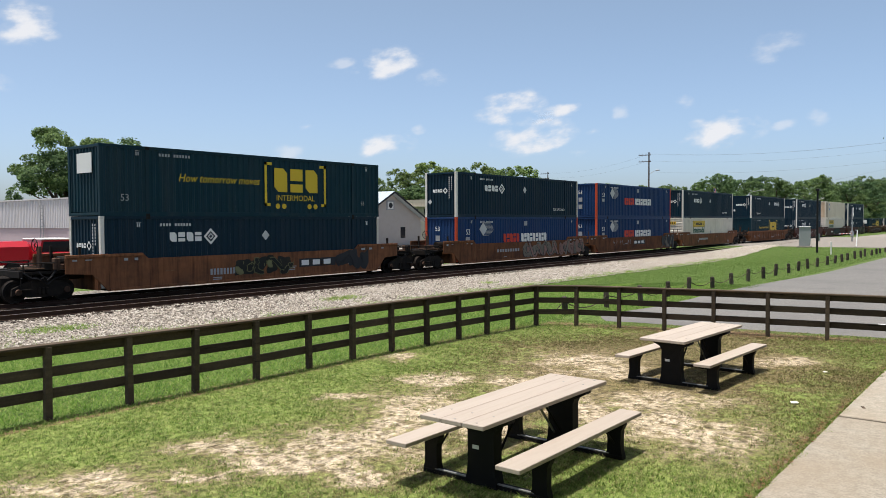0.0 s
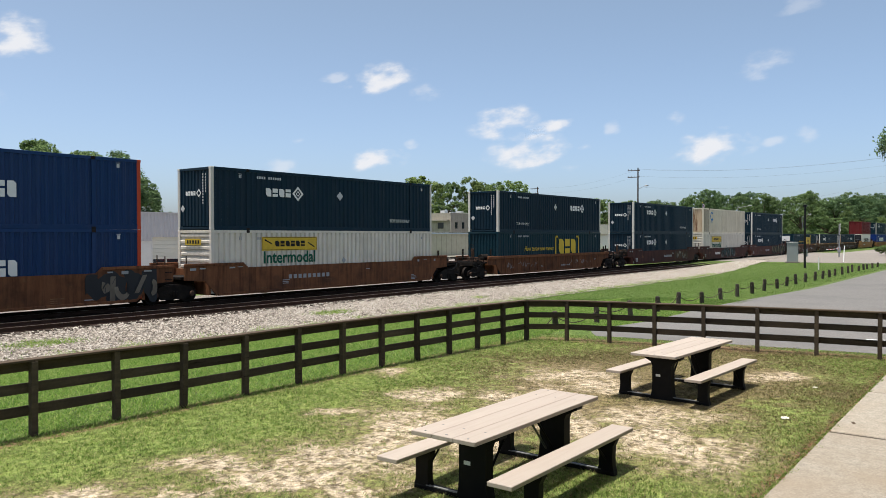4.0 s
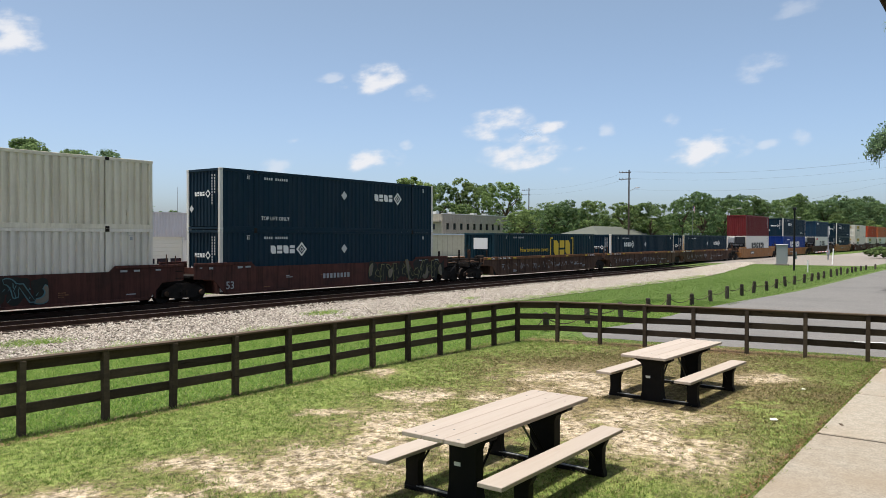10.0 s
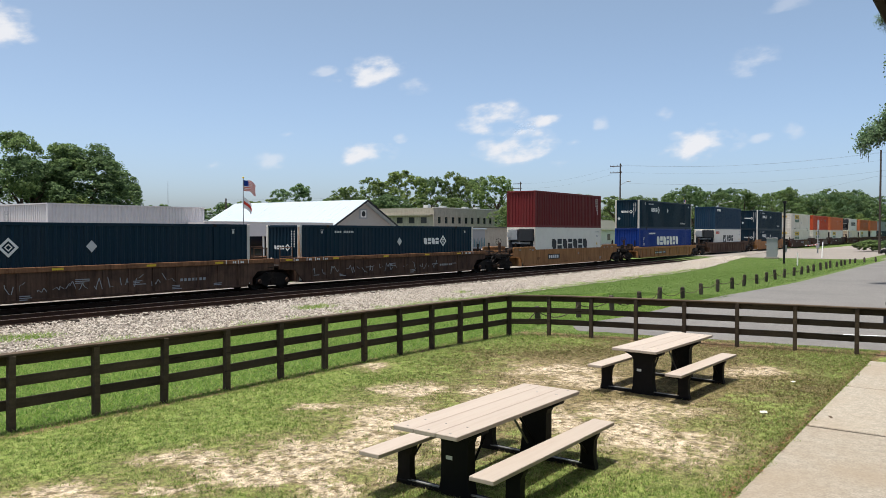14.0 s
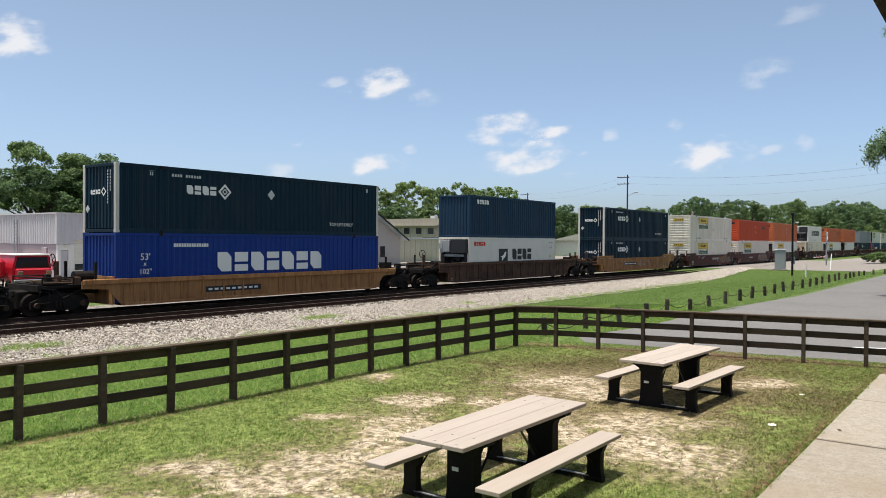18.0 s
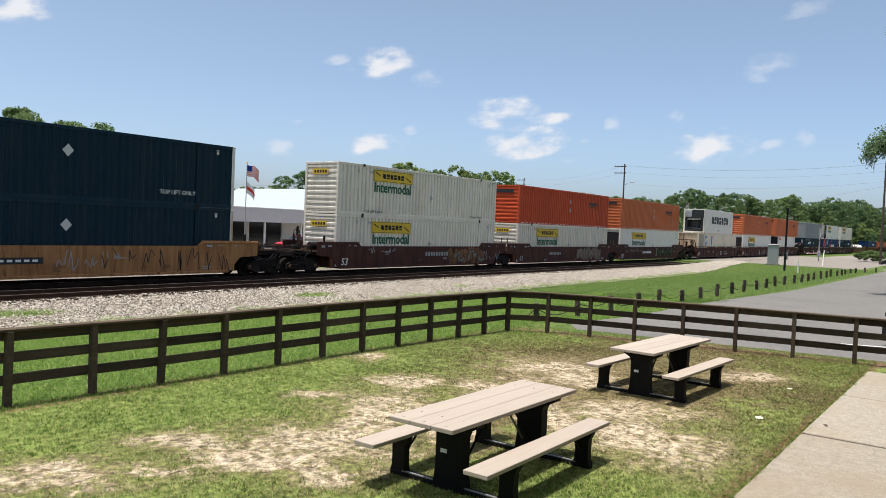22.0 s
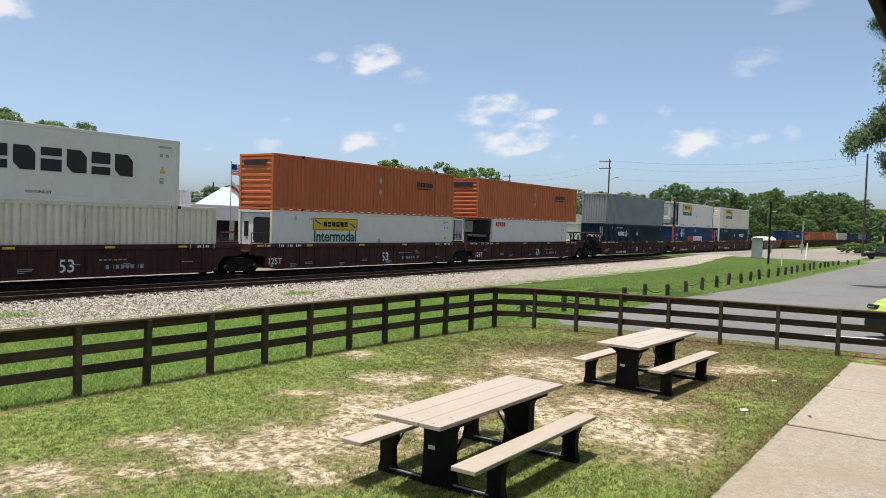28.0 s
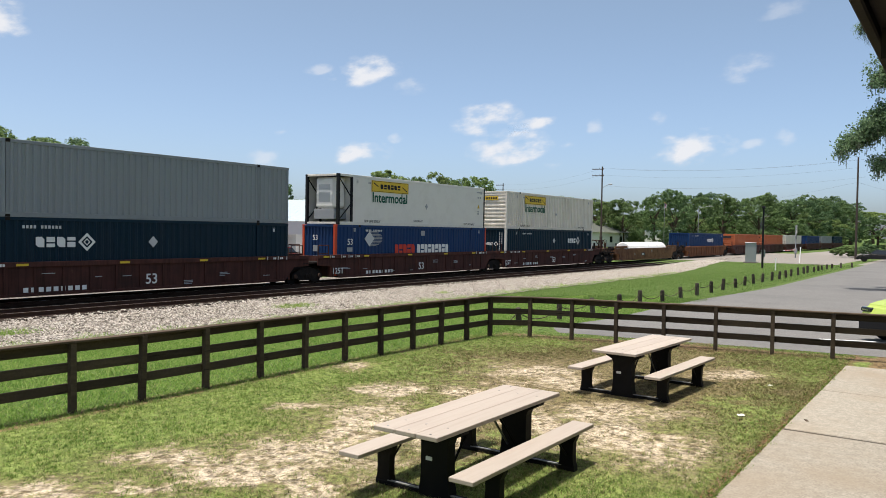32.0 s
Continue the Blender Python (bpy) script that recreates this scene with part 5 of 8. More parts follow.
def well_car(s, colour, ribs=False, left="end", right="end", tags=(), chord=None, hi=1.5, rise=1.56):
    """One well unit; x = 0 is where its container begins."""
    m = M[colour]
    ob = thing("well_wagon", {"rust": "rust-brown steel well wagon", "darkrust": "dark rusty steel well wagon", "maroon": "dark maroon steel well wagon with white numbers", "tanrust": "tan rusty steel well wagon", "ochre": "orange-ochre rusty steel well wagon"}[colour] + (" with ribbed sides" if ribs else " with smooth graffitied sides"), "railway wagon", group="well wagons")
    outline = [(-1.45, 1.02), (-1.45, 1.66), (-0.2, 1.72), (1.75, 1.72), (2.0, hi), (14.15, hi), (14.4, 1.72), (16.35, 1.72), (17.6, 1.66), (17.6, 1.02), (16.55, 0.95), (15.9, 0.255), (0.25, 0.255), (-0.4, 0.95)]
    if ribs:
        outline = [(-1.45, 1.0), (-1.45, rise - 0.06), (17.6, rise - 0.06), (17.6, 1.0), (16.55, 0.95), (15.9, 0.255), (0.25, 0.255), (-0.4, 0.95)]
    for y in (-0.08, BOXW + 0.03):
        o = part("side_sill", cached(("side_sill", colour, ribs, hi, rise), lambda: prism(bmesh.new(), outline, 0, 0.05), m), None, ob)
        o.matrix_basis = pose(0, y, 0)
        o = part("bottom_chord", cached(("bottom_chord", colour), lambda: boxm(0.3, 15.85, -0.05, 0.06, 0.25, 0.36, 0.01), m), None, ob)
        o.matrix_basis = pose(0, y, 0)
        if ribs:
            o = part("top_chord", cached(("top_chord", chord or colour, rise), lambda: boxm(-1.4, 17.55, -0.09, 0.06, rise - 0.2, rise, 0.015), M[chord] if chord else m), None, ob)
            o.matrix_basis = pose(0, y, 0)
            for i in range(14):
                o = part("rib", cached(("rib", colour, rise), lambda: boxm(0, 0.09, -0.045, 0, 0.262, rise - 0.2), m), None, ob)
                o.matrix_basis = pose(0.75 + i * 1.12, y + (0 if y < 0 else 0.095), 0)
        else:
            for x0 in (-1.45, 14.4):
                o = part("end_chord", cached(("end_chord", colour), lambda: boxm(0, 3.2, -0.05, 0.05, 1.62, 1.74, 0.01), m), None, ob)
                o.matrix_basis = pose(x0, y, 0)
    part("well_floor", cached(("well_floor",), lambda: boxm(0.2, 15.95, 0.0, BOXW, 0.262, 0.34), M["blacksteel"]), None, ob)
    for x in (-0.16, 16.19):
        part("bulkhead", cached(("bulkhead", colour, x), lambda: boxm(x, x + 0.12, 0.0, BOXW, 0.3, 1.45), m), None, ob)
    for x0, kind, sg in ((0, left, -1), (16.15, right, 1)):
        e = {"end": 3.05, "joint": 1.45}[kind]
        xa, xb = sorted((x0 + sg * 0.2, x0 + sg * e))
        part("end_deck", boxm(xa, xb, 0.25, BOXW - 0.25, 1.05, 1.16, 0.01), M["blacksteel"], ob)
        part("centre_sill", boxm(xa, xb, 1.0, 1.6, 0.75, 1.06, 0.01), M["blacksteel"], ob)
        if kind == "end":
            truck(ob, x0 + sg * 2.15)
            part("end_sill", boxm(*sorted((x0 + sg * 2.95, x0 + sg * 3.08)), 0.05, BOXW - 0.05, 0.95, 1.2, 0.01), M["blacksteel"], ob)
            part("coupler", boxm(*sorted((x0 + sg * 3.05, x0 + sg * 3.5)), 1.14, 1.46, 0.75, 1.0, 0.04), M["blacksteel"], ob)
            bm = bmesh.new()
            pts = [Vector((x0 + sg * (3.05 + 0.42 * k / 6), 0.95, 0.8 - 0.5 * math.sin(k / 6 * 2.6))) for k in range(7)]
            sweep(bm, pts, 0.025, 6)
            part("air_hose", bm, M["black"], ob)
            rng = random.Random(int(s * 10) + sg)
            for y in (0.1, BOXW - 0.1):
                for dx in (1.7, 2.9):
                    part("handrail_post", tube(bmesh.new(), (x0 + sg * dx, y, 1.1), (x0 + sg * dx, y, 1.5), 0.03, n=6), M["blacksteel"], ob)
                part("handrail", tube(bmesh.new(), (x0 + sg * 1.7, y, 1.48), (x0 + sg * 2.9, y, 1.48), 0.03, n=6), M["blacksteel"], ob)
                part("side_step", boxm(*sorted((x0 + sg * 2.6, x0 + sg * 3.02)), y - 0.12, y + 0.12, 0.5, 0.53), M["blacksteel"], ob)
                for dx in (2.62, 3.0):
                    part("step_hanger", tube(bmesh.new(), (x0 + sg * dx, y, 0.5), (x0 + sg * dx, y, 1.1), 0.018, n=6), M["blacksteel"], ob)
                part("stub_post", boxm(*sorted((x0 + sg * 0.75, x0 + sg * 0.85)), y - 0.05, y + 0.05, 1.1, 2.05, 0.01), M["blacksteel"], ob)
            part("end_rail", tube(bmesh.new(), (x0 + sg * 2.9, 0.1, 1.48), (x0 + sg * 2.9, BOXW - 0.1, 1.48), 0.028, n=6), M["blacksteel"], ob)
            for q in range(4):
                y = 0.25 + 0.3 * q
                part("brake_pipe", tube(bmesh.new(), (x0 + sg * (0.4 + 0.1 * q), y, 1.24 + 0.05 * q), (x0 + sg * 3.0, y + 0.05, 1.28), 0.03, n=6), M["blacksteel" if q % 2 else "darkrust"], ob)
            for q in range(5):
                y, a, c = rng.uniform(0.05, 0.9), rng.uniform(1.0, 2.0), rng.uniform(2.3, 3.2)
                pts = [Vector((x0 + sg * (a + (c - a) * k / 6), y + 0.1 * math.sin(k), 1.15 + rng.uniform(-0.05, 0.05) - rng.uniform(0.2, 0.5) * math.sin(k / 6 * math.pi))) for k in range(7)]
                part("hose", sweep(bmesh.new(), pts, 0.028, 6), M["black"], ob)
            for q in range(4):
                x, y = x0 + sg * rng.uniform(1.2, 2.7), rng.uniform(0.05, 0.7)
                part("brake_fitting", boxm(x, x + rng.uniform(0.15, 0.4), y, y + 0.25, 1.2, 1.2 + rng.uniform(0.15, 0.45), 0.02), M["blacksteel" if q % 2 else "darkrust"], ob)
            part("lift_lever", tube(bmesh.new(), (x0 + sg * 3.0, 0.05, 0.95), (x0 + sg * 3.0, 1.2, 1.12), 0.018, n=6), M["galv"], ob, "thin pale uncoupling lever")
            if ribs and colour == "maroon":
                part("crossover_platform", boxm(*sorted((x0 + sg * 1.0, x0 + sg * 2.95)), 0.05, BOXW - 0.05, 2.3, 2.37, 0.01), m, ob)
                for y in (0.08, BOXW - 0.08):
                    for dx in (1.75, 2.3):
                        part("platform_post", boxm(*sorted((x0 + sg * dx, x0 + sg * (dx + 0.1))), y - 0.05, y + 0.05, 1.16, 2.3), m, ob)
                    for dx, ex_ in ((1.75, 1.05), (2.4, 2.9)):
                        part("platform_brace", tube(bmesh.new(), (x0 + sg * dx, y, 1.85), (x0 + sg * ex_, y, 2.3), 0.04, n=6), m, ob)
                for k in range(3):
                    part("ladder_rung", boxm(*sorted((x0 + sg * 2.45, x0 + sg * 2.95)), -0.03, 0.03, 0.75 + k * 0.36, 0.79 + k * 0.36), M["blacksteel"], ob)
            part("brake_platform", boxm(*sorted((x0 + sg * 1.6, x0 + sg * 2.95)), 0.3, BOXW - 0.3, 1.2, 1.24), M["blacksteel"], ob)
            if sg < 0:
                part("brake_stand", boxm(x0 - 2.1, x0 - 1.98, 0.65, 0.85, 1.2, 2.1, 0.02), M["darkrust"], ob)
                bm = bmesh.new()
                for k in range(14):
                    a, b = math.tau * k / 14, math.tau * (k + 1) / 14
                    tube(bm, (x0 - 2.2, 0.75 + 0.24 * math.cos(a), 2.15 + 0.24 * math.sin(a)), (x0 - 2.2, 0.75 + 0.24 * math.cos(b), 2.15 + 0.24 * math.sin(b)), 0.018, n=5)
                for k in range(5):
                    a = math.tau * k / 5
                    tube(bm, (x0 - 2.2, 0.75, 2.15), (x0 - 2.2, 0.75 + 0.24 * math.cos(a), 2.15 + 0.24 * math.sin(a)), 0.012, n=5)
                part("brake_wheel", bm, M["blacksteel"], ob)
                bm = bmesh.new()
                tube(bm, (x0 - 1.5, 0.5, 1.5), (x0 - 0.7, 0.5, 1.5), 0.2, n=12)
                part("air_tank", bm, M["blacksteel"], ob)
            else:
                part("valve_box", boxm(x0 + 1.2, x0 + 1.7, 0.4, 1.0, 1.2, 1.7, 0.03), M["blacksteel"], ob)
        else:
            for y in (0.15, BOXW - 0.15):
                bm = bmesh.new()
                tube(bm, (x0 + sg * 1.2, y, 1.1), (x0 + sg * 1.2, y, 2.1), 0.028, n=6)
                part("handrail_post", bm, M["darkrust"], ob)
                if ribs:
                    for zz in (1.62, 2.08):
                        bm = bmesh.new()
                        tube(bm, (x0 + sg * 0.35, y, zz), (x0 + sg * 1.22, y, zz), 0.026, n=6)
                        part("handrail", bm, m, ob)
                    bm = bmesh.new()
                    tube(bm, (x0 + sg * 0.38, y, 1.1), (x0 + sg * 0.38, y, 2.1), 0.028, n=6)
                    part("handrail_post", bm, m, ob)
            if sg > 0:
                truck(ob, x0 + 1.68)
                for k in range(4):
                    part("ladder_rung", boxm(x0 + 1.05, x0 + 1.4, -0.1, -0.07, 0.5 + k * 0.3, 0.53 + k * 0.3), M["blacksteel"], ob)
    for f in list(tags) + ([] if ribs else [stencils(int(s * 10))]):
        f(ob)
    for w in WHEELSETS:
        if w[0].parent is ob:
            w[2] = s
    MOVERS.append((ob, s, 0.0, 0.0))
    return ob


def mark(text, x, z, size, m="decalwhite", shear=0.0):
    return lambda ob: words(text, x, z, size, M[m], ob, shear=shear, y=-0.086, bold=0.012)


def bars(x0, x1, z0, z1, n, m="decalgrey"):
    return lambda ob: flat("reporting_mark", [rect(x0 + i * (x1 - x0) / n, x0 + (i + 0.65) * (x1 - x0) / n, z0, z1) for i in range(n)], M[m], ob, y=-0.088)


def graf(x0, x1, z0, z1, seed, *ms):
    return lambda ob: graffiti(ob, x0, x1, z0, z1, seed, [M[k] for k in ms])


def plate(x0, x1, z0, z1, n):
    def f(ob):
        flat("stencil_panel", [rect(x0, x1, z0, z1)], M["decaldark"], ob, y=-0.086)
        bars(x0 + 0.15, x1 - 0.1, z0 + 0.08, z1 - 0.08, n, "decalwhite")(ob)
    return f


def scrawl(x0, x1, z0, z1, seed, m="decalgrey"):
    """Thin chalk-like scribbles, no words."""
    def f(ob):
        rng = random.Random(seed)
        x = x0
        while x < x1:
            w = rng.uniform(0.3, 0.9)
            q, p = [], None
            for k in range(rng.randint(4, 7)):
                c = (x + w * k / 6 + rng.uniform(-0.06, 0.06), rng.uniform(z0, z1))
                if p:
                    q.append([p, (p[0] + 0.035, p[1]), (c[0] + 0.035, c[1]), c])
                p = c
            flat("graffiti_stroke", q, M[m], ob, y=-0.088, label="thin chalky scribble")
            x += w * 0.8 + rng.uniform(0.0, 0.5)
    return f


def stencils(seed):
    """Small rows of worn stencilled lines on a smooth wagon side."""
    def f(ob):
        rng = random.Random(seed)
        for x in (-1.2, -0.7, 0.9, 1.35, 14.6, 15.2, 16.2):
            flat("stencil", [rect(x, x + rng.uniform(0.12, 0.35), 1.45 + rng.uniform(-0.03, 0.08), 1.55)], M["decalgrey"], ob, y=-0.136)
        for k in range(6):
            x, z = 2.2 + k * 2.4 + rng.uniform(-0.8, 0.8), rng.uniform(0.4, 1.25)
            flat("stencil", [rect(x, x + rng.uniform(0.2, 0.55), z - i * 0.08, z + 0.04 - i * 0.08) for i in range(rng.randint(1, 4))], M["decalgrey" if k % 2 else "tanrust"], ob, y=-0.086)
    return f


def load_marks(ob):
    """Row of white length marks and amber reflectors along the top of the sill."""
    flat("length_mark", [rect(x, x + 0.04, 1.37, 1.55) for x in (-0.55, 0.35, 0.95, 1.55, 14.6, 15.3, 15.9)] + [rect(x + k * 0.11, x + 0.08 + k * 0.11, 1.4, 1.5) for x in (-0.42, 0.5, 1.1, 1.7, 15.0, 15.45) for k in (0, 1)], M["decalwhite"], ob, y=-0.176)
    flat("reflector", [rect(x, x + 0.45, 1.41, 1.5) for x in (-1.1, 2.3, 6.5, 10.5, 14.0)], M["letteryellow"], ob, y=-0.176)
    rng = random.Random(len(MOVERS))
    for k in range(7):
        x, z = 0.6 + k * 2.2 + rng.uniform(-0.6, 0.6), rng.uniform(0.45, 1.1)
        flat("stencil", [rect(x, x + rng.uniform(0.25, 0.6), z - i * 0.07, z + 0.035 - i * 0.07) for i in range(rng.randint(1, 3))], M["decalgrey"], ob, y=-0.136)



U = lambda x, z: (lambda ob: emblem_marks(ob, x, z))
# (start, lower, upper, wagon)
well_car(-1.3, "rust", tags=[plate(10.2, 12.7, 0.72, 1.14, 3), bars(5.0, 6.4, 0.62, 0.9, 8), graf(6.5, 9.8, 0.45, 1.4, 1, "grafB"), graf(12.9, 15.0, 0.4, 1.5, 2, "decaldark")])
container(-1.3, 0, "navy", marks=[U(3.05, 2.0), end_marks])
container(-1.3, 1, "teal", "teal", marks=[bracket_marks, lambda ob: part("placard", boxm(-0.03, -0.01, 0.55, 1.75, 1.75, 2.55), M["decalwhite"], ob, "plain pale placard")])
for i, (s, l, r, tags) in enumerate(((22.1, "end", "joint", [bars(4.5, 7.4, 0.85, 1.05, 9), graf(7.9, 12.7, 0.3, 1.5, 3, "pinkspray", "grafA"), graf(13.2, 17.2, 0.3, 1.55, 4, "grafA", "pinkspray")]),
                                     (41.6, "joint", "joint", [scrawl(2.8, 7.0, 0.75, 1.3, 5), plate(7.2, 9.8, 0.8, 1.2, 3), graf(13.9, 16.6, 0.2, 1.6, 6, "grafA", "decaldark")]),
                                     (61.2, "joint", "end", [bars(4.5, 7.4, 0.85, 1.05, 9)]))):
    well_car(s, "rust", left=l, right=r, tags=tags)
container(22.1, 0, "midblue", "red_post", marks=[two_tone_marks])
container(22.1, 1, "navy", marks=[U(3.15, 1.95), end_marks])
container(41.6, 0, "midblue", "red_post", marks=[two_tone_marks])
container(41.6, 1, "midblue", "red_post", marks=[two_tone_marks])
container(61.2, 0, "white", "white", end="h", marks=[panel_marks])
container(61.2, 1, "navy", marks=[U(3.15, 1.85), end_marks])
well_car(84.9, "rust", ribs=True, tags=[scrawl(0.8, 6.5, 0.6, 1.1, 8), bars(9.0, 10.5, 0.6, 0.72, 6), scrawl(10.5, 15.0, 0.7, 1.1, 9)])
container(84.9, 0, "teal", "teal", marks=[bracket_marks])
container(84.9, 1, "navy", marks=[U(10.65, 1.95), end_marks])
for s, l, r, tags in ((108.15, "end", "joint", [mark("53", 0.3, 0.5, 0.5), bars(7.5, 9.6, 0.8, 1.0, 8), graf(10.5, 14, 0.5, 1.4, 9, "grafA", "darkrust")]),
                      (127.8, "joint", "joint", [mark("53", 0.25, 0.5, 0.5, "decalgrey"), bars(4.0, 5.85, 0.75, 1.0, 8, "decalwhite"), graf(6.4, 11.5, 0.25, 1.45, 10, "grafC", "grafA")]),
                      (147.4, "joint", "end", [mark("53", 0.25, 0.5, 0.5, "decalgrey"), bars(6.5, 8.6, 0.75, 1.0, 8), graf(10.2, 17.0, 0.25, 1.6, 11, "grafB", "decaldark", "grafA")])):
    well_car(s, "maroon", left=l, right=r, tags=tags)
container(108.15, 0, "navy", marks=[U(3.15, 1.95), end_marks])
container(108.15, 1, "navy", marks=[U(3.15, 2.0), end_marks])
container(127.8, 0, "white", "white", end="h", marks=[lambda ob: panel_marks(ob, 1.85)])
container(127.8, 1, "rustwhite", "rustwhite", marks=[ring_marks])
container(147.4, 0, "navy", marks=[U(3.0, 1.95), end_marks])
container(147.4, 1, "navy", marks=[U(10.65, 1.95), end_marks])
for s, l, r, sd in ((170.7, "end", "joint", 12), (190.3, "joint", "joint", 13), (209.7, "joint", "end", 14)):
    well_car(s, "darkrust", ribs=True, left=l, right=r, chord="tanrust", tags=[load_marks, bars(12.2, 13.6, 0.7, 0.82, 7), scrawl(0.8, 11.5, 0.55, 1.1, sd)])
container(170.7, 0, "teal", "teal", marks=[bracket_marks, lambda ob: part("placard", boxm(-0.03, -0.01, 0.55, 1.75, 1.75, 2.55), M["decalwhite"], ob, "plain pale placard")])
container(190.3, 0, "navy", marks=[U(2.95, 1.95), end_marks])
container(209.7, 0, "navy", marks=[U(10.6, 1.95), end_marks])
well_car(232.6, "ochre", tags=[plate(4.0, 6.0, 0.7, 1.1, 5)])
container(234.6, 0, "white", "white", 12.19, "reefer", [lambda ob: wide_mark(ob, 2.8, 9.5, 1.15, 1.95, M["decaldark"])], True, 0.0)
container(234.6, 1, "red", "red", 12.19)
well_car(255.95, "ochre", ribs=True, rise=1.36, tags=[plate(4.3, 7.5, 0.6, 0.85, 9)])
container(255.95, 0, "royal", "royal", marks=[lambda ob: wide_mark(ob, 5.0, 11.8, 1.15, 2.05, M["decalwhite"]), lambda ob: words("53'", 1.1, 1.75, 0.4, M["decalwhite"], ob), lambda ob: words("102\"", 1.05, 1.15, 0.32, M["decalwhite"], ob), lambda ob: words("x", 1.25, 1.5, 0.3, M["decalwhite"], ob), lambda ob: flat("web_mark", [rect(2.7 + i * 0.13, 2.8 + i * 0.13, 2.3, 2.45) for i in range(14)], M["decalwhite"], ob)])
container(255.95, 1, "navy", marks=[U(3.35, 1.95), end_marks])
well_car(279.4, "darkrust", ribs=True)
container(281.37, 0, "white", "white", 12.19, "reefer", [lambda ob: flat("logo_panel", [rect(3.75, 4.95, 1.2, 2.1)], M["decaldark"], ob), lambda ob: flat("logo_bird", [[(3.95, 1.55), (4.3, 1.6), (4.6, 1.9), (4.75, 1.8), (4.6, 1.5), (4.25, 1.3), (4.25, 1.25), (4.15, 1.25), (4.15, 1.5)]], M["decalwhite"], ob, y=-0.012), lambda ob: flat("brand_mark", blocks(5.6, 8.5, 1.3, 2.1, 4), M["decaldark"], ob), lambda ob: flat("brand_mark", blocks(0.6, 2.05, 2.3, 2.6, 5), M["decalred"], ob)], True)
container(281.37, 1, "steelblue", "steelblue", 12.19, marks=[lambda ob: flat("brand_mark", blocks(0.95, 2.45, 2.3, 2.6, 5), M["decalwhite"], ob)])
well_car(302.8, "ochre", tags=[plate(4.3, 7.3, 0.8, 1.05, 9), scrawl(2.0, 3.5, 0.6, 1.3, 17, "decaldark"), scrawl(7.8, 9.6, 0.5, 1.4, 18), scrawl(9.6, 12.2, 0.4, 1.4, 28, "decaldark"), scrawl(12.4, 15.6, 0.3, 1.45, 19, "decaldark")])
container(302.8, 0, "navy", marks=[U(3.0, 1.95), end_marks])
container(302.8, 1, "navy", marks=[U(3.0, 1.95), end_marks])
for s, l, r, tags in ((325.9, "end", "joint", [mark("53", 0.35, 0.45, 0.55, "decalwhite", 0.2), bars(8.0, 10.5, 0.9, 1.15, 9, "decalgrey"), scrawl(2.6, 5.0, 1.0, 1.45, 20), graf(10.6, 14.6, 0.25, 1.45, 21, "grafA", "tanrust"), scrawl(14.7, 16.4, 0.55, 1.2, 31)]),
                      (345.3, "joint", "joint", [mark("53", 0.25, 0.45, 0.5, "decalgrey", 0.2), bars(5.0, 7.0, 0.85, 1.05, 8), graf(10.0, 14.5, 0.25, 1.45, 22, "pinkspray", "grafA")]),
                      (364.5, "joint", "end", [mark("53", 0.25, 0.45, 0.5, "decalwhite", 0.2), bars(5.6, 8.0, 0.85, 1.05, 8, "decalwhite"), scrawl(1.2, 4.5, 0.9, 1.45, 23), graf(9.5, 14.2, 0.5, 1.4, 24, "grafB", "grafA")])):
    well_car(s, "maroon", left=l, right=r, tags=tags)
container(325.9, 0, "white", "white", end="h", marks=[panel_marks])
container(325.9, 1, "white", "white", end="h", marks=[lambda ob: panel_marks(ob, 2.0)])
container(345.3, 0, "white", "white", end="h", marks=[panel_marks])
container(345.3, 1, "flame", "flame", end="h", marks=[small_dark_mark])
container(364.5, 0, "white", "white", end="bay", marks=[panel_marks], smooth_side=True)
container(364.5, 1, "orange", "orange", end="h", marks=[small_dark_mark])
for s, l, r in ((387.9, "end", "joint"), (407.5, "joint", "joint"), (426.8, "joint", "end")):
    well_car(s, "maroon", ribs=True, left=l, right=r, tags=[mark("53", 8.6, 0.48, 0.72), mark("125T", -0.32, 0.5, 0.46), load_marks, bars(10.6, 12.4, 0.55, 0.72, 8), bars(10.3, 11.6, 0.9, 0.96, 6)])
container(387.9, 0, "rustwhite", "rustwhite", marks=[lambda ob: ring_marks(ob, True)])
container(389.8, 1, "white", "white", 12.19, "reefer", [lambda ob: wide_mark(ob, 3.0, 10.1, 1.15, 2.05, M["decaldark"])], True)
container(407.5, 0, "white", "white", end="bay", marks=[panel_marks], smooth_side=True)
container(407.5, 1, "orange", "orange", end="h", marks=[small_dark_mark])
container(428.75, 0, "white", "white", 12.4, "reefer", [lambda ob: flat("brand_mark", blocks(0.55, 2.0, 2.35, 2.68, 5), M["decalred"], ob)], True)
container(426.8, 1, "orange", "orange", end="h", marks=[small_dark_mark])
for s, l, r in ((449.65, "end", "joint"), (469.4, "joint", "joint"), (488.5, "joint", "end")):
    well_car(s, "maroon", ribs=True, left=l, right=r, tags=[mark("53", 7.75, 0.5, 0.62), mark("125T", -0.32, 0.5, 0.46), load_marks, bars(2.6, 5.2, 0.4, 0.58, 9, "decalwhite")])
container(449.65, 0, "navy", "navy", marks=[U(3.1, 1.95), end_marks])
container(449.65, 1, "grey", "grey")
container(469.4, 0, "midblue", "red_post", marks=[two_tone_marks])
container(469.6, 1, "white", "black", 15.7, "unit", [lambda ob: panel_marks(ob, 2.0)], True, 1.25)
container(488.5, 0, "navy", marks=[U(10.9, 1.95), end_marks])
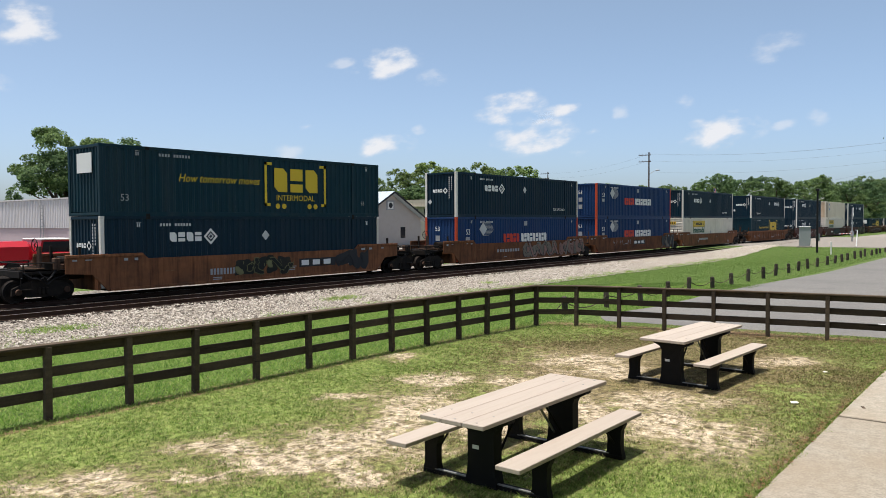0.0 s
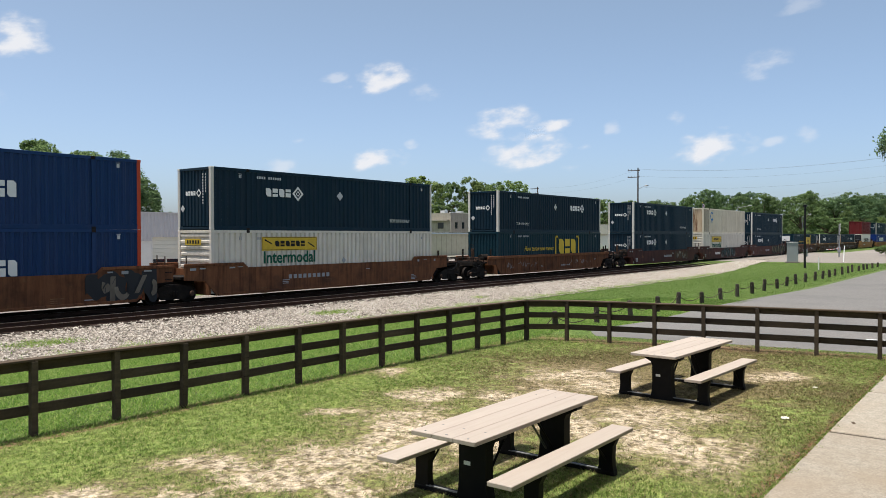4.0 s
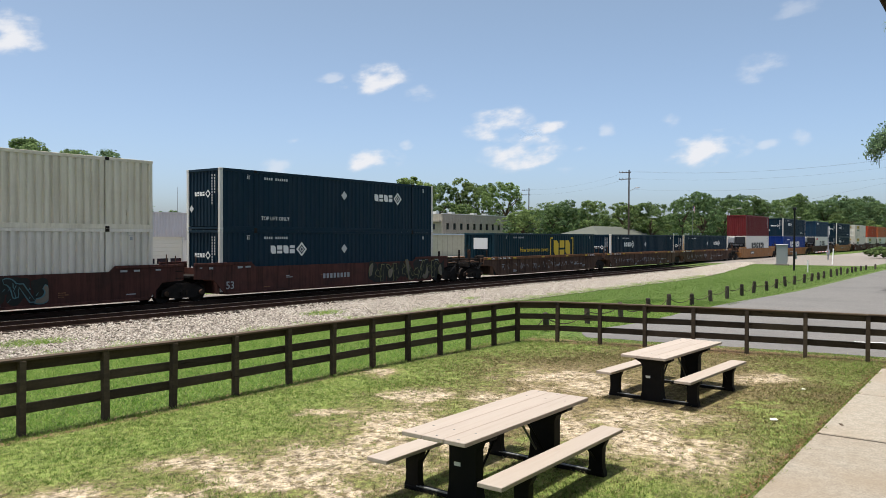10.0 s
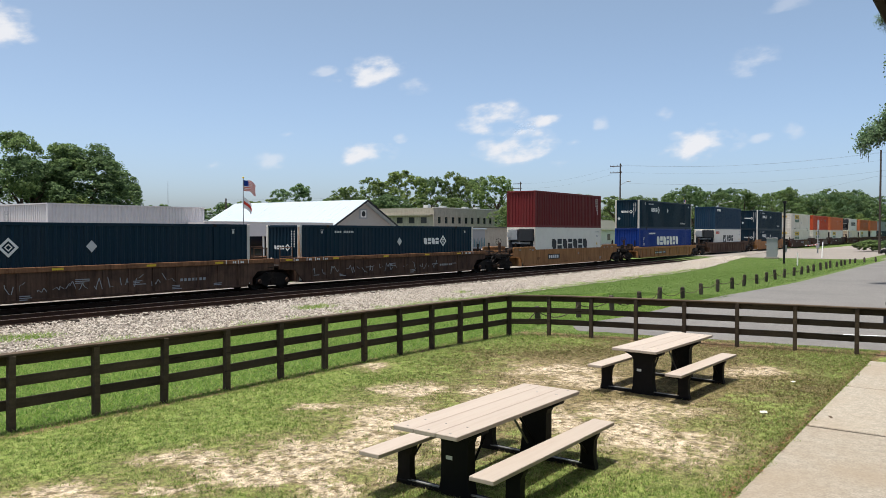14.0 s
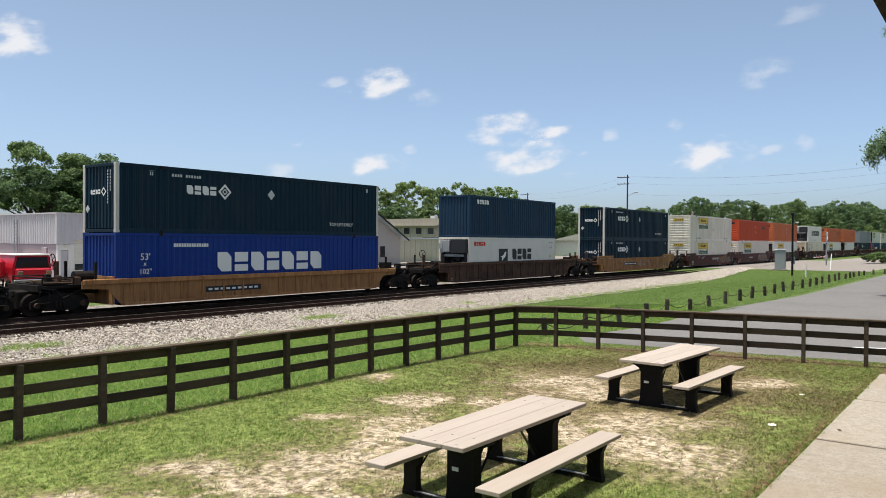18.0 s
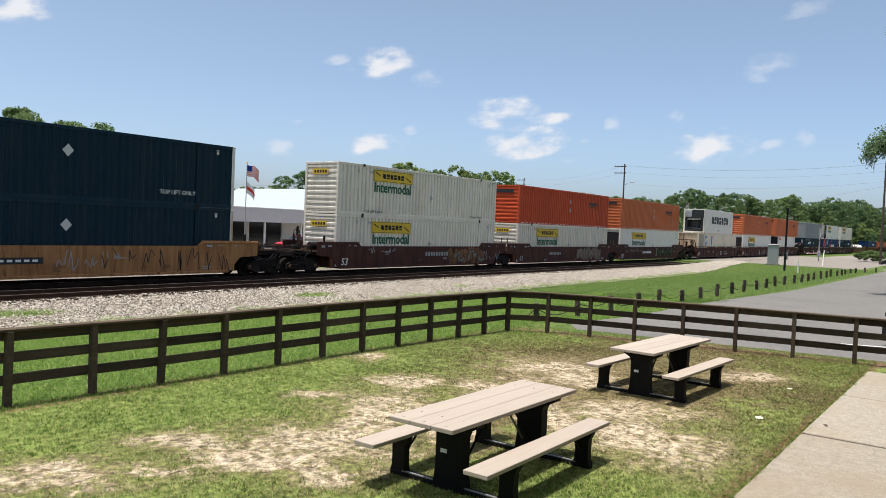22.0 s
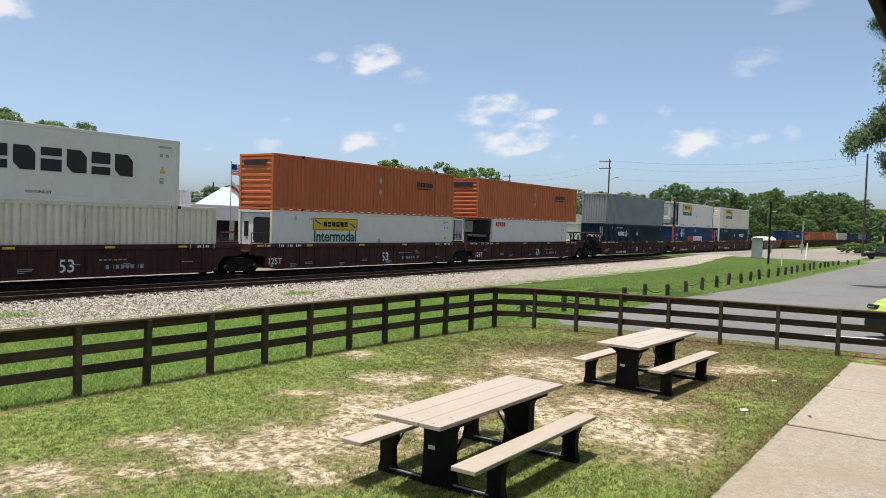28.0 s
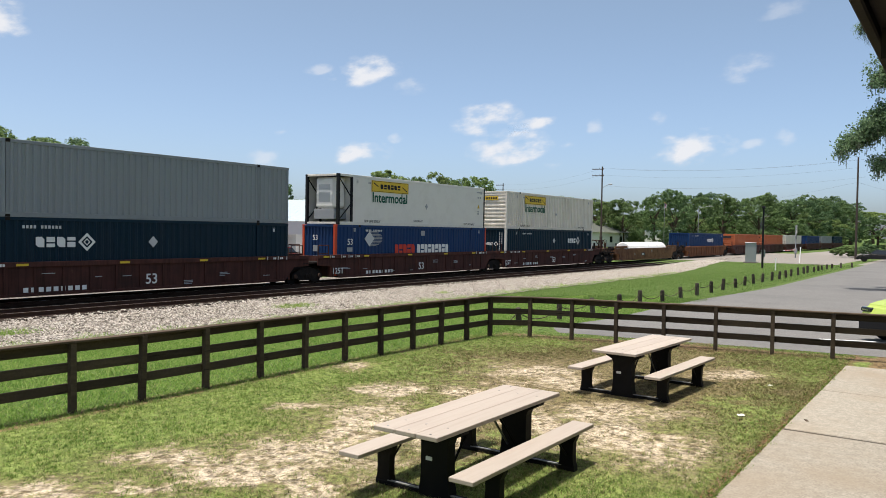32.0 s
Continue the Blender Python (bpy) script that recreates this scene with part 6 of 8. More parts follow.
container(488.5, 1, "white", "white", end="h", marks=[lambda ob: panel_marks(ob, 2.0)])
well_car(511.6, "tanrust", tags=[plate(6.0, 7.0, 0.7, 1.0, 2)])
well_car(534.6, "rust", ribs=True)
container(534.6, 0, "midblue", "midblue", marks=[U(8.6, 1.95)])
for s, c in ((557.2, "orange"), (576.6, "orange"), (596.0, "white"), (619.0, "midblue"), (638.5, "grey"), (658.0, "navy")):
    well_car(s, "maroon", ribs=True, left="joint", right="joint")
    container(s, 0, c, c, end="h" if c == "orange" else "v")


# trees
def crown_mesh(name, h, r, seed, clumps, leaves, size, material, low=0.2, shape=1.0, style="uneven"):
    """Leaves in clumps on rounded lobes, each leaf facing out and up from its clump."""
    rng = np.random.default_rng(seed)
    lobes = []
    if style == "dome":
        for i in range(34):
            z = 1 - 1.35 * (i + 0.5) / 34
            a, q = i * 2.4 + rng.uniform(-0.3, 0.3), math.sqrt(1 - z * z)
            k = rng.uniform(0.86, 1.04)
            lobes.append((np.array([0.76 * r * q * math.cos(a) * k, 0.76 * r * q * math.sin(a) * k, h * (0.5 + 0.4 * z * k)]), r * rng.uniform(0.3, 0.4)))
    elif style == "open":
        for i in range(13):
            u = (i + rng.uniform(0, 1)) / 13
            a = i * 2.4 + rng.uniform(-0.5, 0.5)
            k = rng.uniform(0.55, 0.9) * math.sin(math.pi * (0.2 + 0.65 * u)) ** 0.7
            lobes.append((np.array([r * k * math.cos(a), r * k * math.sin(a), h * (low + (0.95 - low) * u)]), r * rng.uniform(0.3, 0.46)))
    else:
        for i in range(12):
            u = (i + rng.uniform(0, 1)) / 12
            prof = math.sin(math.pi * min(1, (0.15 + 0.85 * u) ** (0.85 * shape)) * 0.9 + 0.15) ** 0.6
            a = i * 2.4 + rng.uniform(-0.5, 0.5)
            k = rng.uniform(0.45, 0.82) * prof
            lr = r * rng.uniform(0.42, 0.58) * (0.6 + 0.4 * prof)
            z = min(h * (low + (1 - low) * u), h - lr * 0.8 - rng.uniform(0, 0.1) * h * (u > 0.7))
            lobes.append((np.array([r * k * math.cos(a), r * k * math.sin(a), z]), lr))
    n = clumps * leaves
    pick = np.arange(clumps) % len(lobes)
    lc, lr = np.array([q[0] for q in lobes])[pick], np.array([q[1] for q in lobes])[pick]
    unit = lambda v: v / np.linalg.norm(v, axis=1)[:, None]
    away = unit(lc - (0, 0, h * 0.35)) * 0.55
    d = unit(unit(rng.normal(size=(clumps, 3))) + away)
    c = lc + d * lr[:, None] * rng.uniform(0.55, 1.0, (clumps, 1)) * (1, 1, 0.85 if style != "open" else 0.5)
    cr = r * rng.uniform(0.08, 0.17, clumps)
    out = unit(unit(rng.normal(size=(n, 3))) + np.repeat(d, leaves, 0) * 0.6)
    p = np.repeat(c, leaves, 0) + out * np.repeat(cr, leaves)[:, None] * rng.uniform(0.5, 1.1, (n, 1)) * (1, 1, 0.8)
    face = unit(out * 0.8 + np.array((0, 0, 0.34)) + rng.normal(size=(n, 3)) * 0.52)
    t1 = unit(np.cross(face, rng.normal(size=(n, 3))))
    t2 = np.cross(face, t1)
    s = size * rng.uniform(0.6, 1.4, n)[:, None]
    v = np.stack([p - t1 * s * 0.5, p - t2 * s * 0.34 + face * s * 0.08, p + t1 * s * 0.5, p + t2 * s * 0.34 + face * s * 0.08], 1)
    me = bpy.data.meshes.new(name)
    me.vertices.add(4 * n)
    me.vertices.foreach_set("co", v.astype(np.float32).reshape(-1))
    me.loops.add(4 * n)
    me.loops.foreach_set("vertex_index", np.arange(4 * n, dtype=np.int32))
    me.polygons.add(n)
    me.polygons.foreach_set("loop_start", np.arange(0, 4 * n, 4, dtype=np.int32))
    me.update(calc_edges=True)
    me.materials.append(material)
    return me


def trunk_mesh(h, r, seed):
    rng = random.Random(seed)
    bm = bmesh.new()
    top = Vector((rng.uniform(-0.4, 0.4), rng.uniform(-0.4, 0.4), h * 0.55))
    tube(bm, (0, 0, -0.3), top * 0.5, h * 0.028, h * 0.021)
    tube(bm, top * 0.5, top, h * 0.021, h * 0.013)
    for i in range(8):
        a = i * 2.4 + rng.uniform(-0.4, 0.4)
        z = h * rng.uniform(0.25, 0.55)
        s = Vector((top.x * z / top.z, top.y * z / top.z, z))
        e = s + Vector((math.cos(a) * r * 0.6, math.sin(a) * r * 0.6, h * rng.uniform(0.15, 0.3)))
        mid = s.lerp(e, 0.5) + Vector((0, 0, h * 0.03))
        tube(bm, s, mid, h * 0.01, h * 0.007, 6)
        tube(bm, mid, e, h * 0.007, h * 0.003, 6)
    return mesh_of(bm, "trunk")


KINDS = {}
for k, m in (("A", "leafA"), ("B", "leafB"), ("C", "leafC")):
    for v in range(3):
        t = trunk_mesh(14, 5, v + ord(k))
        t.materials.append(M["bark"])
        KINDS[k, v] = (t, crown_mesh("crown", 14, 4.6, v * 7 + ord(k), 220, 42, 0.34, M[m], 0.06 + 0.05 * v, 0.9 + 0.15 * v))
        KINDS[k + "far", v] = (t, crown_mesh("crown", 14, 4.6, v * 5 + ord(k), 110, 36, 0.52, M[m], 0.04 + 0.03 * v))
for k, m, st, leaf in (("D", "leafA", "dome", 0.27), ("O", "leafB", "open", 0.28), ("P", "leafA", "open", 0.28)):
    t = trunk_mesh(14, 5, ord(k))
    t.materials.append(M["bark"])
    KINDS[k, 0] = (t, crown_mesh("crown", 14, 4.6, ord(k), 640 if st == "dome" else 460, 46, leaf, M[m], 0.2, 1.0, st))
TREES = [
    (122, 53, 9.5, 4.2, "B"),
    (129, 57, 9.0, 4.0, "A"),
    (31.0, 70, 15.8, 4.9, "O"),
    (37.4, 70, 14.6, 7.0, "D"),
    (44.6, 73, 10.6, 2.9, "P"),
    (28.4, 67, 12.6, 4.3, "A"),
    (33, 66, 8.4, 3.4, "B"),
    (50.5, 84, 7.6, 2.4, "B"),
    (59, 85, 8.0, 2.4, "B"),
    (100, 120, 10.0, 4.1, "A"),
    (98, 95, 13.4, 4.7, "B"),
    (143, 120, 16.3, 5.6, "A"),
    (160, 125, 20.0, 6.6, "A"),
    (168, 120, 22.3, 7.0, "B"),
    (187, 125, 22.4, 6.6, "A"),
    (192, 118, 23.5, 6.1, "A"),
    (210, 122, 22.8, 6.0, "B"),
    (209, 112, 23.0, 7.5, "C"),
    (143, 105, 13.5, 7.0, "A"),
    (167, 105, 13.7, 7.6, "A"),
    (175, 80, 11.7, 4.9, "A"),
    (180, 75, 13.7, 5.5, "B"),
    (180, 70, 11.7, 4.8, "A"),
    (168, 60, 8.1, 3.7, "C"),
    (205, 76, 10.9, 5.4, "B"),
    (190, 65, 9.5, 4.1, "C"),
    (190, 58, 13.1, 3.6, "A"),
    (195, 55, 8.9, 4.9, "C"),
    (185, 45, 9.0, 4.6, "B"),
    (190, 38, 14.6, 5.5, "A"),
    (170, 30, 8.4, 5.5, "B"),
    (180, 40, 7.3, 4.4, "A"),
    (215, 37, 16.8, 4.7, "A"),
    (220, 34, 15.5, 5.1, "A"),
    (200, 24, 12.8, 5.3, "B"),
    (205, 20, 15.0, 5.2, "B"),
    (215, 17, 13.5, 5.1, "A"),
    (225, 14, 13.4, 5.2, "A"),
    (230, 10, 15.1, 5.6, "A"),
    (285, 13, 18.5, 6.7, "A"),
    (330, 13, 18.5, 7.7, "A"),
    (200, 11, 8.7, 5.9, "B"),
    (271, 13, 10.4, 7.6, "B"),
    (190, 24, 8.3, 5.9, "B"),
    (180, 27, 7.8, 5.0, "B"),
    (349, 13, 16.4, 8.7, "B"),
    (439, 13, 17.6, 10.6, "C"),
    (291, 13, 17.0, 7.4, "A"),
]
LEAFY = {"A": "broad-leaved tree with a dense dark green crown", "B": "broad-leaved tree with an uneven mid-green crown", "C": "small tree with a light yellowish green crown",
         "D": "broad domed tree with a dense billowing dark green crown", "O": "tall open tree with spreading limbs and airy green foliage", "P": "slender open tree with sparse dark green foliage"}


def tree(x, y, h, r, k, v, turn, z=-0.1):
    t = thing("tree", LEAFY[k[0]], "tree", Matrix.Translation((x, y, z)) @ Matrix.Rotation(turn, 4, "Z") @ Matrix.Diagonal((r / 4.6, r / 4.6, h / 14.2, 1)), "background trees")
    part("trunk", KINDS[k, v][0], None, t)
    part("crown", KINDS[k, v][1], None, t)


rng = random.Random(5)
for i, (x, y, h, r, k) in enumerate(TREES):
    tree(x, y, h, r * (1.12 if k in "ABC" else 1.0), k, i % 3 if k in "ABC" else 0, rng.uniform(0, 6.28))
for i in range(16):
    a = i / 15
    tree(205 + 60 * a, 60 - 46 * a, rng.uniform(9, 12.5), rng.uniform(4.5, 6.0), "BAC"[i % 3] + "far", i % 3, rng.uniform(0, 6.28))
for i, (x, y, h, r) in enumerate(((150, 58, 12.4, 5.0), (153, 52.5, 13.0, 4.6), (148, 61, 11.7, 4.4), (158, 46, 11.8, 5.2), (160, 40, 12.2, 4.8), (150, 29, 12.8, 3.6), (155, 26, 13.7, 4.2), (160, 23, 12.7, 4.0), (170, 19, 13.4, 4.8), (180, 13, 13.9, 5.0), (213, 12, 14.6, 5.2), (245, 12, 16.9, 6.3), (300, 13, 18.0, 7.2))):
    tree(x, y, h, r, "ABBA"[i % 4], (i + 1) % 3, rng.uniform(0, 6.28))
for i, (y, h) in enumerate(((-9, 9.5), (-14, 7.5), (-19.5, 8.5), (-26, 9))):
    tree(215 + 6 * (i % 2), y, h, 4.6, "AB"[i % 2] + "far", i % 3, rng.uniform(0, 6.28))
# undergrowth that closes the view behind the houses
for i in range(46):
    a = i / 45
    x, y = (50 + a * 240, 150 - 20 * a) if i % 2 else (272 + 60 * a + 16 * math.sin(i), 120 - a * 104)
    tree(x, y, rng.uniform(10, 14) * (0.6 if x < 110 else 1.0), rng.uniform(7, 9), "AB"[i % 3 % 2] + "far", i % 3, rng.uniform(0, 6.28))


# the oak whose drooping boughs reach in beside the walk, and a pine behind it
def bough_tree():
    t = thing("oak_tree", "near oak with drooping leafy boughs and hanging moss", "tree", pose(33, -33, 0.1))
    bm = bmesh.new()
    tube(bm, (0, 0, -0.3), (-0.3, 0.6, 5.5), 0.42, 0.3, 12)
    fork = (-0.3, 0.6, 5.5)
    boughs = [(fork, (-2.6, 6.6, 10.6), (-3.0, 9.9, 7.5)), (fork, (-2.6, 6.4, 10.2), (-3.1, 9.3, 7.9)), (fork, (-2.9, 5.6, 9.6), (-3.0, 8.6, 8.6)), (fork, (-2.0, 5.6, 12.4), (-3.0, 8.2, 11.5)), (fork, (-2.2, 5.2, 8.0), (-3.0, 8.0, 6.9)), (fork, (2.5, 3.0, 9.0), (4.0, 5.0, 9.5)), (fork, (-2.5, -2.5, 10.0), (-4.0, -4.0, 10.5))]
    for a, b, c in boughs:
        tube(bm, a, b, 0.18, 0.1)
        tube(bm, b, c, 0.1, 0.03)
    part("trunk", bm, M["bark"], t)
    rng = np.random.default_rng(3)
    quad = np.array([(-0.5, 0, 0), (0, -0.3, 0.05), (0.5, 0, 0), (0, 0.3, 0.05)])
    verts, faces, moss_v, moss_f = [], [], [], []
    for a, b, c in boughs:
        a, b, c = map(np.array, (a, b, c))
        for k in range(64):
            u = rng.uniform(0.1, 1.0)
            base = (b + (c - b) * u) if rng.uniform() < 0.8 else (a + (b - a) * rng.uniform(0.6, 1))
            base = base + rng.normal(size=3) * (0.3, 0.22, 0.3) + (0, 0, 0.15)
            drop = rng.uniform(0.2, 0.9) if k % 3 == 0 else 0.25
            for _ in range(80):
                m, _r = np.linalg.qr(rng.normal(size=(3, 3)))
                o = len(verts)
                verts += (quad @ m.T * 0.14 * rng.uniform(0.6, 1.4) + base + rng.normal(size=3) * (0.2, 0.16, 0.16) - (0, 0, drop * rng.uniform(0, 1.2))).tolist()
                faces.append((o, o + 1, o + 2, o + 3))
            if k % 2 == 0:
                n, top = 5, base - (0, 0, 0.2)
                for j in range(n):
                    p = top + rng.normal(size=3) * (0.15, 0.15, 0.1)
                    ln = rng.uniform(0.25, 0.65)
                    o = len(moss_v)
                    moss_v += [(p + (-0.035, 0, 0)).tolist(), (p + (0.035, 0.02, 0)).tolist(), (p + (0.02, 0.03, -ln)).tolist(), (p + (-0.01, 0, -ln * 0.9)).tolist()]
                    moss_f.append((o, o + 1, o + 2, o + 3))
    for nm, vv, ff, m in (("foliage", verts, faces, M["leafoak"]), ("hanging_moss", moss_v, moss_f, M["moss"])):
        me = bpy.data.meshes.new(nm)
        me.from_pydata(vv, [], ff)
        me.materials.append(m)
        part(nm, me, None, t)


M["leafoak"] = leaf_mat("leaf_oak", (0.1, 0.15, 0.08), (0.21, 0.27, 0.14))
M["moss"] = worn("grey_moss", (0.16, 0.17, 0.12), 0.95)
bough_tree()


def pine(x, y, h):
    t = thing("pine_tree", "tall pine with tufts of long green needles", "tree", pose(x, y, 0.1))
    bm = bmesh.new()
    tube(bm, (0, 0, -0.3), (0, 0, h), 0.3, 0.08)
    rng = np.random.default_rng(8)
    tips = []
    for i in range(26):
        z = h * (0.76 + 0.24 * i / 26)
        a = i * 2.4 + 0.9
        ln = 2.7 * (1.2 - i / 26)
        e = Vector((math.cos(a) * ln, math.sin(a) * ln, z + 0.5))
        tube(bm, (0, 0, z), e, 0.06, 0.02, 5)
        tips += [e, e * 0.75 + Vector((0.2, 0, z * 0.25)), e * 0.5 + Vector((0, 0.2, z * 0.5))]
    for e in (Vector((0, 4.3, 14.5)), Vector((0.3, 3.75, 14.0)), Vector((-0.2, 3.95, 15.0)), Vector((0.2, 3.2, 14.6))):
        tube(bm, (0, 0, 13.4), e, 0.06, 0.02, 5)
        tips += [e, e]
    part("trunk", bm, M["bark"], t)
    vv, ff = [], []
    for e in tips:
        for _ in range(420):
            d = rng.normal(size=3)
            d /= np.linalg.norm(d)
            b = np.array(e) + rng.normal(size=3) * 0.2
            s = np.cross(d, (0, 0, 1)) * 0.016
            o = len(vv)
            vv += [(b - s).tolist(), (b + s).tolist(), (b + d * 0.38).tolist()]
            ff.append((o, o + 1, o + 2))
    me = bpy.data.meshes.new("needles")
    me.from_pydata(vv, [], ff)
    me.materials.append(M["leafA"])
    part("needles", me, None, t)


pine(31.5, -28.5, 20.6)


# clouds: thin far sheets of vapour that drift, their sunlit white painted as glow
def cloud_mat(name, k):
    m, nt, b = mat(name, 1.0)
    tc = nt.nodes.new("ShaderNodeTexCoord")
    oi = nt.nodes.new("ShaderNodeObjectInfo")
    add = nt.nodes.new("ShaderNodeVectorMath")
    add.operation = "ADD"
    sc = nt.nodes.new("ShaderNodeVectorMath")
    sc.operation = "SCALE"
    sc.inputs["Scale"].default_value = 900
    cx = nt.nodes.new("ShaderNodeCombineXYZ")
    nt.links.new(oi.outputs["Random"], cx.inputs[0])
    nt.links.new(cx.outputs[0], sc.inputs[0])
    nt.links.new(tc.outputs["Object"], add.inputs[0])
    nt.links.new(sc.outputs[0], add.inputs[1])
    wide = nt.nodes.new("ShaderNodeMapping")
    wide.inputs["Scale"].default_value = (0.7, 1.35, 1)
    nt.links.new(add.outputs[0], wide.inputs[0])
    n = noise_fac(nt, wide.outputs[0], 0.014, 8, 0.52)
    mp = nt.nodes.new("ShaderNodeMapping")
    mp.inputs["Location"].default_value, mp.inputs["Scale"].default_value = (-1, -1, 0), (2, 2, 0)
    nt.links.new(tc.outputs["Generated"], mp.inputs[0])
    ln = nt.nodes.new("ShaderNodeVectorMath")
    ln.operation = "LENGTH"
    nt.links.new(mp.outputs[0], ln.inputs[0])
    fall = ramp(nt, ln.outputs["Value"], [(0.0, (1.5,) * 3), (0.5, (0.85,) * 3), (1.0, (0, 0, 0))])
    s = nt.nodes.new("ShaderNodeMath")
    s.operation = "MULTIPLY_ADD"
    nt.links.new(n, s.inputs[0])
    s.inputs[1].default_value = 4.8
    nt.links.new(fall, s.inputs[2])
    s2 = nt.nodes.new("ShaderNodeMath")
    s2.operation = "MULTIPLY_ADD"
    s2.inputs[1].default_value, s2.inputs[2].default_value = 0.8, -2.2
    nt.links.new(s.outputs[0], s2.inputs[0])
    alpha = ramp(nt, s2.outputs[0], [(0.0, (0, 0, 0)), (0.3, (0.17,) * 3), (0.75, (0.76,) * 3), (1.0, (0.95,) * 3)])
    alpha2 = mixc(nt, 1.0, alpha, ramp(nt, ln.outputs["Value"], [(0.7, (1, 1, 1)), (0.98, (0, 0, 0))]), "MULTIPLY")
    alpha2 = mixc(nt, 1.0, alpha2, (k, k, k), "MULTIPLY")
    em = nod(nt, "Emission", Color=(0.95, 0.96, 1.0, 1), Strength=0.61)
    tr = nod(nt, "BsdfTransparent")
    mx = nt.nodes.new("ShaderNodeMixShader")
    nt.links.new(alpha2, mx.inputs[0])
    nt.links.new(tr.outputs[0], mx.inputs[1])
    nt.links.new(em.outputs[0], mx.inputs[2])
    nt.links.new(mx.outputs[0], nt.nodes["Material Output"].inputs[0])
    return m


M["cloud"] = cloud_mat("cloud_vapour", 1.0)
M["thin_cloud"] = cloud_mat("thin_cloud_vapour", 0.46)
M["faint_cloud"] = cloud_mat("faint_cloud_vapour", 0.28)
CLOUDS = [
    (1588, 1408, 448, 98, 36),
    (1685, 1303, 416, 49, 23),
    (1502, 1499, 447, 41, 13),
    (1818, 1141, 323, 90, 43),
    (1893, 1019, 314, 65, 16),
    (1865, 1085, 244, 114, 43),
    (1927, 982, 198, 33, 13),
    (1940, 945, 253, 25, 13),
    (1614, 1431, 226, 79, 33),
    (1423, 1623, 199, 49, 23),
    (1300, 1724, 182, 29, 13),
    (1671, 1357, 270, 23, 15),
    (1452, 1586, 272, 23, 11),
    (2026, 721, 325, 29, 18),
    (2069, 629, 245, 106, 43),
    (2074, 494, 446, 65, 33),
    (2122, 412, 267, 33, 21),
    (2110, 479, 251, 36, 13),
    (854, 1931, 491, 65, 52),
    (1968, 872, 303, 25, 23),
    (2060, 405, 585, 65, 20),
    (2156, 140, 307, 49, 16),
    (730, 2014, 331, 98, 33),
]
DRIFT = []
for x, y, z, hw, hh in CLOUDS:
    bm = bmesh.new()
    bmesh.ops.create_grid(bm, x_segments=12, y_segments=8, size=1)
    for v in bm.verts:
        v.co = Vector((v.co.x * hw * 1.3, v.co.y * hh * 1.45, -0.12 * hw * (v.co.x ** 2 + v.co.y ** 2)))
    o = part("cloud", bm, M["faint_cloud" if z > 580 else "thin_cloud" if hw < 60 or (z > 430 and x > 2000) else "cloud"])
    tagged(o, "small white fair-weather cloud in a hazy blue sky", "cloud", "clouds", "structure")
    DRIFT.append((o, Vector((x, y, z))))

# buildings beyond the tracks
def panel_wall(name, parent, x0, x1, y, z0, z1, material, thick=0.25, openings=()):
    """Wall along x, facing -y, with rectangular openings cut through."""
    bm = bmesh.new()
    xs = sorted({x0, x1, *[v for o in openings for v in o[:2]]})
    zs = sorted({z0, z1, *[v for o in openings for v in o[2:4]]})
    for a, b in zip(xs, xs[1:]):
        for c, d in zip(zs, zs[1:]):
            mx, mz = (a + b) / 2, (c + d) / 2
            if not any(o[0] < mx < o[1] and o[2] < mz < o[3] for o in openings):
                box(bm, a, b, y, y + thick, c, d)
    bmesh.ops.remove_doubles(bm, verts=bm.verts, dist=1e-4)
    return part(name, bm, material, parent)


def cladding(parent, x, y, z0, z1, run, turn, material, pitch=0.3):
    bm = corrugated(run, z0, z1, pitch, 0.05)
    o = part("cladding", bm, material, parent, "upright ribbed metal cladding")
    o.matrix_basis = pose(x, y, 0, 0, 0, turn)
    return o


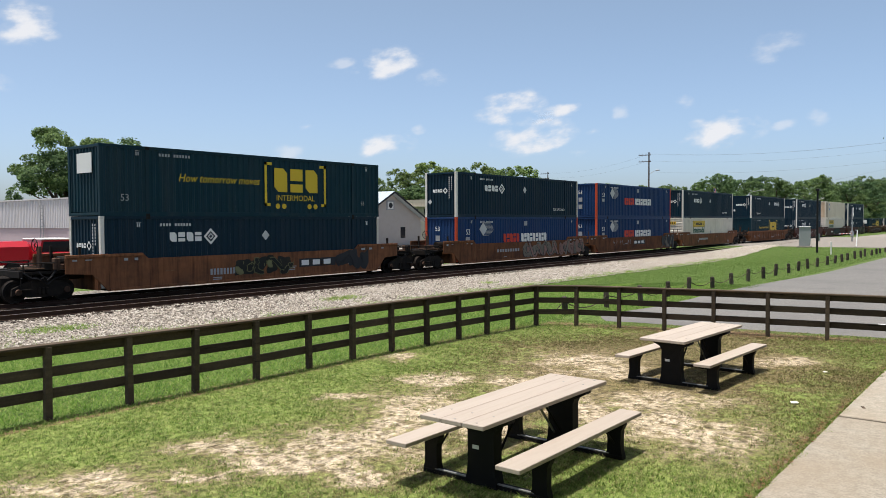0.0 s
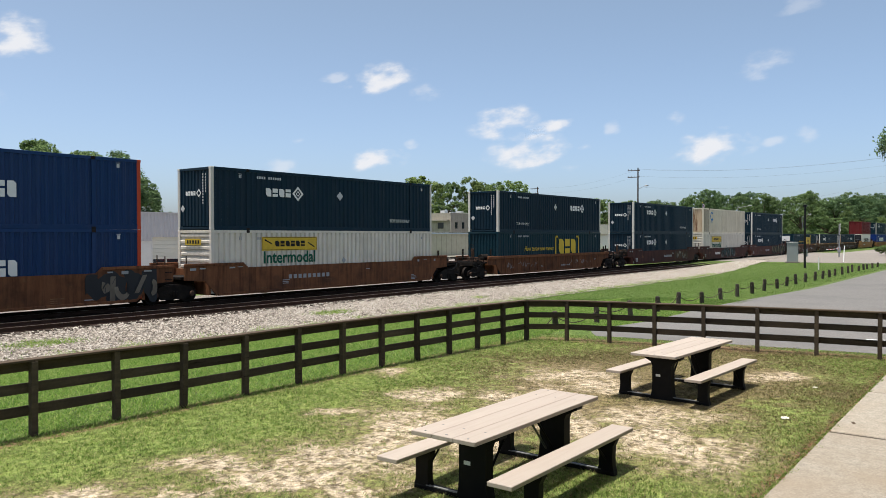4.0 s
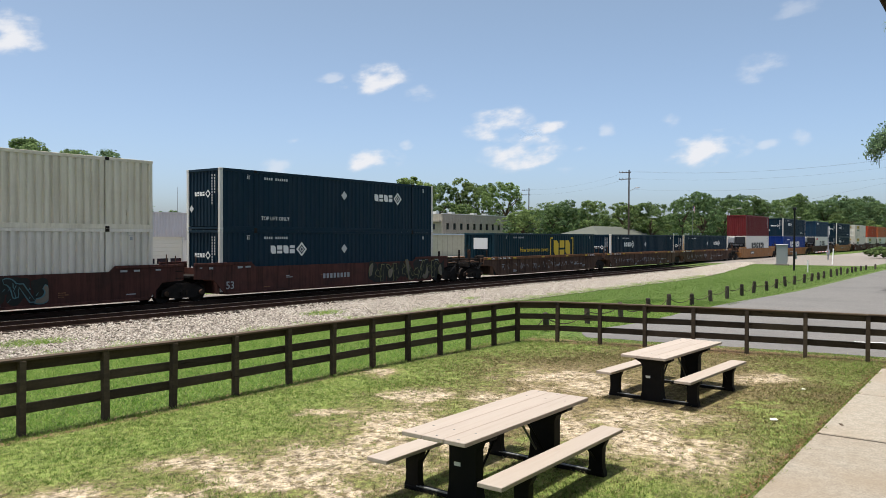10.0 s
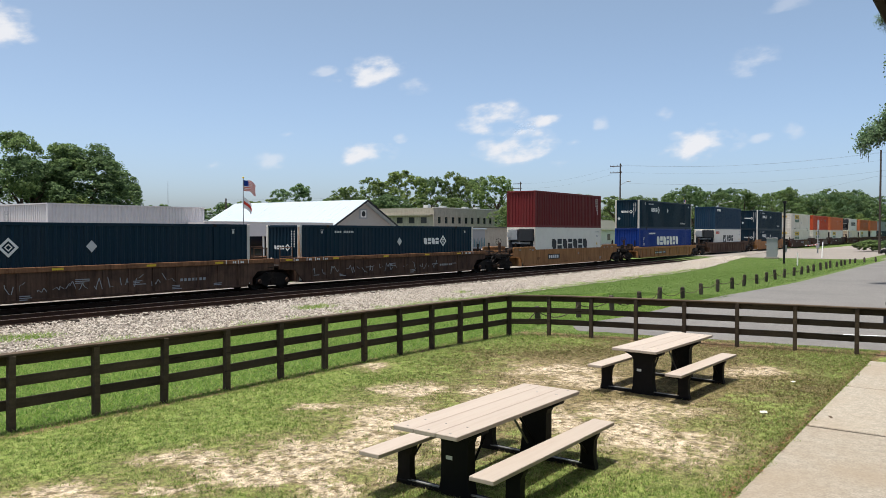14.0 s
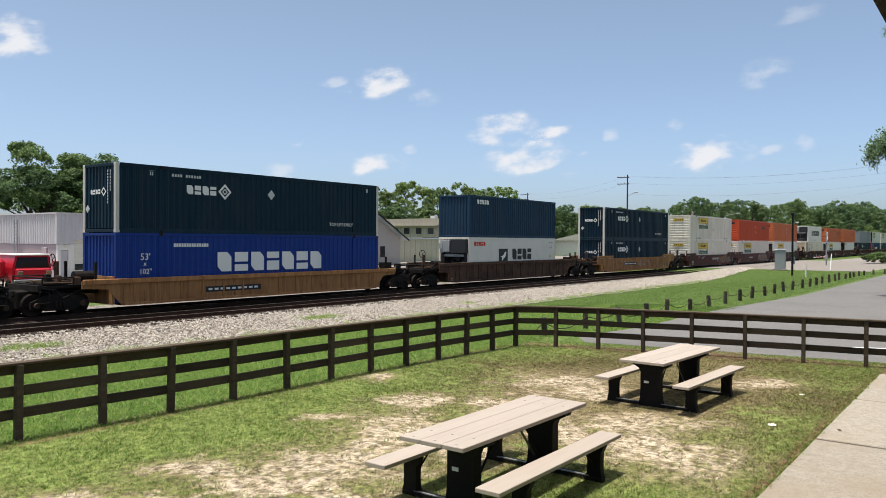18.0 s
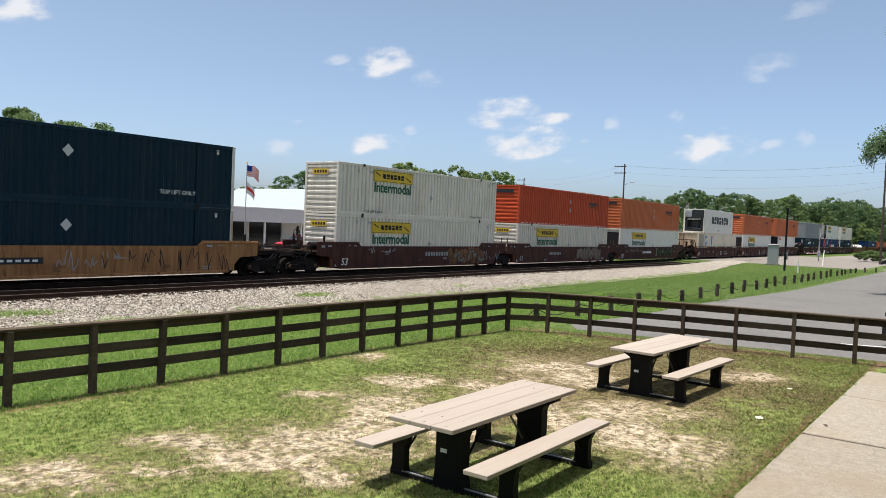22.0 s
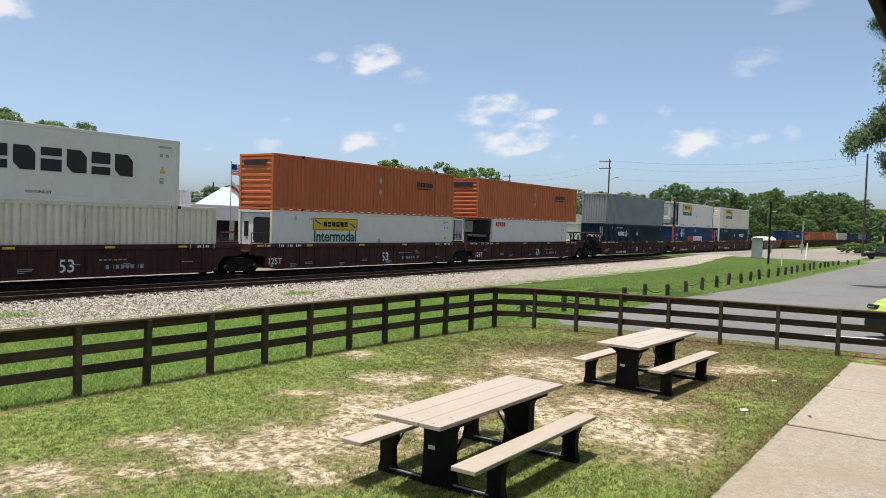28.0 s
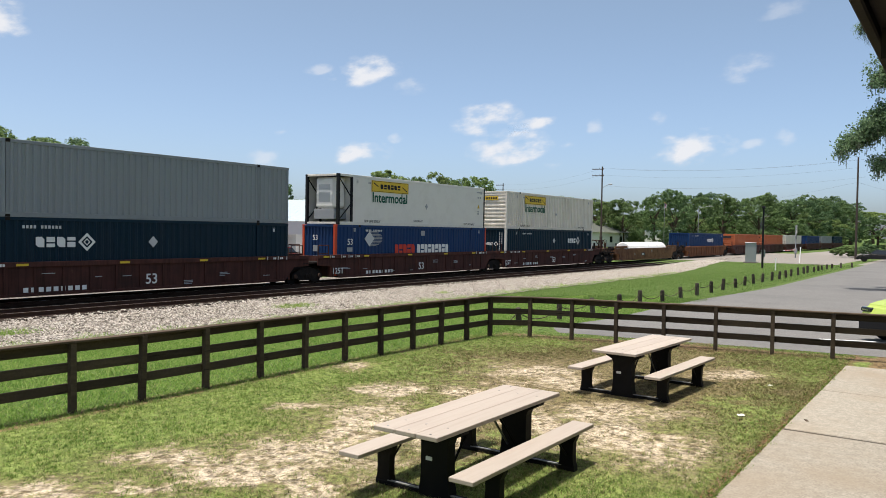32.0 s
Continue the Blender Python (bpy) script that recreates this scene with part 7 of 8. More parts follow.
def metal_building():
    b = thing("fire_station", "pale metal-clad garage building with cream roller doors", "building", pose(12.9, 30, -0.1))
    W, D, H = 14.2, 34, 5.05
    doors = [(1.3, 5.25, 0, 3.0), (7.05, 11.0, 0, 3.0)]
    panel_wall("front_wall", b, 0, W, 0, 0, 3.4, M["offwhite"], 0.25, doors + [(0.25, 0.85, 0, 2.2)])
    part("side_wall", boxm(0, 0.25, 0.25, D, 0, 2.72), M["pinkwall"], b, "pinkish painted block wall")
    part("far_wall", boxm(W - 0.25, W, 0.25, D, 0, H - 0.1), M["offwhite"], b)
    part("back_wall", boxm(0.25, W - 0.25, D - 0.25, D, 0, H - 0.1), M["offwhite"], b)
    cladding(b, 0.0, -0.12, 3.0, H, W, 0, M["metalwall"])
    for xa, xb in ((0, 1.2), (5.4, 6.9), (11.1, W)):
        cladding(b, xa, -0.12, 2.68, 2.995, xb - xa, 0, M["metalwall"])
    cladding(b, -0.12, D, 2.68, H, D + 0.1, -90, M["metalwall"])
    part("corner_trim", boxm(-0.16, 0.03, -0.16, 0.03, 2.66, H - 0.002), M["metalwall"], b)
    part("parapet_cap", boxm(-0.2, W + 0.1, -0.2, -0.02, H, H + 0.1), M["metalwall"], b)
    part("parapet_cap", boxm(-0.2, -0.02, -0.02, D, H, H + 0.1), M["metalwall"], b)
    part("roof", boxm(-0.02, W, 0, D, H - 0.3, H - 0.15), M["greenroof"], b)
    for x0, x1, z0, z1 in doors:
        d = part("roller_door", boxm(x0, x1, 0.12, 0.16, 0, z1), M["cream"], b, "cream sectional roller door")
        for i in range(9):
            part("door_slat", boxm(x0 + 0.02, x1 - 0.02, 0.085, 0.12, i * 0.34 + 0.01, i * 0.34 + 0.31, 0.008), M["cream"], d)
        for i in range(3):
            w = (x1 - x0) / 3
            part("door_window", boxm(x0 + i * w + 0.12, x0 + (i + 1) * w - 0.12, 0.07, 0.084, 0.62, 1.1), M["glass"], d, "dark window pane")
        part("door_frame", boxm(x0 - 0.1, x0 - 0.002, -0.03, 0.1, 0, 3.1), M["offwhite"], b)
        part("door_frame", boxm(x1 + 0.002, x1 + 0.1, -0.03, 0.1, 0, 3.1), M["offwhite"], b)
    part("side_door", boxm(0.27, 0.83, 0.08, 0.14, 0, 2.18), M["metalwall"], b)
    part("wall_lamp", boxm(0.45, 0.75, -0.2, -0.002, 2.45, 2.6, 0.02), M["cream"], b)
    lad = part("wall_ladder", boxm(-0.32, -0.28, 6.0, 6.05, 0.5, 4.6), M["galv"], b)
    part("rail", boxm(-0.32, -0.28, 6.55, 6.6, 0.5, 4.6), M["galv"], lad)
    for i in range(13):
        part("rung", boxm(-0.31, -0.29, 6.05, 6.55, 0.7 + i * 0.3, 0.74 + i * 0.3), M["galv"], lad)
    part("vent", boxm(-0.1, -0.002, 1.6, 2.3, 1.9, 2.4, 0.02), M["pinkwall"], b)
    bm = bmesh.new()
    tube(bm, (12.5, 3, H - 0.15), (12.5, 3, H + 2.6), 0.03, 0.015, 6)
    part("antenna", bm, M["galv"], b)


metal_building()


def canopy_building():
    b = thing("station_annex", "low white annex with a deep flat fascia and dark openings", "building", pose(25.2, 27.2, -0.1))
    part("fascia", boxm(0, 16.0, 0, 0.2, 2.5, 3.8), M["metalwall"], b)
    part("fascia_return", boxm(0, 0.2, 0.2, 2.6, 2.5, 3.8), M["metalwall"], b)
    part("fascia_trim", boxm(-0.04, 16.04, -0.04, 0.24, 3.8, 3.88), M["offwhite"], b)
    part("canopy_roof", boxm(0.2, 16.0, 0.2, 12, 3.55, 3.7), M["metalwall"], b)
    ops = [(3.2, 6.6, 0, 2.5), (7.0, 11.2, 0, 2.5), (13.2, 14.2, 0, 2.2)]
    panel_wall("front_wall", b, 2.0, 16.0, 2.8, 0, 3.5, M["offwhite"], 0.25, ops)
    # near-black backing, puts the darkness of the room into its colour
    part("void_backing", boxm(2.3, 15.9, 8.0, 8.2, 0, 3.4), M["darkvoid"], b)
    part("end_wall", boxm(15.75, 16.0, 3.1, 12, 0, 3.5), M["offwhite"], b)
    part("floor_slab", boxm(2.0, 16, 2.8, 12, -0.05, 0.02), M["concrete"], b)
    for x0, x1, z0, z1 in ops:
        part("window_glass", boxm(x0, x1, 2.95, 2.97, 0, z1), M["glass"], b)
        part("window_mullion", boxm((x0 + x1) / 2 - 0.04, (x0 + x1) / 2 + 0.04, 2.88, 2.94, 0, z1), M["offwhite"], b)
    for x in (2.6, 6.8, 11.5):
        part("column", boxm(x, x + 0.15, 0.3, 0.45, 0, 3.5), M["offwhite"], b)
    bm = bmesh.new()
    lathe(bm, [(0.32, 0.0), (0.34, 0.02), (0.32, 0.04)], "Y", 20)
    o = part("round_sign", bm, M["decalwhite"], b, "round white sign with a dark ring")
    o.matrix_basis = pose(1.6, 2.6, 1.7)
    part("sign_wall", boxm(1.1, 2.0, 2.7, 2.9, 0, 3.5), M["offwhite"], b)
    bm = bmesh.new()
    lathe(bm, [(0.2, -0.01), (0.26, -0.01), (0.26, -0.004), (0.2, -0.004)], "Y", 20)
    o = part("sign_ring", bm, M["decaldark"], b)
    o.matrix_basis = pose(1.6, 2.6, 1.7)


canopy_building()


def barn():
    b = thing("depot_hall", "white hall with a pale metal gable roof", "building", pose(48.4, 35, -0.1))
    W, D, ez, az = 12.1, 24, 3.5, 6.75
    part("side_wall", boxm(0.1, 0.3, 0.1, D, 0, ez), M["offwhite"], b)
    part("side_wall", boxm(W - 0.3, W - 0.1, 0.1, D, 0, ez), M["offwhite"], b)
    bm = prism(bmesh.new(), [(0.1, 0), (W - 0.1, 0), (W - 0.1, ez), (W / 2, az - 0.1), (0.1, ez)], 0, 0.2)
    part("gable_wall", bm, M["gablegrey"], b, "grey-tan boarded gable")
    bm = prism(bmesh.new(), [(0.1, 0), (W - 0.1, 0), (W - 0.1, ez), (W / 2, az - 0.1), (0.1, ez)], D - 0.2, D)
    part("gable_wall", bm, M["offwhite"], b)
    for sg in (-1, 1):
        x0 = W / 2 + sg * (W / 2 + 0.7)
        z0 = ez - 0.7 * (az - ez) / (W / 2)
        bm = prism(bmesh.new(), [(W / 2, az), (x0, z0), (x0, z0 + 0.14), (W / 2, az + 0.16)], -0.8, D + 0.8)
        part("roof_slope", bm, M["metalroof"], b)
        bm = prism(bmesh.new(), [(W / 2, az - 0.06), (x0, z0 - 0.06), (x0, z0 + 0.15), (W / 2, az + 0.17)], -0.88, -0.802)
        part("barge_board", bm, M["decaldark"], b, "dark barge board")
        n = 26
        for i in range(n):
            y = -0.7 + i * (D + 1.4) / n
            bm = prism(bmesh.new(), [(W / 2, az + 0.161), (x0, z0 + 0.141), (x0, z0 + 0.16), (W / 2, az + 0.18)], y, y + 0.04)
            part("roof_seam", bm, M["metalroof"], b)
    part("gable_sign", boxm(W / 2 - 0.75, W / 2 + 0.75, -0.06, -0.002, 4.55, 5.75), M["decalgrey"], b)
    part("sign_board", boxm(W / 2 - 0.5, W / 2 + 0.5, -0.1, -0.062, 4.7, 5.6), M["decalwhite"], b, "white square sign with a dark ring")
    bm = bmesh.new()
    lathe(bm, [(0.27, -0.12), (0.34, -0.12), (0.34, -0.102), (0.27, -0.102)], "Y", 24)
    o = part("sign_ring", bm, M["decaldark"], b)
    o.matrix_basis = pose(W / 2, 0, 5.15)
    for x in (3.0, 8.0):
        part("window", boxm(x, x + 0.9, -0.03, -0.002, 1.0, 2.4), M["glass"], b)


barn()


def tan_block():
    b = thing("brick_block", "weathered tan two-storey block with a row of arched windows", "building", pose(116, 70, -0.1))
    W, D, H = 27, 30, 8.1
    wins = [(1.5 + i * 2.6, 2.6 + i * 2.6, 4.7, 6.1) for i in range(10)]
    panel_wall("front_wall", b, 0, W, 0, 0, H, M["tan"], 0.3, wins)
    for w in wins:
        part("window", boxm(w[0], w[1], 0.15, 0.18, w[2], w[3]), M["glass"], b)
        part("window_arch", prism(bmesh.new(), [(w[0] - 0.1, w[3]), (w[0], w[3] + 0.18), ((w[0] + w[1]) / 2, w[3] + 0.32), (w[1], w[3] + 0.18), (w[1] + 0.1, w[3])], -0.06, -0.002), M["tan"], b)
    part("side_wall", boxm(0, 0.3, 0.3, D, 0, H), M["tan"], b)
    for i in range(8):
        part("side_window", boxm(-0.03, -0.002, 2 + i * 3.4, 3.6 + i * 3.4, 4.7, 6.0), M["glass"], b)
    part("side_ledge", boxm(-0.9, -0.002, 0.3, D, 6.4, 6.65), M["tan"], b)
    part("far_wall", boxm(W - 0.3, W, 0.3, D, 0, H), M["tan"], b)
    part("roof", boxm(0.3, W - 0.3, 0.3, D, H - 0.5, H - 0.35), M["greenroof"], b)
    part("parapet_cap", boxm(-0.08, W + 0.08, -0.08, 0.38, H, H + 0.14), M["offwhite"], b)
    for x in (3, 9, 18, 23):
        part("chimney", boxm(x, x + 1.2, 4, 5.2, H - 0.4, H + 0.7), M["offwhite"], b)


tan_block()


def simple_block(name, label, x, y, w, d, h, m, roof="metalroof", cap=True):
    b = thing(name, label, "building", pose(x, y, -0.1))
    panel_wall("front_wall", b, 0, w, 0, 0, h, m, 0.25)
    part("side_wall", boxm(0, 0.25, 0.25, d, 0, h), m, b)
    part("far_wall", boxm(w - 0.25, w, 0.25, d, 0, h), m, b)
    part("roof", boxm(-0.25, w + 0.25, -0.3, d, h, h + 0.2, 0.02), M[roof], b)
    return b


k = simple_block("storage_building", "low khaki panel building with a white roof edge", 64.5, 40, 20, 10, 3.35, M["khaki"])
for i in range(16):
    part("panel_joint", boxm(0.3 + i * 1.25, 0.34 + i * 1.25, -0.03, -0.002, 0.1, 3.3), M["tan"], k)
k = simple_block("mural_wall_building", "small grey block with a faded mural", 85.0, 40, 5.2, 8, 3.3, M["galv"])
for i in range(14):
    a = i * 0.37
    flat("mural_patch", [[(a, 0.4), (a + 0.4, 0.5), (a + 0.3, 1.2 + 0.9 * abs(math.sin(i * 2.1))), (a + 0.05, 1.0 + 0.8 * abs(math.sin(i * 1.3)))]], M["grafC" if i % 2 else "steelbar"], k, y=-0.01)
k = simple_block("roadside_store", "low tan store with a flat roof", 92, 44, 16, 12, 3.6, M["tan"], "greenroof")
simple_block("white_shed", "low white metal shed far along the track", 158, 26, 22, 8, 3.9, M["offwhite"])


def house(x, y):
    b = thing("house", "white boarded house with a grey-green hipped roof", "house", pose(x, y, -0.1))
    part("wall", boxm(0, 32, 0, 10, 0, 3.4), M["offwhite"], b)
    bm = bmesh.new()
    e = [(-0.8, -0.8, 3.4), (32.8, -0.8, 3.4), (32.8, 10.8, 3.4), (-0.8, 10.8, 3.4), (7, 5, 5.6), (25, 5, 5.6)]
    v = [bm.verts.new(p) for p in e]
    for f in ((0, 1, 5, 4), (1, 2, 5), (2, 3, 4, 5), (3, 0, 4), (3, 2, 1, 0)):
        bm.faces.new([v[i] for i in f])
    part("roof", bm, M["greenroof"], b)
    for i in range(5):
        w = part("window", boxm(2.5 + i * 6, 4 + i * 6, -0.04, -0.002, 1.1, 2.5), M["glass"], b)
        part("frame", boxm(2.4 + i * 6, 4.1 + i * 6, -0.06, -0.042, 2.5, 2.6), M["offwhite"], w)


house(131, 40)


# poles, flags, wires, crossing gear
def pole(x, y, h, label, arm=True, lamp=False, r=0.16):
    p = thing("utility_pole", label, "utility pole", pose(x, y, -0.1))
    bm = bmesh.new()
    tube(bm, (0, 0, 0), (0, 0, h), r, r * 0.65, 10)
    part("mast", bm, M["polewood"], p)
    if arm:
        for z in (h - 0.5, h - 1.6):
            arm_ = part("crossarm", boxm(-0.06, 0.06, -0.3, 1.7, z, z + 0.12), M["polewood"], p)
            arm_.matrix_basis = pose(0, 0, 0, 0, 0, 12)
            for yy in (-0.2, 0.5, 1.1, 1.6):
                part("insulator", tube(bmesh.new(), (0, yy, z + 0.12), (0, yy, z + 0.32), 0.05, 0.03, 8), M["galv"], arm_)
    if lamp:
        bm = bmesh.new()
        tube(bm, (0, 0, h - 3.6), (0, -1.3, h - 3.0), 0.04, n=6)
        part("lamp_arm", bm, M["galv"], p)
        part("lamp_head", boxm(-0.18, 0.18, -1.8, -1.2, h - 3.12, h - 2.94, 0.05), M["galv"], p)
    return p


pole(104, 22, 14.4, "tall weathered wooden utility pole with crossarms and a lamp", True, True)
pole(100.2, -16.5, 14.0, "tall wooden utility pole beside the crossing road", False)
pole(136, 60, 14.4, "distant wooden utility pole", True)
pole(53, 60, 7.6, "short wooden utility pole", False)
for k, (a, c) in enumerate((((104, 22, 14.0), (100.2, -16.5, 13.6)), ((104, 22, 12.9), (100.2, -16.5, 12.5)), ((104, 21, 14.0), (100.2, -17.4, 13.6)), ((104, 22, 14.0), (136, 60, 14.0)), ((104, 22, 12.9), (136, 60, 12.9)), ((136, 60, 13.9), (53, 60, 7.3)), ((100.2, -16.5, 10.5), (230, -40, 9)), ((230, 60, 9), (100.2, -16.5, 10.5)), ((104, 21, 11.0), (100.2, -17.4, 11.2)))):
    a, c = Vector(a), Vector(c)
    bm = bmesh.new()
    pts = [a.lerp(c, i / 14) - Vector((0, 0, 0.9 * (1 - (i / 7 - 1) ** 2))) for i in range(15)]
    sweep(bm, pts, 0.007, 4)
    tagged(part("power_line", bm, M["wire"]), "thin dark overhead power line between poles", "power line", "power lines")


def street_lamp(x, y, h, arm, label):
    p = thing("street_lamp", label, "street lamp", pose(x, y, -0.1))
    part("mast", tube(bmesh.new(), (0, 0, 0), (0, 0, h), 0.09, 0.05, 8), M["galv"] if arm else M["black"], p)
    if arm:
        part("lamp_arm", tube(bmesh.new(), (0, 0, h - 0.1), (arm * 0.4, -arm * 0.9, h + 0.3), 0.045, 0.03, 6), M["galv"], p)
        part("lamp_head", boxm(arm * 0.4 - 0.15, arm * 0.4 + 0.15, -arm * 0.9 - 0.7, -arm * 0.9, h + 0.24, h + 0.38, 0.05), M["galv"], p)
    else:
        bm = bmesh.new()
        bmesh.ops.create_icosphere(bm, subdivisions=2, radius=0.26, matrix=Matrix.Translation((0, 0, h + 0.2)))
        part("globe", bm, M["offwhite"], p, "white globe shade")


street_lamp(132, 14, 8.4, 1.9, "grey street lamp with a curved arm beside the track")
street_lamp(176, 12, 7.6, 1.2, "thin grey street lamp far along the track")
street_lamp(65.2, 16, 3.0, 0, "short black lamp post with a white globe")


def flag_pole(x, y, h, second):
    f = thing("flag_pole", "white metal flag pole with a flag flying", "flag pole", pose(x, y, -0.1))
    bm = bmesh.new()
    tube(bm, (0, 0, 0), (0, 0, h), 0.055, 0.03, 8)
    part("mast", bm, M["galv"], f)
    bm = bmesh.new()
    bmesh.ops.create_icosphere(bm, subdivisions=1, radius=0.09, matrix=Matrix.Translation((0, 0, h + 0.06)))
    part("finial", bm, M["letteryellow"], f)

    def cloth(u, v, z, droop):
        x = u * 1.55
        return Vector((x * 0.93, 0.13 * math.sin(u * 7 + v * 2) * u, z - v * 0.95 - droop * u * u - 0.05 * math.sin(u * 9)))

    def strip(nm, v0, v1, u0, u1, m, z, droop, off=0.0):
        bm = bmesh.new()
        n = 12
        g = [[bm.verts.new(cloth(u0 + (u1 - u0) * i / n, v, z, droop) + Vector((0, off, 0))) for v in (v0, v1)] for i in range(n + 1)]
        for a, c in zip(g, g[1:]):
            bm.faces.new((a[0], a[1], c[1], c[0]))
        part(nm, bm, m, f)

    for i in range(13):
        u0 = 0.4 if i < 7 else 0.02
        strip("stripe", i / 13, (i + 1) / 13, u0, 1, M["decalred"] if i % 2 == 0 else M["decalwhite"], h - 0.1, 0.45)
    strip("canton", 0, 7 / 13, 0.02, 0.4, M["royal"], h - 0.1, 0.45)
    if second:
        strip("lower_flag", 0, 1, 0.02, 0.6, M["decalwhite"], h - 1.6, 2.1)
        strip("lower_flag_cross", 0.35, 0.65, 0.03, 0.6, M["decalred"], h - 1.6, 2.1, -0.02)


flag_pole(26.8, 24, 7.6, True)
flag_pole(136, 22, 9.6, False)


def cabinet():
    c = thing("signal_cabinet", "grey metal signal cabinet on a concrete base", "cabinet", pose(72.5, -9.2, -0.06, 0, 0, 12))
    part("base", boxm(-0.8, 0.8, -0.75, 0.75, 0, 0.2, 0.03), M["crossing"], c)
    part("body", boxm(-0.55, 0.55, -0.55, 0.55, 0.2, 2.25, 0.03), M["galv"], c)
    part("lid", boxm(-0.61, 0.61, -0.61, 0.61, 2.25, 2.33, 0.02), M["galv"], c)
    for x in (-0.53, 0.02):
        d = part("door", boxm(x, x + 0.51, -0.585, -0.552, 0.42, 2.18, 0.01), M["galv"], c)
        part("handle", boxm(x + 0.42, x + 0.46, -0.62, -0.586, 1.2, 1.42), M["black"], d)


cabinet()
p = thing("signal_post", "plain black metal post with small lamps", "post", pose(60, -13.1, 0))
bm = bmesh.new()
tube(bm, (0, 0, -0.1), (0, 0, 5.6), 0.1, 0.085, 10)
part("mast", bm, M["black"], p)
part("meter_box", boxm(0.12, 0.42, -0.15, 0.15, 1.0, 1.7, 0.02), M["galv"], p)
part("cap", boxm(-0.14, 0.14, -0.14, 0.14, 5.6, 5.85, 0.03), M["black"], p)


def crossing_signal(x, y):
    s = thing("crossing_signal", "level crossing signal with crossed boards and lamps", "crossing signal", pose(x, y, 0, 0, 0, 100))
    bm = bmesh.new()
    tube(bm, (0, 0, -0.1), (0, 0, 4.6), 0.08, 0.08, 10)
    part("mast", bm, M["decalgrey"], s)
    for a in (45, -45):
        o = part("crossbuck", boxm(-0.02, 0.02, -0.75, 0.75, -0.11, 0.11), M["decalwhite"], s)
        o.matrix_basis = pose(-0.12, 0, 4.0, a)
    part("lamp_bar", boxm(-0.05, 0.05, -0.75, 0.75, 2.9, 3.0), M["black"], s)
    for yy in (-0.65, 0.65):
        bm = bmesh.new()
        bmesh.ops.create_cone(bm, cap_ends=True, segments=16, radius1=0.3, radius2=0.3, depth=0.04, matrix=Matrix.Translation((-0.1, yy, 2.95)) @ Matrix.Rotation(radians(90), 4, "Y"))
        part("lamp_disc", bm, M["black"], s)
    part("gate_box", boxm(-0.22, 0.22, -0.3, 0.3, 0.7, 1.4, 0.03), M["decalgrey"], s)
    bm = bmesh.new()
    for k in range(8):
        part("gate_band", tube(bmesh.new(), (0.07 + 0.174 * k, 0.4 + 0.985 * k, 1.15), (0.07 + 0.174 * (k + 1), 0.4 + 0.985 * (k + 1), 1.15), 0.06, 0.06, 6), M["decalwhite" if k % 2 else "decalred"], s)


crossing_signal(99.4, -9.1)
for x, y, lean, h in ((54.8, -15.3, 0, 1.1), (77.8, -13.3, 18, 1.9)):
    o = part("marker_post", tube(bmesh.new(), (0, 0, -0.1), (0, 0, h), 0.06, 0.05, 8), M["decalwhite"])
    o.matrix_basis = pose(x, y, ground_z(x, y), 0, lean)
    tagged(o, "slim white marker post in the grass", "marker post", "marker posts")


def hedge(x, y, w, d, h, seed):
    me = crown_mesh("foliage", h, 1.0, seed, 170, 60, 0.15, M["leafB"], 0.05, 1.0, "dome")
    for v in me.vertices:
        v.co.x *= w / 2.2
        v.co.y *= d / 2.2
    o = new("hedge", me)
    o.location = (x, y, -0.3)
    tagged(o, "low rounded clipped green hedge beside the road", "hedge", "hedges")


hedge(113, -13.7, 4.6, 4, 2.0, 1)
hedge(121, -16.0, 4.2, 3.6, 2.2, 2)


# vehicles
def wheel_at(parent, x, y, r, w=0.22):
    t = part("wheel", lathe(bmesh.new(), [(r * 0.62, -w / 2), (r * 0.95, -w / 2), (r, -w / 3), (r, w / 3), (r * 0.95, w / 2), (r * 0.62, w / 2)], "Y", 24), M["tyre"], parent)
    t.matrix_basis = pose(x, y, r)
    part("rim", lathe(bmesh.new(), [(0.05, -w * 0.42), (r * 0.55, -w * 0.46), (r * 0.64, -w * 0.5), (r * 0.64, w * 0.5), (r * 0.55, w * 0.46)], "Y", 20), M["chrome"], t)


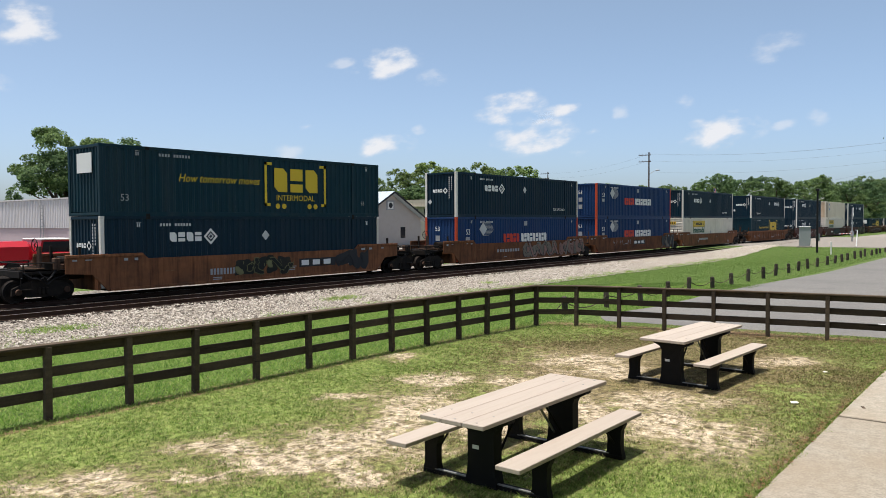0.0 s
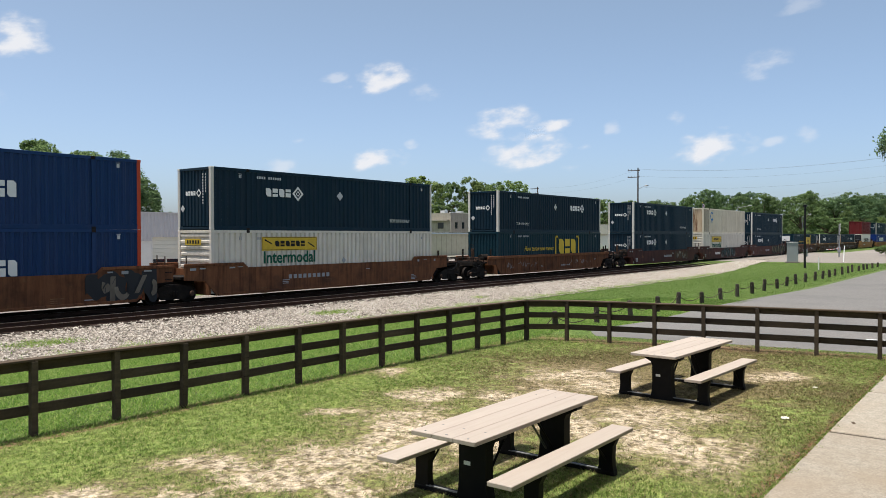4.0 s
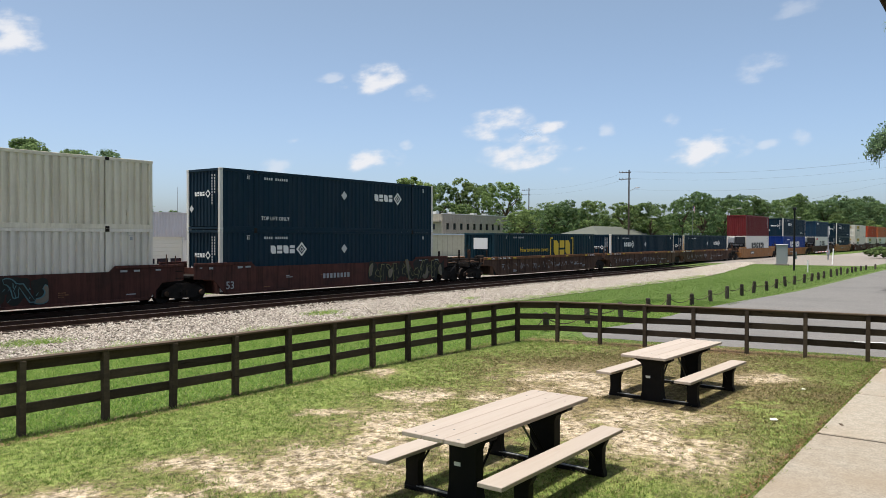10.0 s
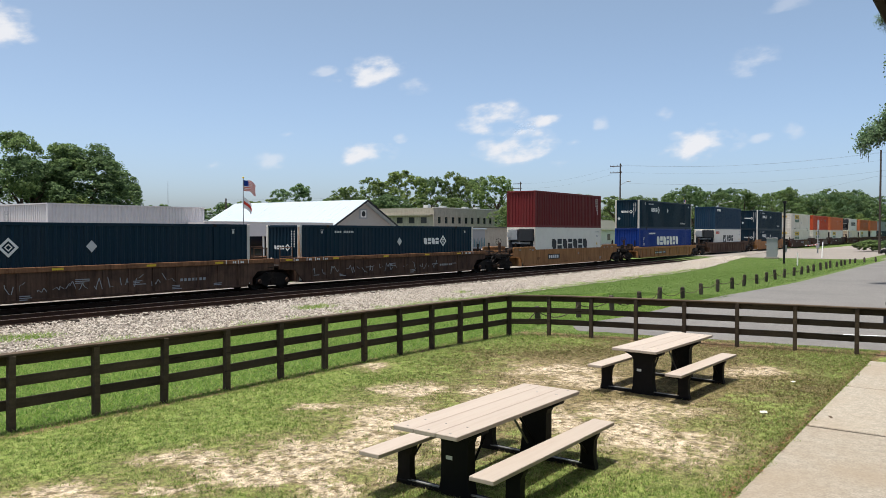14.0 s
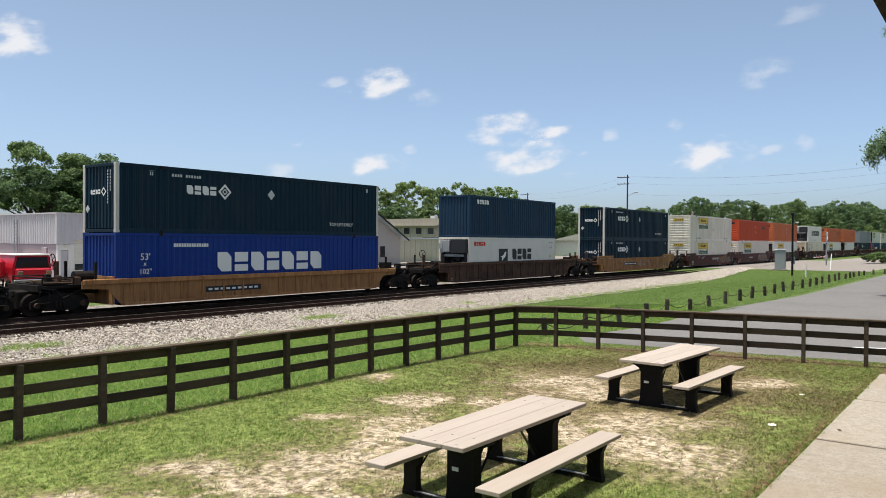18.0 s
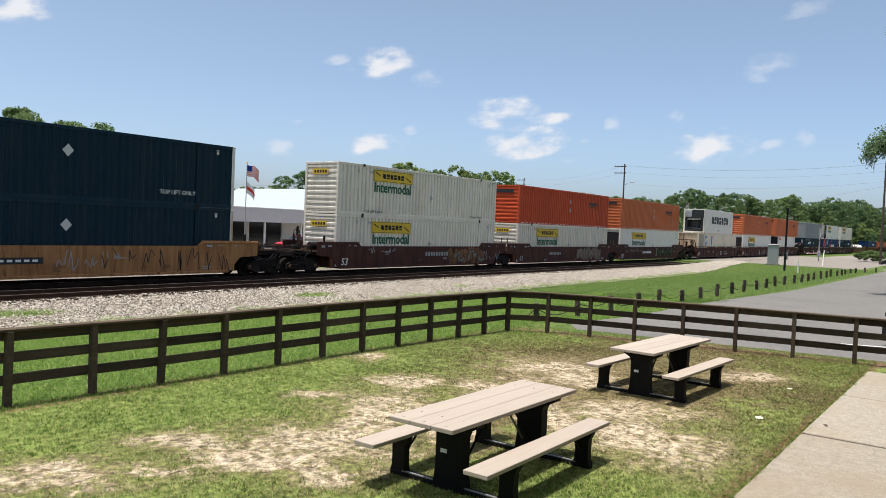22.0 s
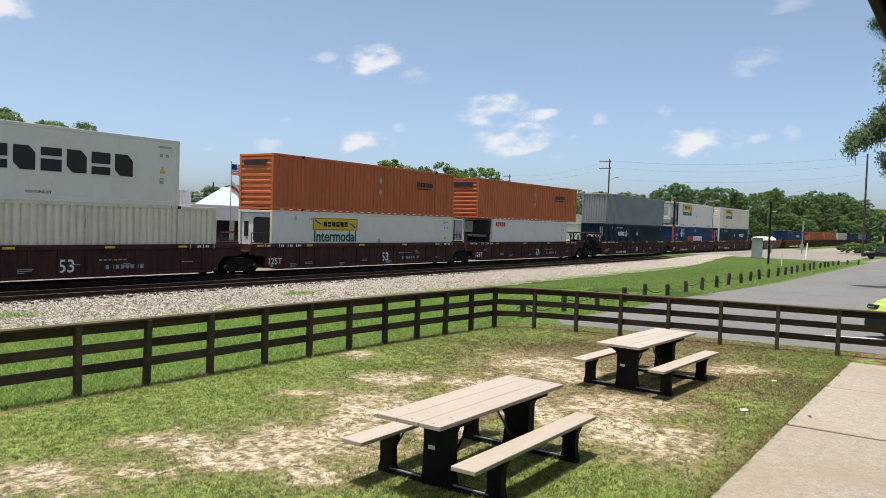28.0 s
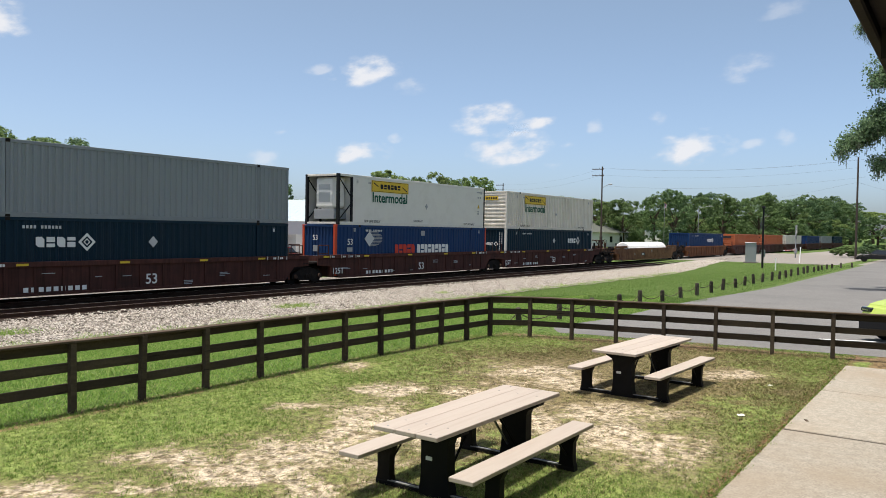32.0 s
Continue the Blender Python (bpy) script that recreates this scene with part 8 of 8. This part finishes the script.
def car(at, m, label, suv=False):
    c = thing("car", label, "car", at)
    k = 0.22 if suv else 0.0
    side = [(-2.05, 0.35), (2.1, 0.35), (2.2, 0.6 + k), (2.15, 0.88 + k), (1.35, 0.95 + k), (-0.85, 0.98 + k), (-1.6, 0.91 + k), (-2.02, 0.78 + k), (-2.22, 0.6 + k * 0.5), (-2.2, 0.42)]
    bm = prism(bmesh.new(), side, -0.88, 0.88)
    bmesh.ops.bevel(bm, geom=bm.edges[:], offset=0.12, segments=3, affect="EDGES", clamp_overlap=True)
    part("body", bm, m, c)
    bm = bmesh.new()
    lo = [(-0.95, 0.93 + k), (1.5, 0.92 + k), (1.0, 1.42 + k * 1.6), (-0.2, 1.44 + k * 1.6)]
    a = [bm.verts.new((x, -0.8 if i < 2 else -0.62, z)) for i, (x, z) in enumerate(lo)]
    b = [bm.verts.new((x, 0.8 if i < 2 else 0.62, z)) for i, (x, z) in enumerate(lo)]
    bm.faces.new(a)
    bm.faces.new(b[::-1])
    for i in range(4):
        bm.faces.new((a[i], b[i], b[(i + 1) % 4], a[(i + 1) % 4]))
    bmesh.ops.recalc_face_normals(bm, faces=bm.faces)
    part("window_band", bm, M["glass"], c, "dark glass cabin")
    part("roof", boxm(-0.2, 1.0, -0.6, 0.6, 1.43 + k * 1.6, 1.47 + k * 1.6, 0.01), m, c)
    for x in (-1.38, 1.35):
        for y in (-0.8, 0.8):
            wheel_at(c, x, y * 1.06, 0.34)
    for y in (-0.62, 0.62):
        part("headlight", boxm(-2.17, -1.78, *sorted((y * 0.76, y * 1.425)), 0.62 + k * 0.85, 0.75 + k * 0.85, 0.03), M["glass"], c, "dark glossy headlight")
        part("lamp_lens", boxm(-2.178, -2.171, *sorted((y * 0.9, y * 1.3)), 0.66 + k * 0.85, 0.7 + k * 0.85), M["chrome"], c, "bright headlamp lens")
        part("tail_light", boxm(2.12, 2.22, y - 0.2, y + 0.2, 0.7 + k, 0.85 + k, 0.02), M["decalred"], c)
        part("mirror", boxm(-0.75, -0.55, y * 1.45 - 0.1, y * 1.45 + 0.1, 0.98 + k, 1.1 + k, 0.03), m, c)
    part("grille", boxm(-2.25, -2.2, -0.55, 0.55, 0.46, 0.6 + k * 0.5, 0.01), M["black"], c)
    # black bumper set tall, its upper part standing for shade on the nose
    part("bumper", boxm(-2.26, -1.95, -0.87, 0.87, 0.28, 0.5 + k * 1.1, 0.06), M["black"], c)
    for y in (-0.9, 0.9):
        for x in (-1.38, 1.35):
            arch = prism(bmesh.new(), [(x + 0.43 * math.cos(a * math.pi / 10), 0.34 + 0.43 * math.sin(a * math.pi / 10)) for a in range(11)], y - 0.012, y + 0.012)
            part("wheel_arch", arch, M["black"], c)


car(pose(8.4, -29.02, 0.12, 0, 0, -47), M["lime"], "lime green compact car parked on the asphalt", True)
car(pose(89.6, -20.0, 0.06, 0, 0, -84), M["blackcar"], "black saloon car standing on the road")
car(pose(29.4, 20, -0.1, 0, 0, 0), M["redpaint"], "red car parked before the white annex")


def fire_truck(x, y):
    f = thing("fire_truck", "red fire engine with a dark windscreen, parked", "fire engine", pose(x, y, -0.1))
    part("cab", prism(bmesh.new(), [(0.2, 0.7), (2.3, 0.7), (2.3, 1.5), (2.14, 2.15), (0.36, 2.15), (0.2, 1.5)], 0, 2.4), M["redpaint"], f)
    part("windscreen", prism(bmesh.new(), [(0.34, 1.5), (2.16, 1.5), (2.05, 2.06), (0.45, 2.06)], -0.012, -0.002), M["glass"], f, "dark wide windscreen")
    for x in (0.95, 1.55):
        part("wiper", tube(bmesh.new(), (x, -0.03, 1.52), (x + 0.3, -0.03, 1.78), 0.012, n=5), M["black"], f)
    part("roof_rim", boxm(0.3, 2.2, -0.06, 2.3, 2.15, 2.24, 0.03), M["decalwhite"], f, "white roof edge")
    for x in (0.28, 1.82):
        part("headlamp", boxm(x + 0.05, x + 0.35, -0.33, -0.3, 1.1, 1.3, 0.03), M["chrome"], f)
    part("tank_body", boxm(-4.6, 0.1, 0.3, 2.5, 0.8, 2.1, 0.3), M["redpaint"], f, "rounded red tank body")
    part("bumper", boxm(0.15, 2.35, -0.35, -0.01, 0.55, 0.85, 0.04), M["chrome"], f)
    part("hood", boxm(0.3, 2.2, -0.3, -0.013, 0.86, 1.45, 0.08), M["redpaint"], f)
    part("mirror", boxm(2.36, 2.55, -0.15, 0.05, 1.3, 1.85, 0.03), M["redpaint"], f)
    for xx, yy in ((0.5, 0.4), (2.0, 0.4), (-3.6, 0.5), (-3.6, 2.3), (-1.0, 0.5)):
        wheel_at(f, xx, yy, 0.48, 0.3)


fire_truck(2.3, 14)

# white wrapped load in the low wagon
for i in range(4):
    o = part("wrapped_roll", lathe(bmesh.new(), [(0.3, 0), (0.8, 0.02), (0.88, 0.12), (0.86, 0.9), (0.9, 1.5), (0.86, 2.2), (0.88, 2.78), (0.8, 2.88), (0.3, 2.9)], "Y", 22), M["offwhite"])
    o.data.transform(Matrix.Rotation(radians(-90), 4, "Z"))
    tagged(o, "white wrapped cylindrical load lying in the wagon", "load", "wrapped loads")
    MOVERS.append((o, 515.6 + i * 2.92, 1.3, 1.24))

# depot roof over the walk, and the wall behind
roof = thing("depot_eave", "timber eave of the depot roof over the walk, shade in colour", "roof", kind="structure")
part("soffit", boxm(-30, 3, -36, -28.86, 4.2, 4.26), M["eavewood"], roof)
part("fascia", boxm(-30, 3, -28.86, -28.8, 4.14, 4.4, 0.01), M["eavewood"], roof)
part("roof_sheet", boxm(-30, 3.2, -36, -28.81, 4.42, 4.5), M["greenroof"], roof)
for i in range(22):
    part("rafter", boxm(-29.5 + i * 1.5, -29.4 + i * 1.5, -35, -28.87, 4.02, 4.195), M["eavewood"], roof)
tagged(part("wall_depot", boxm(-30, 3, -36, -35.7, 0.1, 4.2), M["offwhite"]), "plain painted depot wall behind the walk", "wall", "", "structure")


# grass blades
def bare(x, y):
    """Distance to the nearest worn spot, in units of its size."""
    c, s = math.cos(HEADING), math.sin(HEADING)
    near = np.full(len(x), 9.0)
    for cx, cy, rx, ry in SAND:
        dx, dy = x - cx, y - cy
        near = np.minimum(near, np.hypot((dx * c + dy * s) / rx, (dy * c - dx * s) / ry))
    return near


def blades():
    rng = np.random.default_rng(12)
    sets = []
    k = 12
    n = 44000
    cx, cy = rng.uniform(-16.5, 3.2, n), -27.2 + 8.5 * rng.uniform(0, 1, n) ** 1.1
    x, y = (np.repeat(c, k) + rng.normal(0, 0.042, n * k) for c in (cx, cy))
    tall = np.repeat(rng.uniform(0.6, 1.35, n), k)
    zone = np.abs(x + 3.4) * 0.15 + np.abs(y + 24.3) * 0.3
    keep = np.repeat(rng.uniform(0, 1, n), k) < np.clip((bare(x, y) - 0.7) * 0.42, 0.12, 1.0) * np.clip((zone - 0.15) * 1.1, 0.3, 1.0)
    keep &= x < 2.15 - (y + 20) * 0.17 + rng.uniform(-0.15, 0.1, len(x))
    keep &= (x < 0.95 - (y + 20) * 0.216 + rng.uniform(-0.15, 0.08, len(x))) | (rng.uniform(0, 1, len(x)) < 0.5)
    x, y, tall = x[keep], y[keep], tall[keep]
    p = (x, y, np.full(len(x), 0.25), tall * rng.uniform(0.016, 0.036, len(x)), rng.uniform(0.0035, 0.007, len(x)))
    parched = rng.uniform(0, 1, len(x)) < np.clip(1.75 - np.abs(x + 2.4) * 0.14 - np.abs(y + 24.0) * 0.27, 0.08, 0.9)
    sets.append(tuple(q[~parched] for q in p))
    dry_set = tuple(q[parched] for q in p)
    n = 4500
    x = rng.uniform(-14, 1.4, n)
    y = -27.2 - np.abs(rng.normal(0, 0.03, n)) * (0.3 + 1.6 * np.sin(x * 2.3) ** 2 * np.sin(x * 5.1 + 1) ** 2)
    sets[0] = tuple(np.concatenate([p, q]) for p, q in zip(sets[0], (x, y, np.full(n, 0.275), rng.uniform(0.01, 0.024, n), rng.uniform(0.004, 0.007, n))))
    n = 330000
    u = rng.uniform(0, 1, n)
    x = -16 + np.where(u < 0.72, 34 * u / 0.72, 34 + 54 * (u - 0.72) / 0.28)
    y0 = np.where(x > 16, -19.9, np.where(x > 3.2, -19.35, -18.9))
    y = y0 + rng.uniform(0, 1, n) * (-8.2 - y0 + 6.0 * np.clip((x - 30) / 40, 0, 1))
    sets.append((x, y, np.array([ground_z(a, b) for a, b in zip(x, y)]), rng.uniform(0.03, 0.085, n), rng.uniform(0.006, 0.012, n)))
    # far blades, equally tall, split off only to take a darker green
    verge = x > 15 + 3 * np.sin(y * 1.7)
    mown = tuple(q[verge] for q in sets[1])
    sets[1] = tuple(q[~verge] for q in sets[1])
    # weeds on the ballast and along its foot
    wx, wy = [], []
    for cx, cy, sx, sy, k in ((6.15, -5.94, 0.55, 0.25, 700), (-5.73, -5.73, 0.6, 0.3, 800), (16.5, -6.4, 0.3, 0.2, 200), (-9.5, -7.2, 0.9, 0.3, 900)):
        wx.append(rng.normal(cx, sx, k))
        wy.append(rng.normal(cy, sy, k))
    ex = rng.uniform(-14, 50, 16000)
    wx.append(ex)
    wy.append(np.array([toe(a) for a in ex]) + np.abs(rng.normal(0, 0.45, 16000)) * (0.35 + np.sin(ex * 1.3) ** 2))
    x, y = np.concatenate(wx), np.concatenate(wy)
    zz = [max(ballast_z(a, min(1, max(0, (b + 3) / (toe(a) + 3)))), ground_z(a, b)) + 0.02 for a, b in zip(x, y)]
    sets.append((x, y, np.array(zz), rng.uniform(0.05, 0.13, len(x)), rng.uniform(0.006, 0.014, len(x))))
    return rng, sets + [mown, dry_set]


def grass(rng, sets, cols, label):
    x, y, z, h, w = (np.concatenate([s[i] for s in sets]) for i in range(5))
    n = len(x)
    a = rng.uniform(0, math.tau, n)
    lean = rng.normal(size=(n, 2)) * 0.95 * h[:, None]
    v = np.zeros((n, 3, 3), dtype=np.float32)
    v[:, 0] = np.stack([x - w * np.cos(a), y - w * np.sin(a), z - 0.01], 1)
    v[:, 1] = np.stack([x + w * np.cos(a), y + w * np.sin(a), z - 0.01], 1)
    v[:, 2] = np.stack([x + lean[:, 0], y + lean[:, 1], z + h], 1)
    me = bpy.data.meshes.new("blades")
    me.vertices.add(3 * n)
    me.vertices.foreach_set("co", v.reshape(-1))
    me.loops.add(3 * n)
    me.loops.foreach_set("vertex_index", np.arange(3 * n, dtype=np.int32))
    me.polygons.add(n)
    me.polygons.foreach_set("loop_start", np.arange(0, 3 * n, 3, dtype=np.int32))
    me.update(calc_edges=True)
    m, nt, b = mat("grass_blade", 0.6)
    g = nt.nodes.new("ShaderNodeNewGeometry")
    # blades of one tuft share their tone
    tone = mixc(nt, 0.55, g.outputs["Random Per Island"], ramp(nt, noise_fac(nt, coords(nt), 11.0, 8, 0.8), [(0.42, (0, 0, 0)), (0.58, (1, 1, 1))]))
    c = ramp(nt, tone, [(0.1 + 0.8 * i / 3, c) for i, c in enumerate(cols)])
    nt.links.new(c, b.inputs["Base Color"])
    tl = nod(nt, "BsdfTranslucent")
    nt.links.new(c, tl.inputs[0])
    mx = nod(nt, "MixShader", Fac=0.5)
    nt.links.new(b.outputs[0], mx.inputs[1])
    nt.links.new(tl.outputs[0], mx.inputs[2])
    nt.links.new(mx.outputs[0], nt.nodes["Material Output"].inputs[0])
    me.materials.append(m)
    tagged(new("grass", me), label, "grass", "", "stuff")


rng, GRASS = blades()
grass(rng, GRASS[:1], ((0.033, 0.068, 0.011), (0.142, 0.248, 0.042), (0.295, 0.378, 0.107), (0.6, 0.56, 0.29)), "short mown green grass with dry blades")
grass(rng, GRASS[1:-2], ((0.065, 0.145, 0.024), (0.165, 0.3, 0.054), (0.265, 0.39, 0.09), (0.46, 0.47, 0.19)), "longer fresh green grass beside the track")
grass(rng, GRASS[-2:-1], ((0.042, 0.095, 0.018), (0.1, 0.19, 0.038), (0.16, 0.25, 0.06), (0.27, 0.29, 0.12)), "darker green grass behind the bollards")
grass(rng, GRASS[-1:], ((0.04, 0.035, 0.015), (0.135, 0.12, 0.048), (0.26, 0.216, 0.104), (0.5, 0.412, 0.25)), "parched brown grass round the tables")


def motions():
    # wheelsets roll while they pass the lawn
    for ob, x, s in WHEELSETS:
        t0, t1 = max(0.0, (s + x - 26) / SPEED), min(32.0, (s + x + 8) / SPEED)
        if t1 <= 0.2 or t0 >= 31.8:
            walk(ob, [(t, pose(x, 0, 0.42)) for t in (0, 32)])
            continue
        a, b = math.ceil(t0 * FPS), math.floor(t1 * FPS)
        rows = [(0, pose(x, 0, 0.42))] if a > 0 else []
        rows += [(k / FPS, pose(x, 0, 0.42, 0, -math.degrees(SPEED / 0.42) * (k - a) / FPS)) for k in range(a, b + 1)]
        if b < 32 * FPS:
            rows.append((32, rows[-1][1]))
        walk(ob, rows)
    for ob, s, y, z in MOVERS:
        walk(ob, [(t, pose(s - SPEED * t, y, z)) for t in (0, 8, 16, 24, 32)])
    eye = Vector((-16.6, -29.3, 3.0))
    for ob, p in DRIFT:
        rows = []
        for t in (0, 16, 32):
            q = p + Vector((0.59, -0.807, 0)) * 1.74 * (t - 13)
            rows.append((t, Matrix.Translation(q) @ (eye - q).to_track_quat("Z", "Y").to_matrix().to_4x4() @ Matrix.Rotation(radians(9), 4, "Z")))
        walk(ob, rows)


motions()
